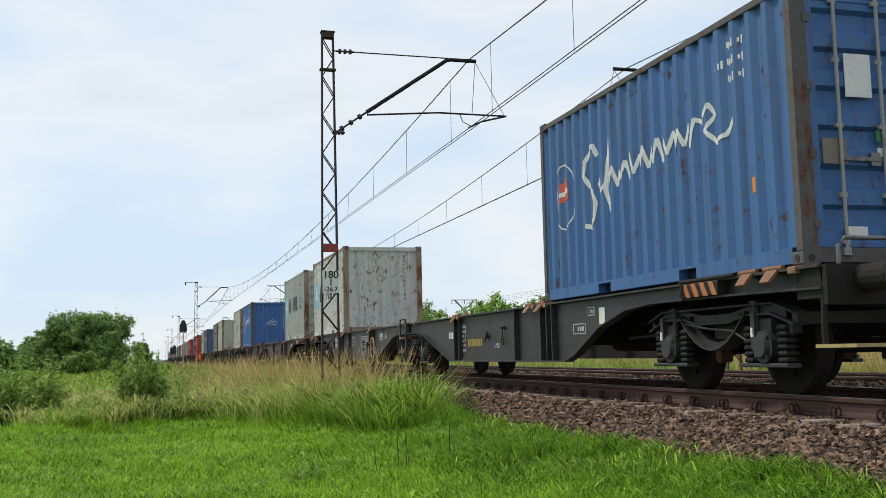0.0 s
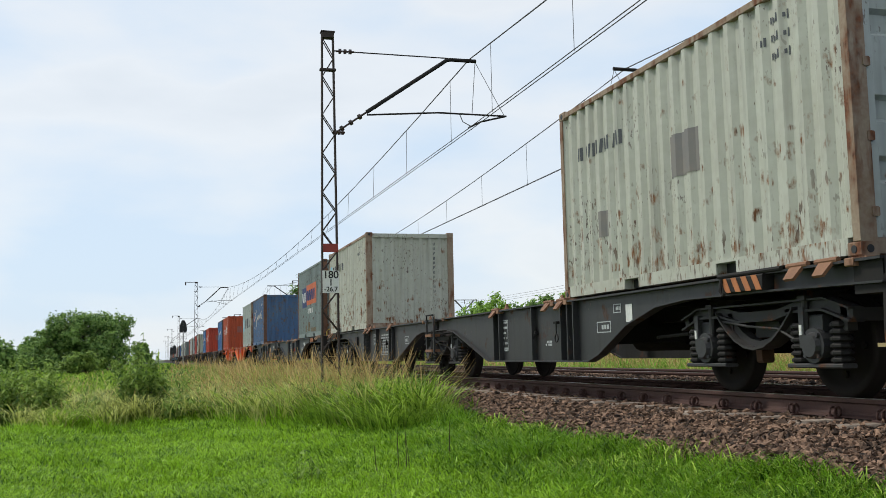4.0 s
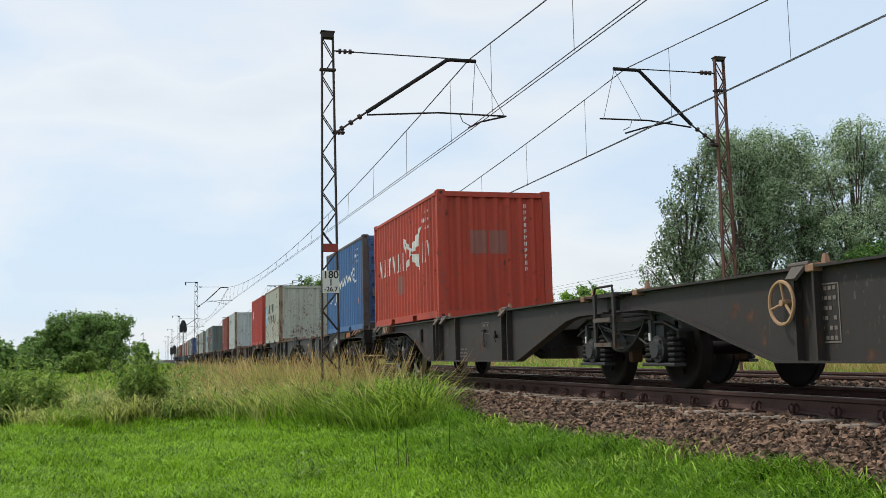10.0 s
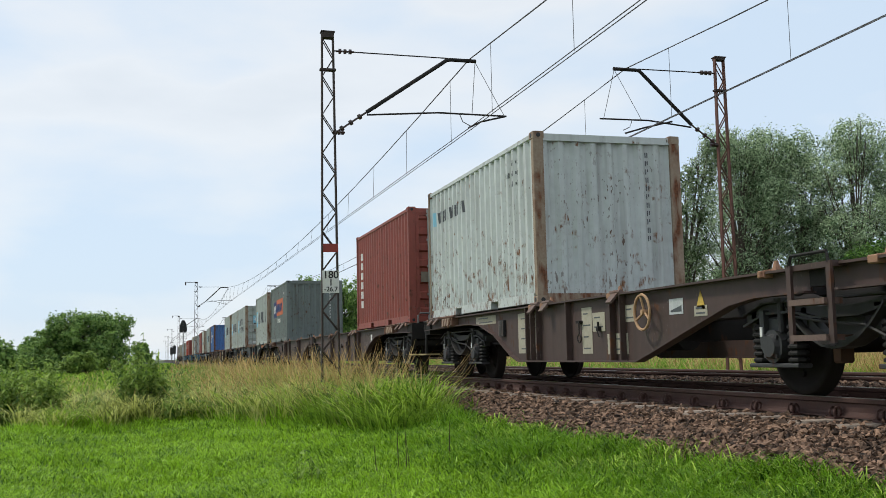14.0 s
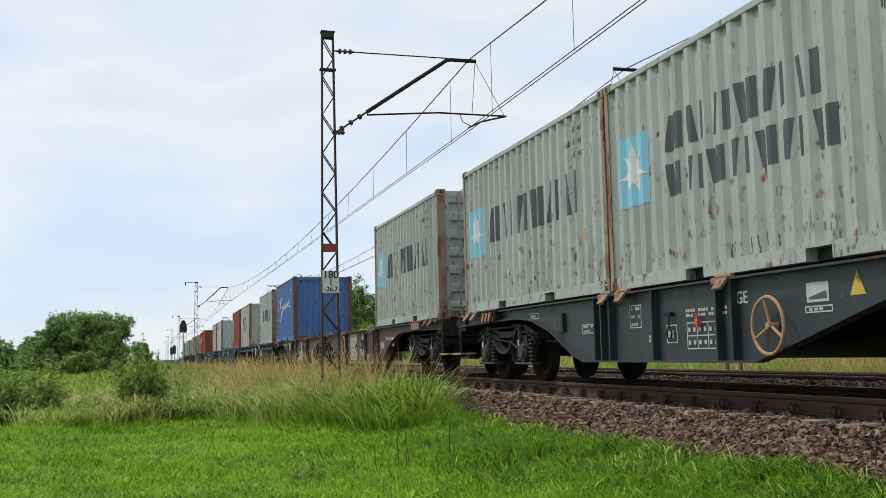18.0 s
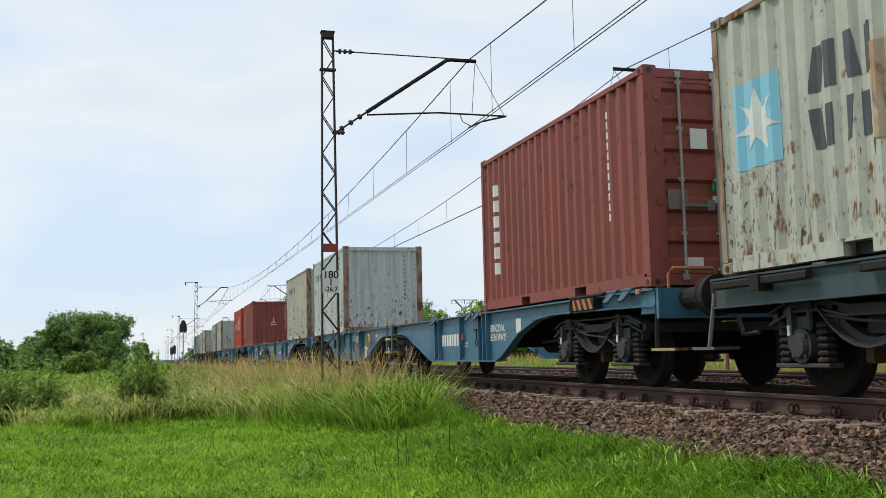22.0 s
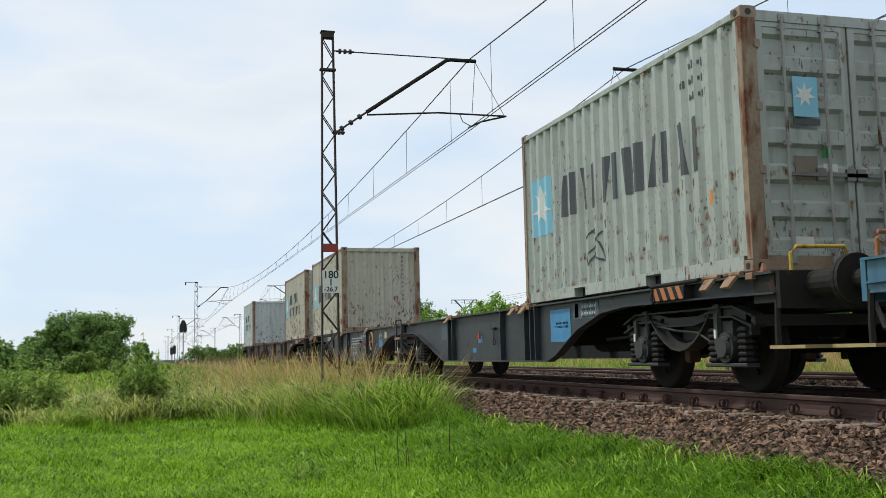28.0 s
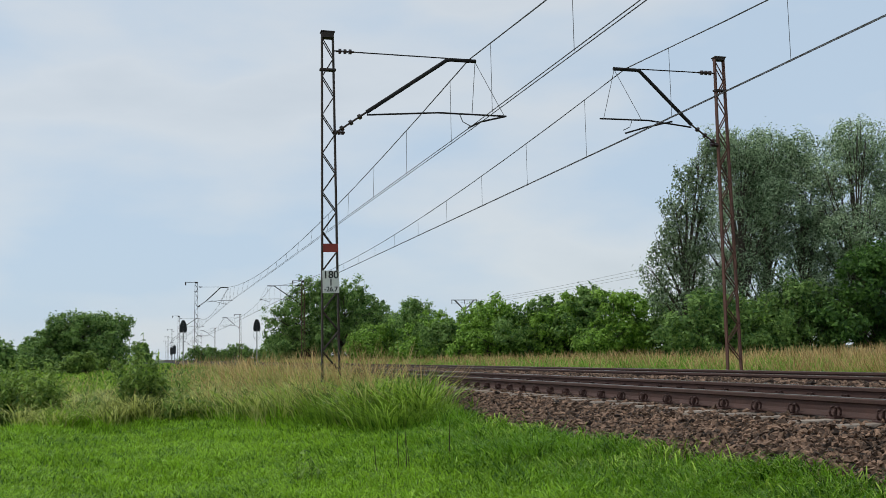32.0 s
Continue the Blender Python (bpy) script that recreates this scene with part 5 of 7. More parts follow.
def flat_wagon(front, length, label):
    """The low black flat wagon with straight sills and many folding stakes."""
    place, half = front + length / 2, length / 2
    wagon = thing("flat_wagon", label, "freight wagon", "wagons of the train")
    mat = surface("teal_wagon_paint", (0.035, 0.065, 0.075), (0.03, 0.045, 0.05), rough=0.55, scale=1.2, rust=0.2, streak=True)
    end = half - 0.62
    for s in (-1, 1):
        sill = part("side_sill", Build().box(*sorted((s * 1.24, s * 1.20)), -end, end, 0.86, 1.12), mat, wagon)
        b = Build().box(*sorted((s * 1.29, s * 1.16)), -end, end, 1.12, 1.14)
        b.box(*sorted((s * 1.28, s * 1.16)), -end, end, 0.845, 0.86)
        part("flange", b, mat, sill)
        for k in range(9):
            y = -end + 0.9 + k * (2 * end - 1.8) / 8
            part("folding_stake", Build().box(*sorted((s * 1.36, s * 1.29)), y - 0.74, y + 0.74, 1.02, 1.10, 0.015).box(*sorted((s * 1.38, s * 1.24)), y - 0.07, y + 0.07, 0.97, 1.12), STEEL_DARK, sill, "folded load stake")
            part("load_spigot", Build().box(*sorted((s * 1.20, s * 1.06)), y - 0.8, y - 0.62, 1.14, 1.166), STEEL_GREY, sill)
        for k in range(2):
            t = (-1, 1)[k]
            b = Build().tube((s * 0.875, t * (end + 0.06), 1.02), (s * 0.875, t * (end + 0.5), 1.02), 0.10, 14)
            b.tube((s * 0.875, t * (end + 0.5), 1.02), (s * 0.875, t * (end + 0.61), 1.02), 0.225, 20)
            part("buffer", b, STEEL_DARK, wagon)
            b = Build().box(*sorted((s * 1.28, s * 0.98)), *sorted((t * end, t * (end + 0.42))), 0.44, 0.47)
            b.path([(s * 1.24, t * end, 1.0), (s * 1.27, t * (end + 0.1), 0.46)], 0.022)
            part("step", b, STEEL_GREY, wagon)
    part("headstock", Build().box(-1.25, 1.25, -end - 0.06, -end, 0.80, 1.14), STEEL_DARK, wagon)
    part("headstock", Build().box(-1.25, 1.25, end, end + 0.06, 0.80, 1.14), STEEL_DARK, wagon)
    b = Build()
    for y in np.arange(-end + 0.8, end, 1.4):
        b.box(-1.2, 1.2, y - 0.05, y + 0.05, 0.92, 1.10)
    b.prism_x([(-end + 2.5, 0.86), (-end + 3.25, 0.36), (end - 3.25, 0.36), (end - 2.5, 0.86)], -0.60, -0.54)
    b.prism_x([(-end + 2.5, 0.86), (-end + 3.25, 0.36), (end - 3.25, 0.36), (end - 2.5, 0.86)], 0.54, 0.60)
    b.box(-0.54, 0.54, -end + 5.0, end - 5.0, 0.50, 0.55)
    part("underframe", b, STEEL_DARK, wagon)
    pn = part("panel", Build().box(-1.285, -1.275, -5.05, -3.55, 0.41, 0.845), BLACK, wagon, "black plate with small grey bars")
    b = Build()
    for r in range(6):
        b.box(-1.289, -1.286, -4.05 - 0.36 - 0.12 * (r % 3), -3.98, 0.45 + 0.062 * r, 0.470 + 0.062 * r)
    tagged(part("lettering", b, LABEL_GREY, pn), kind="stuff")
    part("panel", Build().box(-1.292, -1.286, -4.98, -4.76, 0.62, 0.81), MARK_WHITE, pn)
    nv = part("panel", Build().box(-1.392, -1.386, -5.05, -4.05, 0.90, 1.15), MARK_NAVY, wagon, "navy plate with pale bars")
    for k in range(3):
        part("word_bar", Build().box(-1.396, -1.393, -4.85 + 0.24 * k, -4.70 + 0.24 * k, 0.98, 1.08), MARK_ORANGE, nv)
    pn = part("panel", Build().box(-1.285, -1.275, 3.47, 4.56, 0.41, 0.845), BLACK, wagon, "black plate with small grey bars")
    b = Build()
    for r in range(3):
        b.box(-1.289, -1.286, 3.6, 3.85 + 0.1 * r, 0.50 + 0.10 * r, 0.54 + 0.10 * r).box(-1.289, -1.286, 4.0, 4.4 - 0.06 * r, 0.50 + 0.10 * r, 0.54 + 0.10 * r)
    tagged(part("lettering", b, LABEL_GREY, pn), kind="stuff")
    part("panel", Build().box(-1.392, -1.386, -1.06, -0.68, 0.76, 1.0), LABEL_BLUE, wagon)
    n = 20
    ring = [(-1.36, -2.32 + 0.19 * math.cos(2 * math.pi * i / n), 0.82 + 0.18 * math.sin(2 * math.pi * i / n)) for i in range(n + 1)]
    b = Build().path(ring, 0.018, 6)
    for i in range(0, n, 5):
        b.tube(ring[i], (-1.30, -2.32, 0.82), 0.011, 6)
    part("brake_wheel", b, MARK_WHITE, wagon, "white hand brake wheel")
    for y in (-(half - 2.7), half - 2.7):
        bogie(wagon, y, place)
    MOVING.append((wagon, place, 0.0))


# panels, tables and stamps by wagon and half: kind, place from the joint, height, width, height of the panel
PANELS = {}
PANELS[0, "trail"] = [("bars", -5.51, 0.83, 0.97, 0.18), ("table", -5.49, 0.49, 0.66, 0.28), ("box", -4.52, 0.5, 0.27, 0.2), ("stamp", -6.77, 0.73, 0.31, 0.28), ("box", -3.72, 0.44, 0.44, 0.2), ("stamp", -7.33, 0.58, 0.28, 0.14), ("stamp", -5.85, 0.56, 0.23, 0.11)]
PANELS[1, "trail"] = [("bars", -6.88, 0.77, 1.41, 0.23), ("table", -6.86, 0.47, 0.76, 0.27), ("box", -6.05, 0.49, 0.24, 0.22), ("stamp", -4.54, 0.37, 0.34, 0.31), ("bars", -5.14, 0.84, 0.67, 0.14), ("patch", -7.53, 0.5, 0.38, 0.49)]
PANELS[3, "trail"] = [("box", -7.53, 0.69, 0.38, 0.14), ("bars", -5.72, 0.55, 0.16, 0.06), ("box", -6.15, 0.72, 0.3, 0.06)]
PANELS[4, "lead"] = [("white", -3.34, 0.74, 0.61, 0.19), ("yellow", -2.34, 0.91, 0.21, 0.07), ("bars", -4.77, 0.38, 0.34, 0.06)]
PANELS[4, "trail"] = [("white", -2.01, 0.88, 0.37, 0.18), ("white", -3.66, 0.41, 0.22, 0.3), ("bars", -5.86, 0.39, 1.24, 0.54)]
PANELS[5, "trail"] = [("stamp", -5.24, 0.78, 0.4, 0.2), ("bars", -6.57, 0.39, 0.45, 0.19)]
PANELS[6, "trail"] = [("bars", -5.15, 0.8, 0.83, 0.22), ("table", -5.11, 0.47, 0.71, 0.27), ("box", -4.22, 0.45, 0.29, 0.2), ("stamp", -6.05, 0.75, 0.31, 0.29), ("stamp", -7.43, 0.63, 0.41, 0.14)]
PANELS[7, "trail"] = [("beige", -7.46, 0.44, 0.9, 0.61), ("beige", -5.02, 0.42, 0.32, 0.6), ("beige", -4.68, 0.7, 0.37, 0.24), ("beige", -4.25, 0.41, 0.57, 0.25), ("beige", -3.75, 0.79, 0.3, 0.2), ("beige", -2.12, 0.79, 0.26, 0.11), ("beige", -9.59, 0.94, 1.07, 0.14)]
PANELS[9, "lead"] = [("stamp", -4.25, 0.48, 0.32, 0.52), ("gold", -5.12, 0.65, 0.73, 0.16), ("bars", -6.14, 0.54, 0.25, 0.08), ("box", -7.97, 0.68, 0.4, 0.14), ("box", -8.22, 0.91, 0.21, 0.11), ("white", -8.52, 0.79, 0.21, 0.21)]
PANELS[9, "trail"] = [("bars", -4.73, 0.79, 0.82, 0.1), ("table", -4.72, 0.45, 0.63, 0.27), ("box", -5.16, 0.52, 0.23, 0.2), ("stamp", -6.05, 0.71, 0.3, 0.27), ("box", -2.68, 0.74, 0.37, 0.06), ("bars", -5.58, 0.54, 0.17, 0.09), ("stamp", -7.45, 0.68, 0.39, 0.12), ("box", -9.37, 0.94, 0.36, 0.09)]
PANELS[10, "lead"] = [("beige", -5.44, 0.34, 0.94, 0.73), ("beige", -6.41, 0.89, 0.22, 0.15), ("beige", -6.55, 0.45, 0.64, 0.19), ("beige", -7.08, 0.36, 0.19, 0.13), ("beige", -8.98, 0.62, 0.42, 0.16), ("beige", -9.83, 0.82, 0.68, 0.07), ("white", -10.06, 0.67, 0.2, 0.2)]
PANELS[10, "trail"] = [("beige", -9.91, 0.76, 1.14, 0.3), ("white", -8.4, 0.66, 0.34, 0.13), ("beige", -5.87, 0.67, 0.33, 0.36), ("beige", -6.27, 0.36, 0.88, 0.31), ("beige", -4.78, 0.39, 0.59, 0.18), ("white", -6.61, 0.34, 0.29, 0.12), ("beige", -10.48, 0.93, 0.42, 0.12), ("beige", -10.99, 0.93, 0.41, 0.12), ("beige", -11.51, 0.94, 0.38, 0.12)]
PANELS[12, "trail"] = [("bars", -5.88, 0.83, 1.4, 0.23), ("table", -5.88, 0.39, 0.75, 0.25), ("box", -4.79, 0.88, 0.29, 0.18), ("white", -3.64, 0.4, 0.27, 0.3), ("box", -4.34, 0.9, 0.25, 0.14), ("white", -1.98, 0.88, 0.47, 0.06)]
PANELS[13, "trail"] = [("bars", -6.2, 0.78, 1.2, 0.2), ("table", -6.1, 0.42, 0.7, 0.25), ("box", -5.2, 0.44, 0.25, 0.2), ("name", -3.62, 0.62, 0.66, 0.20), ("yellow", -2.35, 0.84, 0, 0)]
PANELS[13, "lead"] = [("name", -5.9, 0.62, 1.0, 0.13), ("white", -9.91, 0.76, 0.24, 0.22), ("bars", -7.13, 0.57, 0.41, 0.11)]
PANELS[15, "lead"] = [("blue", -9.50, 0.59, 0.72, 0.45), ("bars", -9.42, 0.78, 0.50, 0.10), ("slatepanel", -10.42, 0.88, 0.82, 0.22), ("white", -9.78, 0.90, 0.12, 0.18), ("table", -10.34, 0.90, 0.46, 0.18), ("slatepanel", -4.09, 0.73, 0.99, 0.3), ("blue", -5.64, 0.63, 0.26, 0.12), ("blue", -5.29, 0.47, 0.19, 0.08), ("bars", -4.02, 0.78, 0.46, 0.26)]
PANELS[15, "trail"] = [("bars", -6.47, 0.78, 1.26, 0.22), ("table", -6.48, 0.47, 0.81, 0.29), ("box", -5.11, 0.87, 0.3, 0.15), ("stamp", -4.13, 0.41, 0.34, 0.32), ("blue", -2.74, 0.67, 0.4, 0.19), ("bars", -4.78, 0.95, 0.55, 0.08), ("box", -4.71, 0.65, 0.24, 0.11), ("yellow", -2.69, 0.89, 0.17, 0.05), ("white", -10.67, 0.96, 0.6, 0.12), ("white", -2.09, 0.88, 0.21, 0.15)]
PANELS[16, "trail"] = [("table", -8.48, 0.51, 0.54, 0.26), ("bars", -8.93, 0.84, 0.77, 0.09), ("patch", -6.4, 0.34, 0.95, 0.36), ("bars", -5.32, 0.74, 0.49, 0.26)]


def usual_trail(a):
    return [("bars", a + 5.8, 0.80, 1.1, 0.20), ("table", a + 5.8, 0.47, 0.74, 0.27), ("box", a + 6.75, 0.49, 0.26, 0.20), ("stamp", a + 4.9, 0.72, 0.30, 0.28), ("stamp", a + 3.5, 0.64, 0.38, 0.13), ("box", -2.7, 0.70, 0.37, 0.17)]


def usual_lead(a):
    return [("box", a + 2.95, 0.68, 0.40, 0.14), ("box", a + 2.65, 0.91, 0.21, 0.11), ("white", a + 2.35, 0.79, 0.17, 0.21), ("bars", -6.1, 0.54, 0.25, 0.08), ("stamp", -4.25, 0.48, 0.30, 0.50)]


WAGONS = [
    "black", "brown", "black", "slate", "orange", "dark_brown", "black", "brown", "brown", "slate", "brown", "flat", "blue", "blue", "blue", "slate", "brown"]
firsts = [7.43, 38.00, 68.20, 95.22, 121.76, 149.33, 178.68, 205.75, 232.93, 262.64, 289.61, 319.56, 339.75, 366.86, 397.13, 426.80, 456.52]
lasts = [29.60, 60.36, 87.79, 114.56, 141.49, 171.09, 198.31, 225.19, 254.81, 281.79, 311.76, 332.18, 359.38, 388.98, 418.77, 448.66, 478.12]
ends = [6.55] + [(a + C_LEN + b) / 2 for a, b in zip(lasts, firsts[1:])] + [lasts[-1] + C_LEN + 0.9]
WORDS_FOR = {"black": "black articulated container wagon on three bogies, dusty", "slate": "dark slate articulated container wagon with yellow rails",
             "brown": "brown weathered articulated container wagon with grey panels", "dark_brown": "dark brown grimy articulated container wagon",
             "orange": "orange articulated container wagon with warning stripes", "blue": "blue articulated container wagon with orange handrails"}
# wagons with a hand brake wheel: half of the wagon, distance from the joint, height, radius
BRAKE = {0: (1, 3.5, 0.65, 0.26), 3: (1, 2.8, 0.65, 0.26), 4: (1, 2.6, 0.79, 0.19), 5: (-1, 3.6, 0.84, 0.19), 6: (-1, 3.1, 0.66, 0.26), 7: (1, 3.1, 0.88, 0.20), 9: (1, 3.1, 0.65, 0.26),
         10: (-1, 3.9, 0.78, 0.26), 12: (1, 2.65, 0.80, 0.20), 13: (-1, 3.3, 0.70, 0.24), 14: (1, 2.65, 0.80, 0.20), 15: (1, 3.2, 0.82, 0.22), 16: (-1, 3.8, 0.84, 0.19)}


def opts_of(k, half, a):
    """What is painted on and fixed to the near sill of one half of wagon k."""
    side = "lead" if half < 0 else "trail"
    out = list(PANELS.get((k, side)) or (usual_lead(a) if half < 0 else usual_trail(a)))
    if WAGONS[k] == "blue" and half < 0 and k != 13:
        out = [("name", a + 5.8, 0.60, 1.5, 0.22), ("white", a + 2.45, 0.76, 0.22, 0.22), ("bars", a + 5.2, 0.57, 0.4, 0.11)]
    if k in (0, 3) and half < 0:
        out += [("gold", -5.1, 0.63, 0.80, 0.17), ("stamp", -4.2, 0.48, 0.30, 0.52)] if k == 3 else [("gold", -5.2, 0.58, 0.85, 0.13), ("name", -3.55, 0.74, 0.42, 0.12)]
    if k in BRAKE and BRAKE[k][0] == half:
        out.append(("wheel", -BRAKE[k][1], BRAKE[k][2], BRAKE[k][3], 0))
    if k in BRAKE and BRAKE[k][0] == half and half > 0:
        out += [("sign", -BRAKE[k][1] + 0.45, 0.83, 0.30, 0.17), ("yellow", -BRAKE[k][1] + 1.02, 0.86, 0, 0)]
    if half > 0:
        out += [("lever", -5.05, 0.72, 0, 0), ("valve", -4.45, 0.70, 0, 0), ("holder", a + 2.62, 0.72, 0.24, 0.26)]
    else:
        out += [("lever", -6.35, 0.74, 0, 0), ("valve", -5.55, 0.70, 0, 0)]
    return out


for k, (paint, y0, y1) in enumerate(zip(WAGONS, ends, ends[1:])):
    if paint == "flat":
        flat_wagon(y0, y1 - y0, "low dark teal flat wagon with folded stakes")
    else:
        articulated(y0, y1 - y0, paint, lambda a: opts_of(k, -1, a), lambda a: opts_of(k, 1, a), WORDS_FOR[paint])


# ---- overhead line ----
def lattice_mast(x, y, top, out, label, low=-0.7, far=False, steel=MAST_STEEL, feeder=False):
    """A tapered mast of two channels with zigzag braces, its bracket and insulators. out: 1 if the arm points to +x, else -1."""
    mast = thing("catenary_mast", label, "catenary mast", "masts of the overhead line", pose(x, y, 0))
    w0, w1 = 0.185, 0.118

    def half(z):
        return w0 + (w1 - w0) * (z + 0.5) / (top + 0.5)

    for s in (-1, 1):
        b = Build()
        v = []
        for z in (low, top):
            h, t = half(z), 0.016 if far else 0.018
            d = 0.05
            v += [(s * h - t, -d, z), (s * h + t, -d, z), (s * h + t, d, z), (s * h - t, d, z)]
        b.add(v, [(0, 1, 5, 4), (1, 2, 6, 5), (2, 3, 7, 6), (3, 0, 4, 7), (4, 5, 6, 7), (3, 2, 1, 0)])
        part("leg", b, steel, mast)
    n = 17
    for i in range(n):
        z0, z1 = 0.15 + (top - 0.3) * i / n, 0.15 + (top - 0.3) * (i + 1) / n
        s = 1 if i % 2 else -1
        for yy in (-0.06, 0.06):
            part("brace", Build().tube((-s * half(z0), yy, z0), (s * half(z1), yy, z1), 0.017 if far else 0.012, 4), steel, mast)
    part("cap", Build().box(-0.125, 0.125, -0.09, 0.09, top - (0.07 if far else 0.13), top - 0.01).box(-0.15, 0.15, -0.10, 0.10, top - 0.01, top + 0.015), MAST_STEEL, mast)
    part("clamp", Build().box(-0.17, 0.17, -0.07, 0.07, top - 0.85, top - 0.81), MAST_STEEL, mast)

    def insulator(name, a, b_, r=0.055):
        a, b_ = Vector(a), Vector(b_)
        q = Build().tube(a, b_, 0.022, 8)
        for k in range(3):
            p = a.lerp(b_, 0.22 + 0.28 * k)
            d = (b_ - a).normalized() * 0.028
            q.tube(p - d, p + d, r, 12)
        part(name, q, CERAMIC, mast)

    if feeder:
        arm = part("feeder_arm", Build().box(-1.0, 0.16, -0.03, 0.03, top + 0.015, top + 0.065), MAST_STEEL, mast)
        part("insulator", Build().tube((-0.95, 0, top + 0.015), (-0.95, 0, top - 0.24), 0.06, 8), CERAMIC, arm)
    o = out
    knee, tip, reach, hold = (2.22, 2.86, 3.26, 2.62) if far else (2.72, 3.36, 4.05, 3.15)
    part("top_tie", Build().path([(o * 0.13, 0, top - 0.40), (o * knee, 0, top - 0.41)], 0.014), STEEL_DARK, mast)
    insulator("insulator", (o * 0.18, 0, top - 0.40), (o * 0.58, 0, top - 0.40))
    part("bracket_arm", Build().path([(o * 0.84, 0, top - 1.72), (o * (knee - 0.05), 0, top - 0.46), (o * (knee + 0.05), 0, top - 0.44), (o * tip, 0, top - 0.44)], 0.044, 8), STEEL_DARK, mast, "steel bracket arm")
    insulator("insulator", (o * 0.14, 0, top - 2.21), (o * 0.84, 0, top - 1.72), 0.06)
    insulator("insulator", (o * 0.10, 0, top - 2.20), (o * 0.36, 0, top - 2.19), 0.05)
    part("steady_arm", Build().path([(o * 0.85, 0, top - 1.78), (o * knee * 0.9, 0, top - 1.66), (o * reach, 0, top - 1.67)], 0.020), STEEL_DARK, mast)
    if far:
        arm = [(o * 1.36, 0, top - 1.66), (o * 2.10, 0, top - 1.84), (o * hold, 0, top - 2.0)]
    else:
        arm = [(o * reach, 0, top - 1.67), (o * (hold + 0.3), 0, top - 1.82), (o * hold, 0, top - 1.97)]
    part("registration_arm", Build().path(arm, 0.022), STEEL_DARK, mast)
    for e in ((tip - 0.12, reach - 0.05) if not far else (reach - 0.1, knee - 0.05)):
        part("hanger", Build().path([(o * (tip - 0.02), 0, top - 0.46), (o * e, 0, top - 1.66)], 0.007, 4), WIRE, mast)
    part("hanger", Build().path([(o * (hold - 0.2), 0, top - 1.67), (o * (hold - 0.13), 0, top - 1.84), (o * (hold + 0.05), 0, top - 1.93)], 0.010, 4), WIRE, mast)
    return mast


SPAN = 73.5
A_MAST_Y, B_MAST_Y = 21.0, 21.4
for k in range(6):
    m = lattice_mast(3.52, A_MAST_Y + SPAN * k, 7.43, 1, "dark rusty lattice mast with a bracket over the near track" if k == 0 else "distant lattice mast of the overhead line", far=k % 2 == 1, feeder=k > 0)
    if k == 0:
        near_mast = m
    lattice_mast(13.32, B_MAST_Y + SPAN * k, 7.58, -1, "rusty lattice mast with a bracket over the far track" if k == 0 else "distant lattice mast of the overhead line", far=k % 2 == 0, feeder=k > 0, steel=surface("rusty_mast", (0.135, 0.058, 0.040), (0.075, 0.035, 0.026), rough=0.85, scale=3, rust=0.3))
band = Build().box(-0.16, 0.16, -0.115, -0.105, 2.64, 2.82)
part("red_band", band, RED_PAINT, near_mast, "red painted plate")
plate = part("number_board", Build().box(-0.175, 0.175, -0.125, -0.112, 1.78, 2.25), surface("board_white", (0.72, 0.72, 0.68), (0.6, 0.6, 0.56), rough=0.6), near_mast, "white board with black numbers")


def words(text, size, m, material, parent, name="lettering", heavy=0.018):
    cu = bpy.data.curves.new(name, "FONT")
    cu.body, cu.size, cu.extrude, cu.align_x, cu.align_y, cu.offset = text, size, 0.001, "CENTER", "CENTER", heavy * size
    tmp = bpy.data.objects.new(name, cu)
    scene.collection.objects.link(tmp)
    me = bpy.data.meshes.new_from_object(tmp.evaluated_get(bpy.context.evaluated_depsgraph_get()))
    bpy.data.objects.remove(tmp)
    me.materials.clear()
    me.materials.append(material)
    ob = new(name, me)
    ob.parent = parent
    ob.matrix_local = m
    return ob


words("180", 0.22, pose(0, -0.128, 2.155, 90), BLACK, plate)
words("1", 0.19, pose(0, -0.128, 1.995, 90), BLACK, plate)
words("-26.7", 0.14, pose(0, -0.128, 1.855, 90), BLACK, plate)


PURPLE = surface("purple_paint", (0.16, 0.06, 0.22), (0.2, 0.09, 0.2), rough=0.6)
for wagon, lines, material in ((BY_ORDER[4], (("INTERMODAL", -4.85, 0.955), ("A BETTER WAY!", -4.85, 0.795)), PURPLE), (BY_ORDER[0], (("INTERMODAL", 9.2, 0.945), ("A GREEN WAY!", 9.2, 0.785)), MARK_WHITE),
                                 (BY_ORDER[11], (("INTERMODAL", -7.25, 0.855), ("A GREEN WAY!", -7.25, 0.705)), MARK_WHITE), (BY_ORDER[12], (("INTERMODAL", -8.55, 0.855), ("A GREEN WAY!", -8.55, 0.705)), MARK_WHITE),
                                 (BY_ORDER[0], (("GE", 4.2, 0.93),), LABEL_GREY), (BY_ORDER[4], (("GE", 4.3, 0.93),), PURPLE), (BY_ORDER[6], (("GE", 4.05, 0.93),), LABEL_GREY), (BY_ORDER[9], (("GE", 3.65, 0.93),), LABEL_GREY)):
    for text, y, z in lines:
        words(text, 0.165, pose(-1.2125, y, z, 90, 0, -90), material, wagon)


def wire_z(y, y0, high, low):
    u = ((y - y0) % SPAN) / SPAN
    return high - 4 * (high - low) * u * (1 - u)


def stagger(y, y0, c, amp):
    u = (y - y0) / SPAN
    k = math.floor(u)
    a = amp if k % 2 == 0 else -amp
    return c + a + (-2 * a) * (u - k)


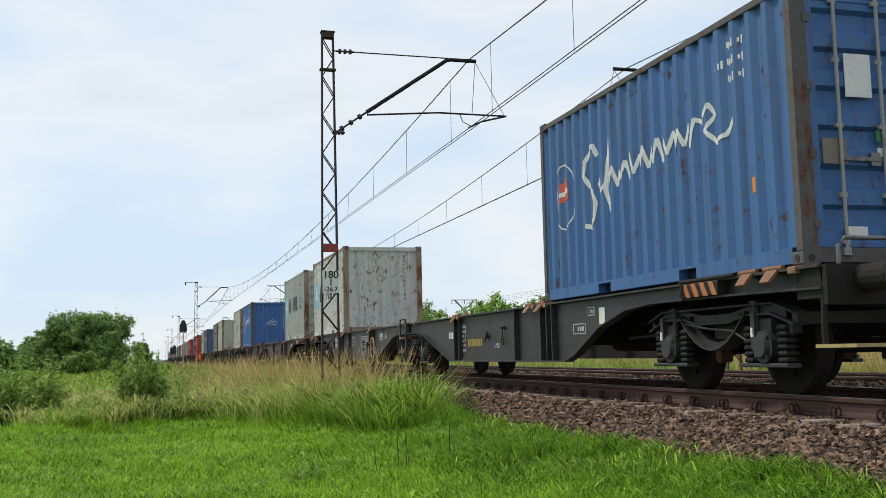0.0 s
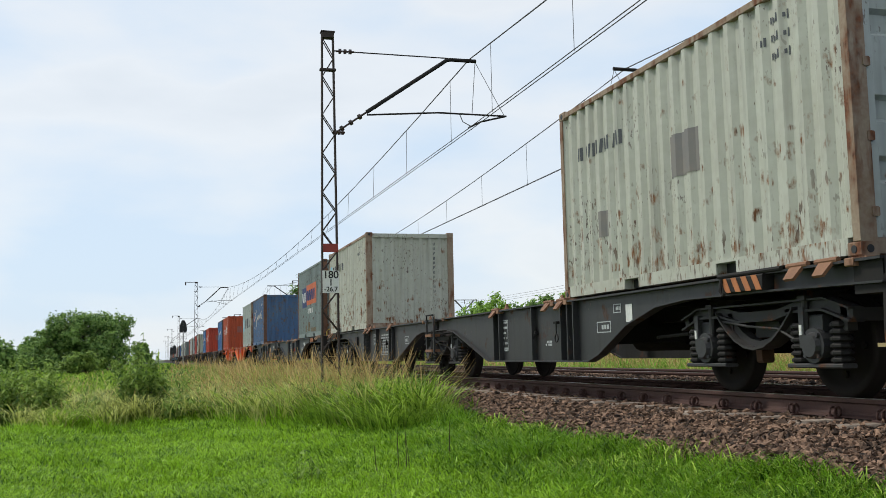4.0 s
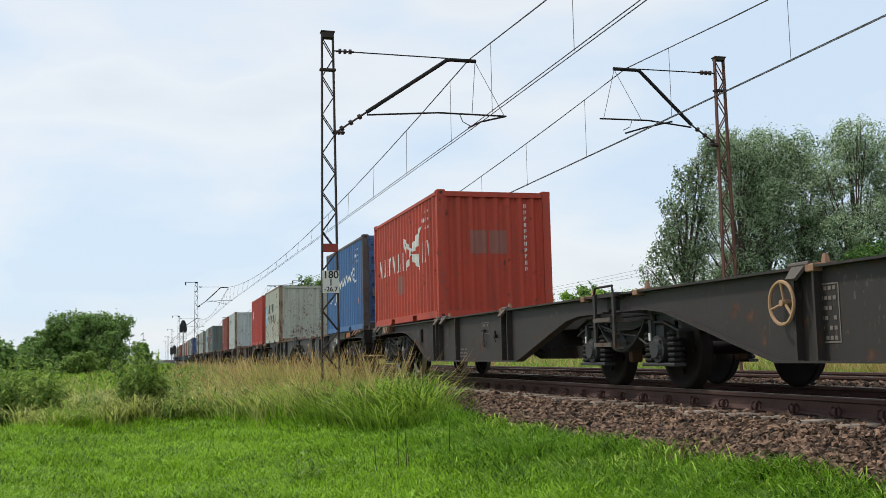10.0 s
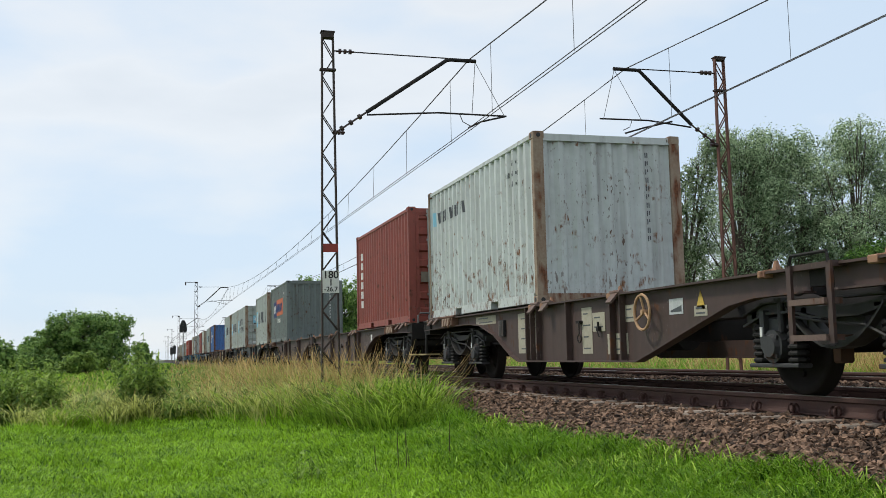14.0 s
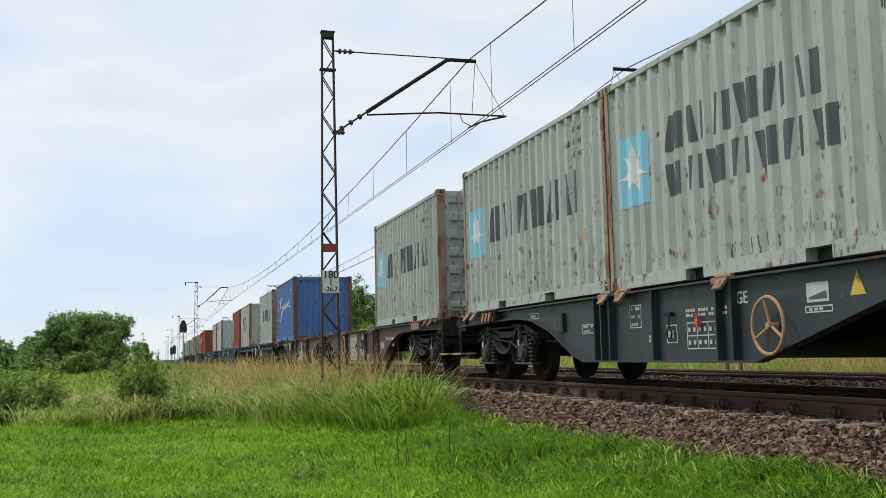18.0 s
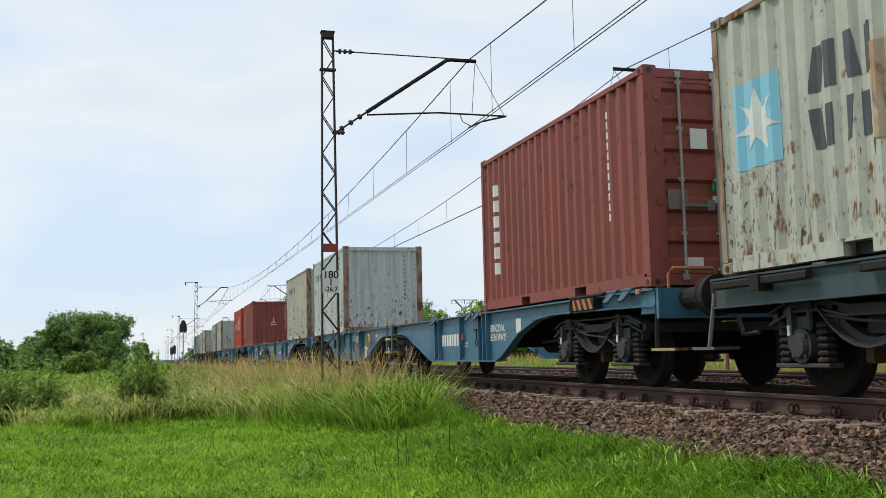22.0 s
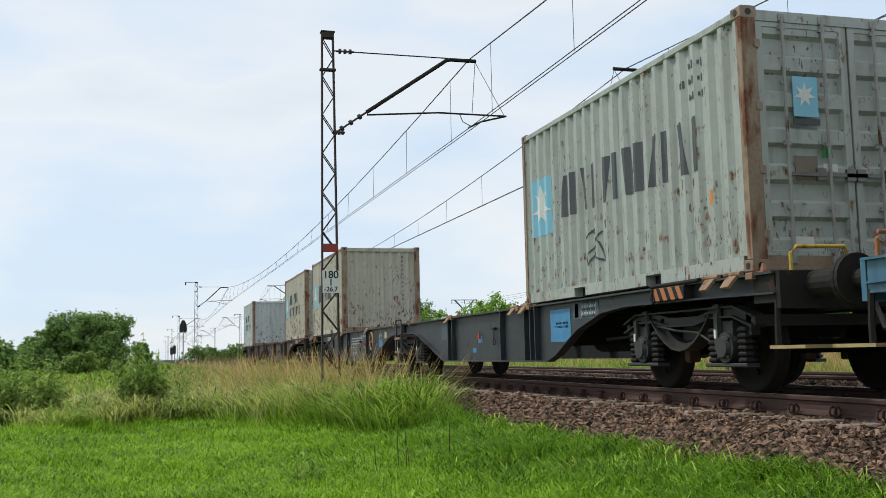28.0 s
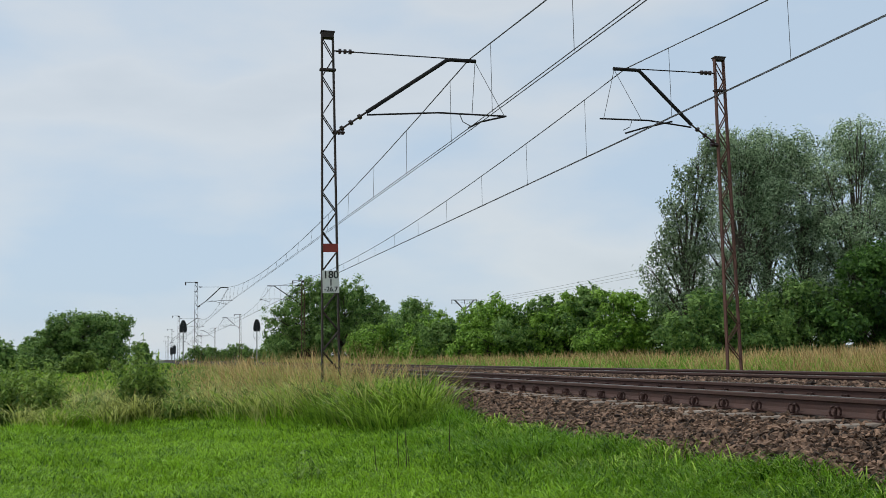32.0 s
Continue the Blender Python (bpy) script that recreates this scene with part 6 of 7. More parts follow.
def contact_x(y, y0, c, amp, name):
    """The contact wire of the near track is pulled further aside at every other mast."""
    return stagger(y, y0, c - 0.15, 0.25) if name == "near" and y > y0 - 1 else stagger(y, y0, c, amp)


def carrier_x(y, y0, c, amp, name):
    return stagger(y, y0, c - 0.05, 0.15) if name == "near" and y > y0 - 1 else stagger(y, y0, c, amp)


for c, y0, name in ((TRACK_A, A_MAST_Y, "near"), (TRACK_B, B_MAST_Y, "far")):
    amp = 0.10 if name == "near" else 0.16
    line = thing("overhead_line", "thin dark contact and carrier wires over the " + name + " track", "overhead wire", "overhead lines")
    high = 7.02 if name == "near" else 7.16
    ys = np.arange(y0 - SPAN, y0 + 8 * SPAN, SPAN / 17)
    part("carrier_wire", Build().path([(carrier_x(y, y0, c, amp, name), y, wire_z(y, y0, high, 5.88)) for y in ys], 0.014, 5), WIRE, line)
    for d in (-0.022, 0.022):
        part("contact_wire", Build().path([(contact_x(y, y0, c, amp, name) + d * (2 if name == "near" else 1), y, 5.45 + (0.03 if name == "far" else 0)) for y in ys[::17] if True] , 0.0095, 5), WIRE, line)
    for y in ys:
        if y < y0 + 3.2 * SPAN:
            yy = y + (1.5 if name == "near" else 2.4) if y >= y0 - 0.1 else y + (2.8 if name == "near" else 2.2)
            part("dropper", Build().tube((contact_x(yy, y0, c, amp, name), yy, 5.45), (carrier_x(yy, y0, c, amp, name), yy, wire_z(yy, y0, high, 5.88)), 0.006, 4), WIRE, line)


def signal(x, y, label):
    """A colour-light signal: mast, ladder and a black hooded head on a background board."""
    sg = thing("railway_signal", label, "railway signal", "signals", pose(x, y, 0))
    part("mast_tube", Build().tube((0, 0, -0.6), (0, 0, 4.3), 0.075, 10), surface("signal_post", (0.3, 0.3, 0.3), (0.4, 0.38, 0.36), rough=0.7), sg)
    out = [(-0.42, 4.1), (0.42, 4.1), (0.50, 4.5), (0.42, 5.2), (0.18, 5.75), (-0.18, 5.75), (-0.42, 5.2), (-0.50, 4.5)]
    head = part("head", Build().prism_y(out, -0.06, 0.06), BLACK, sg, "black hooded signal head")
    for k in range(4):
        part("lamp_hood", Build().tube((0, -0.06, 4.45 + 0.33 * k), (0, -0.30, 4.47 + 0.33 * k), 0.13, 12), BLACK, head)
    part("basket", Build().path([(-0.4, 0, 4.1), (-0.45, 0, 3.3), (0.45, 0, 3.3), (0.4, 0, 4.1)], 0.025).path([(-0.45, 0, 3.3), (0, 0, 2.6), (0.45, 0, 3.3)], 0.02), STEEL_GREY, sg)


signal(3.55, 141, "black hooded railway signal beside the near track")
signal(13.4, 141, "black hooded railway signal beside the far track")
for k, (x, y) in enumerate(((3.4, 236), (3.5, 205))):
    copy_post = thing("marker_post", "small dark equipment post beside the track", "post", "", pose(x, y, 0))
    part("post_tube", Build().tube((0, 0, -0.6), (0, 0, 3.4), 0.06, 8), STEEL_GREY, copy_post)
    part("post_box", Build().box(-0.3, 0.3, -0.2, 0.2, 1.6, 3.2, 0.05), BLACK, copy_post)

pylon = thing("power_pylon", "distant grey power pylon head above the hedge", "power pylon", "", pose(58.9, 191, 0))
part("pylon_mast", Build().tube((-0.12, 0, -0.6), (-0.1, 0, 9.0), 0.14, 6).tube((0.12, 0, -0.6), (0.1, 0, 9.0), 0.14, 6), STEEL_GREY, pylon)
part("cross_arm", Build().path([(-2.7, 0, 11.0), (2.7, 0, 11.0)], 0.09).path([(-2.0, 0, 11.0), (0, 0, 8.9), (2.0, 0, 11.0)], 0.16), STEEL_GREY, pylon)
for x in (-2.6, 0, 2.6):
    part("insulator", Build().tube((x, 0, 11.0), (x, 0, 10.2), 0.07, 6), CERAMIC, pylon)
for k, (x, z) in enumerate(((-2.6, 10.2), (0.0, 10.2), (2.6, 10.2))):
    pts = [(x + t * 19, -t * 71, z + 4.5 * t - 2.5 * t * (1.3 - t)) for t in np.linspace(0, 1.3, 12)]
    part("power_wire", Build().path(pts, 0.018, 4), WIRE, pylon)


# ---- vegetation ----
LAWN = leaf_material("meadow_grass", (0.046, 0.130, 0.006), (0.40, 0.64, 0.046), 0.38, rough=0.45, patch=0.55)
BANK = leaf_material("bank_grass", (0.026, 0.088, 0.004), (0.25, 0.46, 0.030), 0.34, rough=0.46, patch=2.4)
TALL_GREEN = leaf_material("tall_grass_green", (0.030, 0.095, 0.006), (0.36, 0.54, 0.060), 0.44)
TALL_TAN = leaf_material("tall_grass_straw", (0.30, 0.175, 0.065), (0.74, 0.53, 0.24), 0.30, 0.7)
CLUMP = leaf_material("bank_clump_blade", (0.022, 0.075, 0.005), (0.46, 0.64, 0.085), 0.34)
ARCH = leaf_material("hanging_grass_blade", (0.038, 0.085, 0.010), (0.64, 0.66, 0.20), 0.34)
VERGE = leaf_material("verge_grass", (0.075, 0.19, 0.012), (0.36, 0.58, 0.085), 0.42)
LEAF_BUSH = leaf_material("bush_leaf", (0.060, 0.135, 0.036), (0.29, 0.43, 0.115), 0.42)
# darker copy of the bush leaf: shade put into the colour
LEAF_SHADE = leaf_material("shaded_bush_leaf", (0.026, 0.070, 0.018), (0.145, 0.27, 0.055), 0.40)
LEAF_WILLOW = leaf_material("willow_leaf", (0.050, 0.110, 0.042), (0.57, 0.69, 0.43), 0.45, patch=0.9)
LEAF_BIRCH = leaf_material("birch_leaf", (0.035, 0.070, 0.026), (0.36, 0.45, 0.25), 0.36, patch=1.4)
LEAF_ELDER = leaf_material("elder_leaf", (0.075, 0.165, 0.022), (0.35, 0.54, 0.085), 0.42)
LEAF_NETTLE = leaf_material("weed_leaf", (0.036, 0.095, 0.015), (0.35, 0.48, 0.105), 0.42)


def wedge(n, y0, y1, x0=-1e9, x1=1e9, power=1.0, margin=0.8):
    """Random places on the ground within the field of view, denser near the camera."""
    u = rng.random(n)
    if power == 1.0:
        y = y0 * (y1 / y0) ** u
    else:
        y = (y0 ** (1 - power) + u * (y1 ** (1 - power) - y0 ** (1 - power))) ** (1 / (1 - power))
    lo = np.maximum(x0, -0.15 * y - margin)
    hi = np.minimum(x1, 0.86 * y + margin)
    x = lo + rng.random(n) * (hi - lo)
    ok = hi > lo
    return x[ok], y[ok]


def patchy(x, y, s=1.0):
    """Smooth value between 0 and 1, in patches about 1 / s metres across."""
    v = np.sin(1.9 * s * x + 1.3 * np.sin(0.8 * s * y)) + np.sin(1.5 * s * y + 1.7 * np.sin(1.1 * s * x + 2.0)) + 0.7 * np.sin(3.7 * s * (x + 0.6 * y)) + 0.6 * np.sin(4.3 * s * (y - 0.5 * x) + 1.0)
    return np.clip(0.5 + v / 5.2, 0, 1)


def blades(name, x, y, height, width, lean, material, sink=0.02, heads=False):
    """Bent blades of three triangles each, in one mesh."""
    n = len(x)
    z = ground_height(x, y) - sink
    az, face = rng.random(n) * 2 * np.pi, rng.random(n) * 2 * np.pi
    bend = lean * (0.35 + rng.random(n))
    dx, dy = np.cos(az) * bend * height, np.sin(az) * bend * height
    wx, wy = np.cos(face) * width / 2, np.sin(face) * width / 2
    base = np.stack([x, y, z], -1)
    side = np.stack([wx, wy, np.zeros(n)], -1)
    mid = base + np.stack([dx * 0.32, dy * 0.32, height * 0.58], -1)
    tip = base + np.stack([dx, dy, height * (1 - 0.28 * bend)], -1)
    if heads:
        co = np.stack([base - side * 0.16, base + side * 0.16, tip - np.stack([dx, dy, height], -1) * 0.16 - side, tip - np.stack([dx, dy, height], -1) * 0.16 + side, tip], 1)
    else:
        co = np.stack([base - side, base + side, mid - side * 0.8, mid + side * 0.8, tip], 1)
    k = np.arange(n)[:, None] * 5
    tri = np.stack([k + [0, 1, 3], k + [0, 3, 2], k + [2, 3, 4]], 1).reshape(-1, 3)
    return new(name, sheet(name, co.reshape(-1, 3), tri, material))


def front_of_tall(x):
    """Where along the line the uncut grass begins."""
    return np.interp(x, [-9, -6, -3, 0, 1.5, 2.5, 3.3, 4.0, 4.6], [30, 27, 24.5, 23.5, 22.2, 20.0, 17.0, 15.4, 15.0]) + 0.5 * np.sin(x * 3.1) + 0.7 * np.sin(x * 1.3 + 0.6) + 0.35 * np.sin(x * 7.3)


# the mown meadow and the bank's foot
x, y = wedge(225000, 4.6, 33.0, x1=4.75, power=1.0)
keep = (y < front_of_tall(x) + 1.2) & ((x < np.interp(y, [6, 9, 13, 16], [4.46, 4.44, 4.36, 4.22]) + 0.12 * np.sin(y * 2.3) + 0.09 * np.sin(y * 6.1)) | (rng.random(len(x)) < 0.02))
x, y = x[keep], y[keep]
tuft = patchy(x, y, 1.3)
h = (0.045 + 0.12 * tuft ** 1.5 + 0.11 * rng.random(len(x)) ** 2) * np.interp(x, [2.5, 4.2], [1.0, 1.35])
h = h * (1 + 2.4 * np.clip(1 - (front_of_tall(x) - y) / 2.2, 0, 1) * np.clip(0.15 + patchy(x + 2, y, 1.1), 0, 1))
wide = 0.0045 + 0.00064 * y + 0.0052 * rng.random(len(x))
on_bank = x > 3.15 + 0.5 * (patchy(x, y, 0.8) - 0.5) + 0.7 * (rng.random(len(x)) - 0.5)
for name, pick, mat_, label in (("meadow_grass", ~on_bank, LAWN, "short bright green meadow grass"), ("bank_grass", on_bank, BANK, "thick dark green grass at the foot of the bank")):
    tagged(blades(name, x[pick], y[pick], h[pick], wide[pick], 1.1, mat_), label, "grass", kind="stuff")

# the same meadow beside and behind the camera
x, y = -14 + 18.3 * rng.random(52000), -14 + 40 * rng.random(52000)
keep = (y < 4.7) | (x < -0.15 * y - 0.8) | ((x > 0.86 * y + 0.8) & (x < 4.3))
x, y = x[keep & (y < front_of_tall(x))], y[keep & (y < front_of_tall(x))]
tagged(blades("meadow_grass", x, y, 0.08 + 0.14 * rng.random(len(x)), 0.022 + 0.03 * rng.random(len(x)), 1.0, LAWN), "short bright green meadow grass", "grass", kind="stuff")

def tussocks(name, cx, cy, per, height, width, material):
    """Clumps of long arching blades that spring from one foot and hang outwards."""
    n = len(cx) * per
    k = np.repeat(np.arange(len(cx)), per)
    az = rng.random(n) * 2 * np.pi
    h = height[k] * (0.55 + 0.55 * rng.random(n))
    reach = h * (0.30 + 1.15 * rng.random(n))
    foot = 0.55 * height[k] * rng.random(n)
    x0, y0 = cx[k] + foot * np.cos(az), cy[k] + foot * np.sin(az)
    az = az + rng.normal(size=n) * 1.1
    z0 = ground_height(x0, y0) - 0.03
    w = width[k] * (0.7 + 0.6 * rng.random(n))
    face = az + np.pi / 2 + rng.normal(size=n) * 0.5
    rows = []
    for q, taper in ((0.0, 0.8), (0.36, 1.0), (0.70, 0.75), (1.0, 0.0)):
        d = reach * q ** 1.5
        zz = h * (1.62 * q - 0.92 * q ** 2.3)
        c = np.stack([x0 + d * np.cos(az), y0 + d * np.sin(az), z0 + zz], -1)
        e = np.stack([np.cos(face), np.sin(face), np.zeros(n)], -1) * (w * taper / 2)[:, None]
        rows += [c - e, c + e] if taper else [c]
    co = np.stack(rows, 1)
    i = np.arange(n)[:, None] * 7
    tri = np.stack([i + [0, 1, 3], i + [0, 3, 2], i + [2, 3, 5], i + [2, 5, 4], i + [4, 5, 6]], 1).reshape(-1, 3)
    return new(name, sheet(name, co.reshape(-1, 3), tri, material))


# curled tufts that stand out of the mown meadow
x, y = wedge(4600, 4.7, 24.0, x1=4.45, power=1.0)
keep = (y < front_of_tall(x)) & (patchy(x, y + 7, 1.1) > 0.3)
x, y = x[keep], y[keep]
tall = (0.10 + 0.10 * rng.random(len(x))) * np.interp(x, [2.5, 4.2], [1.0, 1.25])
for pick, mat_, label in ((x < 3.3, LAWN, "curled tufts of bright meadow grass"), (x >= 3.3, CLUMP, "curled tufts of grass beside the ballast")):
    tagged(tussocks("grass_tuft", x[pick], y[pick], 8, tall[pick], 0.006 + 0.00075 * y[pick], mat_), label, "grass", kind="stuff")

# uncut grass between the meadow and the track
x, y = wedge(78000, 14.5, 120.0, x0=-14, x1=4.32, power=1.25, margin=1.5)
keep = (y > front_of_tall(x)) & (rng.random(len(x)) < np.interp(y, [15, 40, 120], [1, 1, 0.8]))
x, y = x[keep], y[keep]
grow = np.interp(x, [-6, -1, 1, 2.5, 4.6], [0.50, 0.50, 0.56, 0.60, 0.58]) * np.interp(y - front_of_tall(x), [0, 2.0], [0.55, 1.0])
h = grow * (0.40 + 0.60 * patchy(x, y, 0.9) + 0.35 * rng.random(len(x)))
tagged(blades("tall_grass", x, y, h, 0.006 + 0.0007 * y, 0.95, TALL_GREEN), "uncut yellow-green grass along the railway bank", "grass", kind="stuff")

# clumps of long blades that hang over
x, y = wedge(2000, 14.4, 60.0, x0=-9, x1=4.15, power=1.5, margin=1.2)
keep = (y > front_of_tall(x) - 0.9 * rng.random(len(x))) & (patchy(x, y + 3, 0.8) > 0.22)
x, y = x[keep], y[keep]
tall = np.interp(x, [-6, 0, 2.5, 4.6], [0.66, 0.74, 0.84, 0.70]) * (0.65 + 0.6 * rng.random(len(x)))
lush = x > 3.2 + 2.2 * (rng.random(len(x)) - 0.5) - 0.9 * (y < front_of_tall(x) + 1.0)
for pick, mat_, label in ((~lush, ARCH, "clumps of long pale green grass blades hanging over"), (lush, CLUMP, "clumps of long fresh green grass blades on the bank")):
    tagged(tussocks("hanging_grass", x[pick], y[pick], 48, tall[pick], 0.007 + 0.00075 * y[pick], mat_), label, "grass", kind="stuff")

# ripe stems
x, y = wedge(48000, 15.0, 130.0, x0=-14, x1=4.40, power=1.25, margin=1.5)
keep = (y > front_of_tall(x) + 0.3) & (rng.random(len(x)) < np.interp(x, [-6, 0.2, 1.2, 2.6, 4.6], [0.10, 0.13, 0.36, 0.70, 0.95]) * np.interp(y, [32, 60], [1, 0.35])) & (patchy(x + 5, y, 0.6) > np.interp(x, [0, 2], [0.45, 0.18]))
x, y = x[keep], y[keep]
h = np.interp(x, [-6, 0, 1.4, 3.4, 4.6], [1.0, 1.08, 1.30, 1.58, 1.30]) * (0.45 + 0.62 * rng.random(len(x)))
ripe = rng.random(len(x)) < np.interp(x, [0, 2.5, 4.6], [0.75, 0.56, 0.58])
tagged(blades("straw_grass", x[ripe], y[ripe], h[ripe], 0.0032 + 0.00030 * y[ripe], 0.62, TALL_TAN, heads=True), "ripe straw-coloured grass stems with seed heads", "grass", kind="stuff")
tagged(blades("flowering_grass", x[~ripe], y[~ripe], 0.85 * h[~ripe], 0.0045 + 0.00045 * y[~ripe], 0.8, ARCH), "tall yellow-green grass stems among the straw", "grass", kind="stuff")

# lush grass where the bank meets the uncut strip
x, y = 2.7 + 1.50 * rng.random(14000), 14.2 + 5.2 * rng.random(14000)
keep = y > front_of_tall(x) - 1.3 - 0.6 * patchy(x, y, 1.5)
x, y = x[keep], y[keep]
tagged(blades("bank_grass", x, y, 0.24 + 0.40 * patchy(x, y, 1.6) * rng.random(len(x)) + 0.15 * rng.random(len(x)), 0.012 + 0.008 * rng.random(len(x)), 0.9, TALL_GREEN), "tall lush green grass on the bank", "grass", kind="stuff")

# the verge beyond the far track
x, y = wedge(60000, 12.0, 150.0, x0=12.9, x1=30, power=1.1)
h = np.interp(x, [12.9, 13.6, 15.5, 30], [0.28, 0.55, 0.95, 1.0]) * (0.5 + 0.25 * patchy(x, y, 0.7) + 0.35 * rng.random(len(x)))
tagged(blades("verge_grass", x, y, h, 0.010 + 0.0008 * y, 0.55, VERGE), "uncut green grass on the far verge", "grass", kind="stuff")
x, y = wedge(30000, 14.0, 150.0, x0=13.9, x1=30, power=1.1)
keep = patchy(x, y * 0.5, 0.5) > 0.25
x, y = x[keep], y[keep]
h = np.interp(x, [13.9, 15.0, 16, 30], [0.75, 0.95, 1.12, 1.25]) * (0.45 + 0.68 * rng.random(len(x)))
tagged(blades("verge_straw", x, y, h, 0.006 + 0.00042 * y, 0.62, TALL_TAN, heads=True), "ripe straw-coloured grass on the far verge", "grass", kind="stuff")

# open meadow far out to the side
x, y = wedge(20000, 33.0, 260.0, x0=-45, x1=3.0, power=1.6, margin=3)
tagged(blades("far_meadow", x, y, 0.55 + 0.3 * rng.random(len(x)), 0.07 + 0.0018 * y, 0.6, TALL_GREEN), "rough green meadow far off", "grass", kind="stuff")


def weed_clump(cx, cy, n, tall, spread, label, leaf=0.11, stalk=None):
    """Nettle-like weeds: upright stems with pairs of drooping leaves."""
    plant = thing("weed_clump", label, "weeds", "weed clumps")
    stems = Build()
    co, tri = [], []
    for i in range(n):
        a, r = random.random() * 6.283, spread * math.sqrt(random.random())
        x0, y0 = cx + r * math.cos(a), cy + r * math.sin(a)
        z0 = float(ground_height(x0, y0))
        h = tall * (0.62 + 0.42 * random.random()) * (1 - 0.25 * r / spread)
        lx, ly = random.uniform(-0.10, 0.10), random.uniform(-0.10, 0.10)
        stems.tube((x0, y0, z0 - 0.03), (x0 + lx * h, y0 + ly * h, z0 + h), 0.006, 4, 0.003)
        for _ in range(int(h / 0.036)):
            f_ = 0.15 + 0.85 * random.random()
            p = Vector((x0 + lx * h * f_, y0 + ly * h * f_, z0 + h * f_))
            t = random.random() * 6.283
            ln = leaf * (1.35 - 0.6 * f_) * random.uniform(0.7, 1.3) * 1.45
            d = Vector((math.cos(t), math.sin(t), random.uniform(-0.9, 0.5)))
            s = Vector((-math.sin(t), math.cos(t), random.uniform(-0.5, 0.5))) * ln * 0.2
            b = len(co)
            co += [p, p + d * ln * 0.4 + s, p + d * ln - Vector((0, 0, 0.2 * ln)), p + d * ln * 0.4 - s]
            tri += [(b, b + 1, b + 2), (b, b + 2, b + 3)]
    tagged(part("stem", stems, stalk or LEAF_NETTLE, plant), kind="stuff")
    part("foliage", sheet("foliage", np.array([tuple(c) for c in co]), np.array(tri), LEAF_NETTLE), None, plant)
    return plant


weed_clump(-2.9, 25.3, 70, 1.85, 0.95, "dark green nettles standing over the meadow grass")
weed_clump(-3.9, 26.5, 36, 1.5, 0.8, "dark green nettles standing over the meadow grass")
weed_clump(-0.35, 24.6, 46, 2.1, 0.55, "tall nettles at the edge of the uncut grass")
weed_clump(0.55, 26.0, 24, 1.25, 0.6, "low nettles among the uncut grass")
weed_clump(1.15, 36.0, 26, 1.55, 0.9, "tall weeds among the straw-coloured grass")
weed_clump(-4.4, 24.6, 44, 1.25, 0.7, "dark green nettles at the edge of the meadow")
weed_clump(-1.6, 24.0, 26, 0.8, 0.7, "low nettles at the edge of the meadow")
weed_clump(0.6, 23.2, 30, 0.75, 0.6, "low nettles at the edge of the meadow")
weed_clump(2.0, 20.9, 70, 0.62, 0.7, "dark tuft of weeds at the foot of the bank", 0.06)
STALK = surface("dry_stalk", (0.075, 0.075, 0.028), (0.040, 0.036, 0.018), rough=0.9, scale=20)
weed_clump(2.45, 10.6, 4, 0.66, 0.22, "thin dry weed stalks in the meadow", 0.022, STALK)
weed_clump(2.95, 10.4, 3, 0.56, 0.12, "thin dry weed stalks in the meadow", 0.022, STALK)
weed_clump(1.55, 10.9, 9, 0.42, 0.16, "low green weeds in the meadow", 0.06)


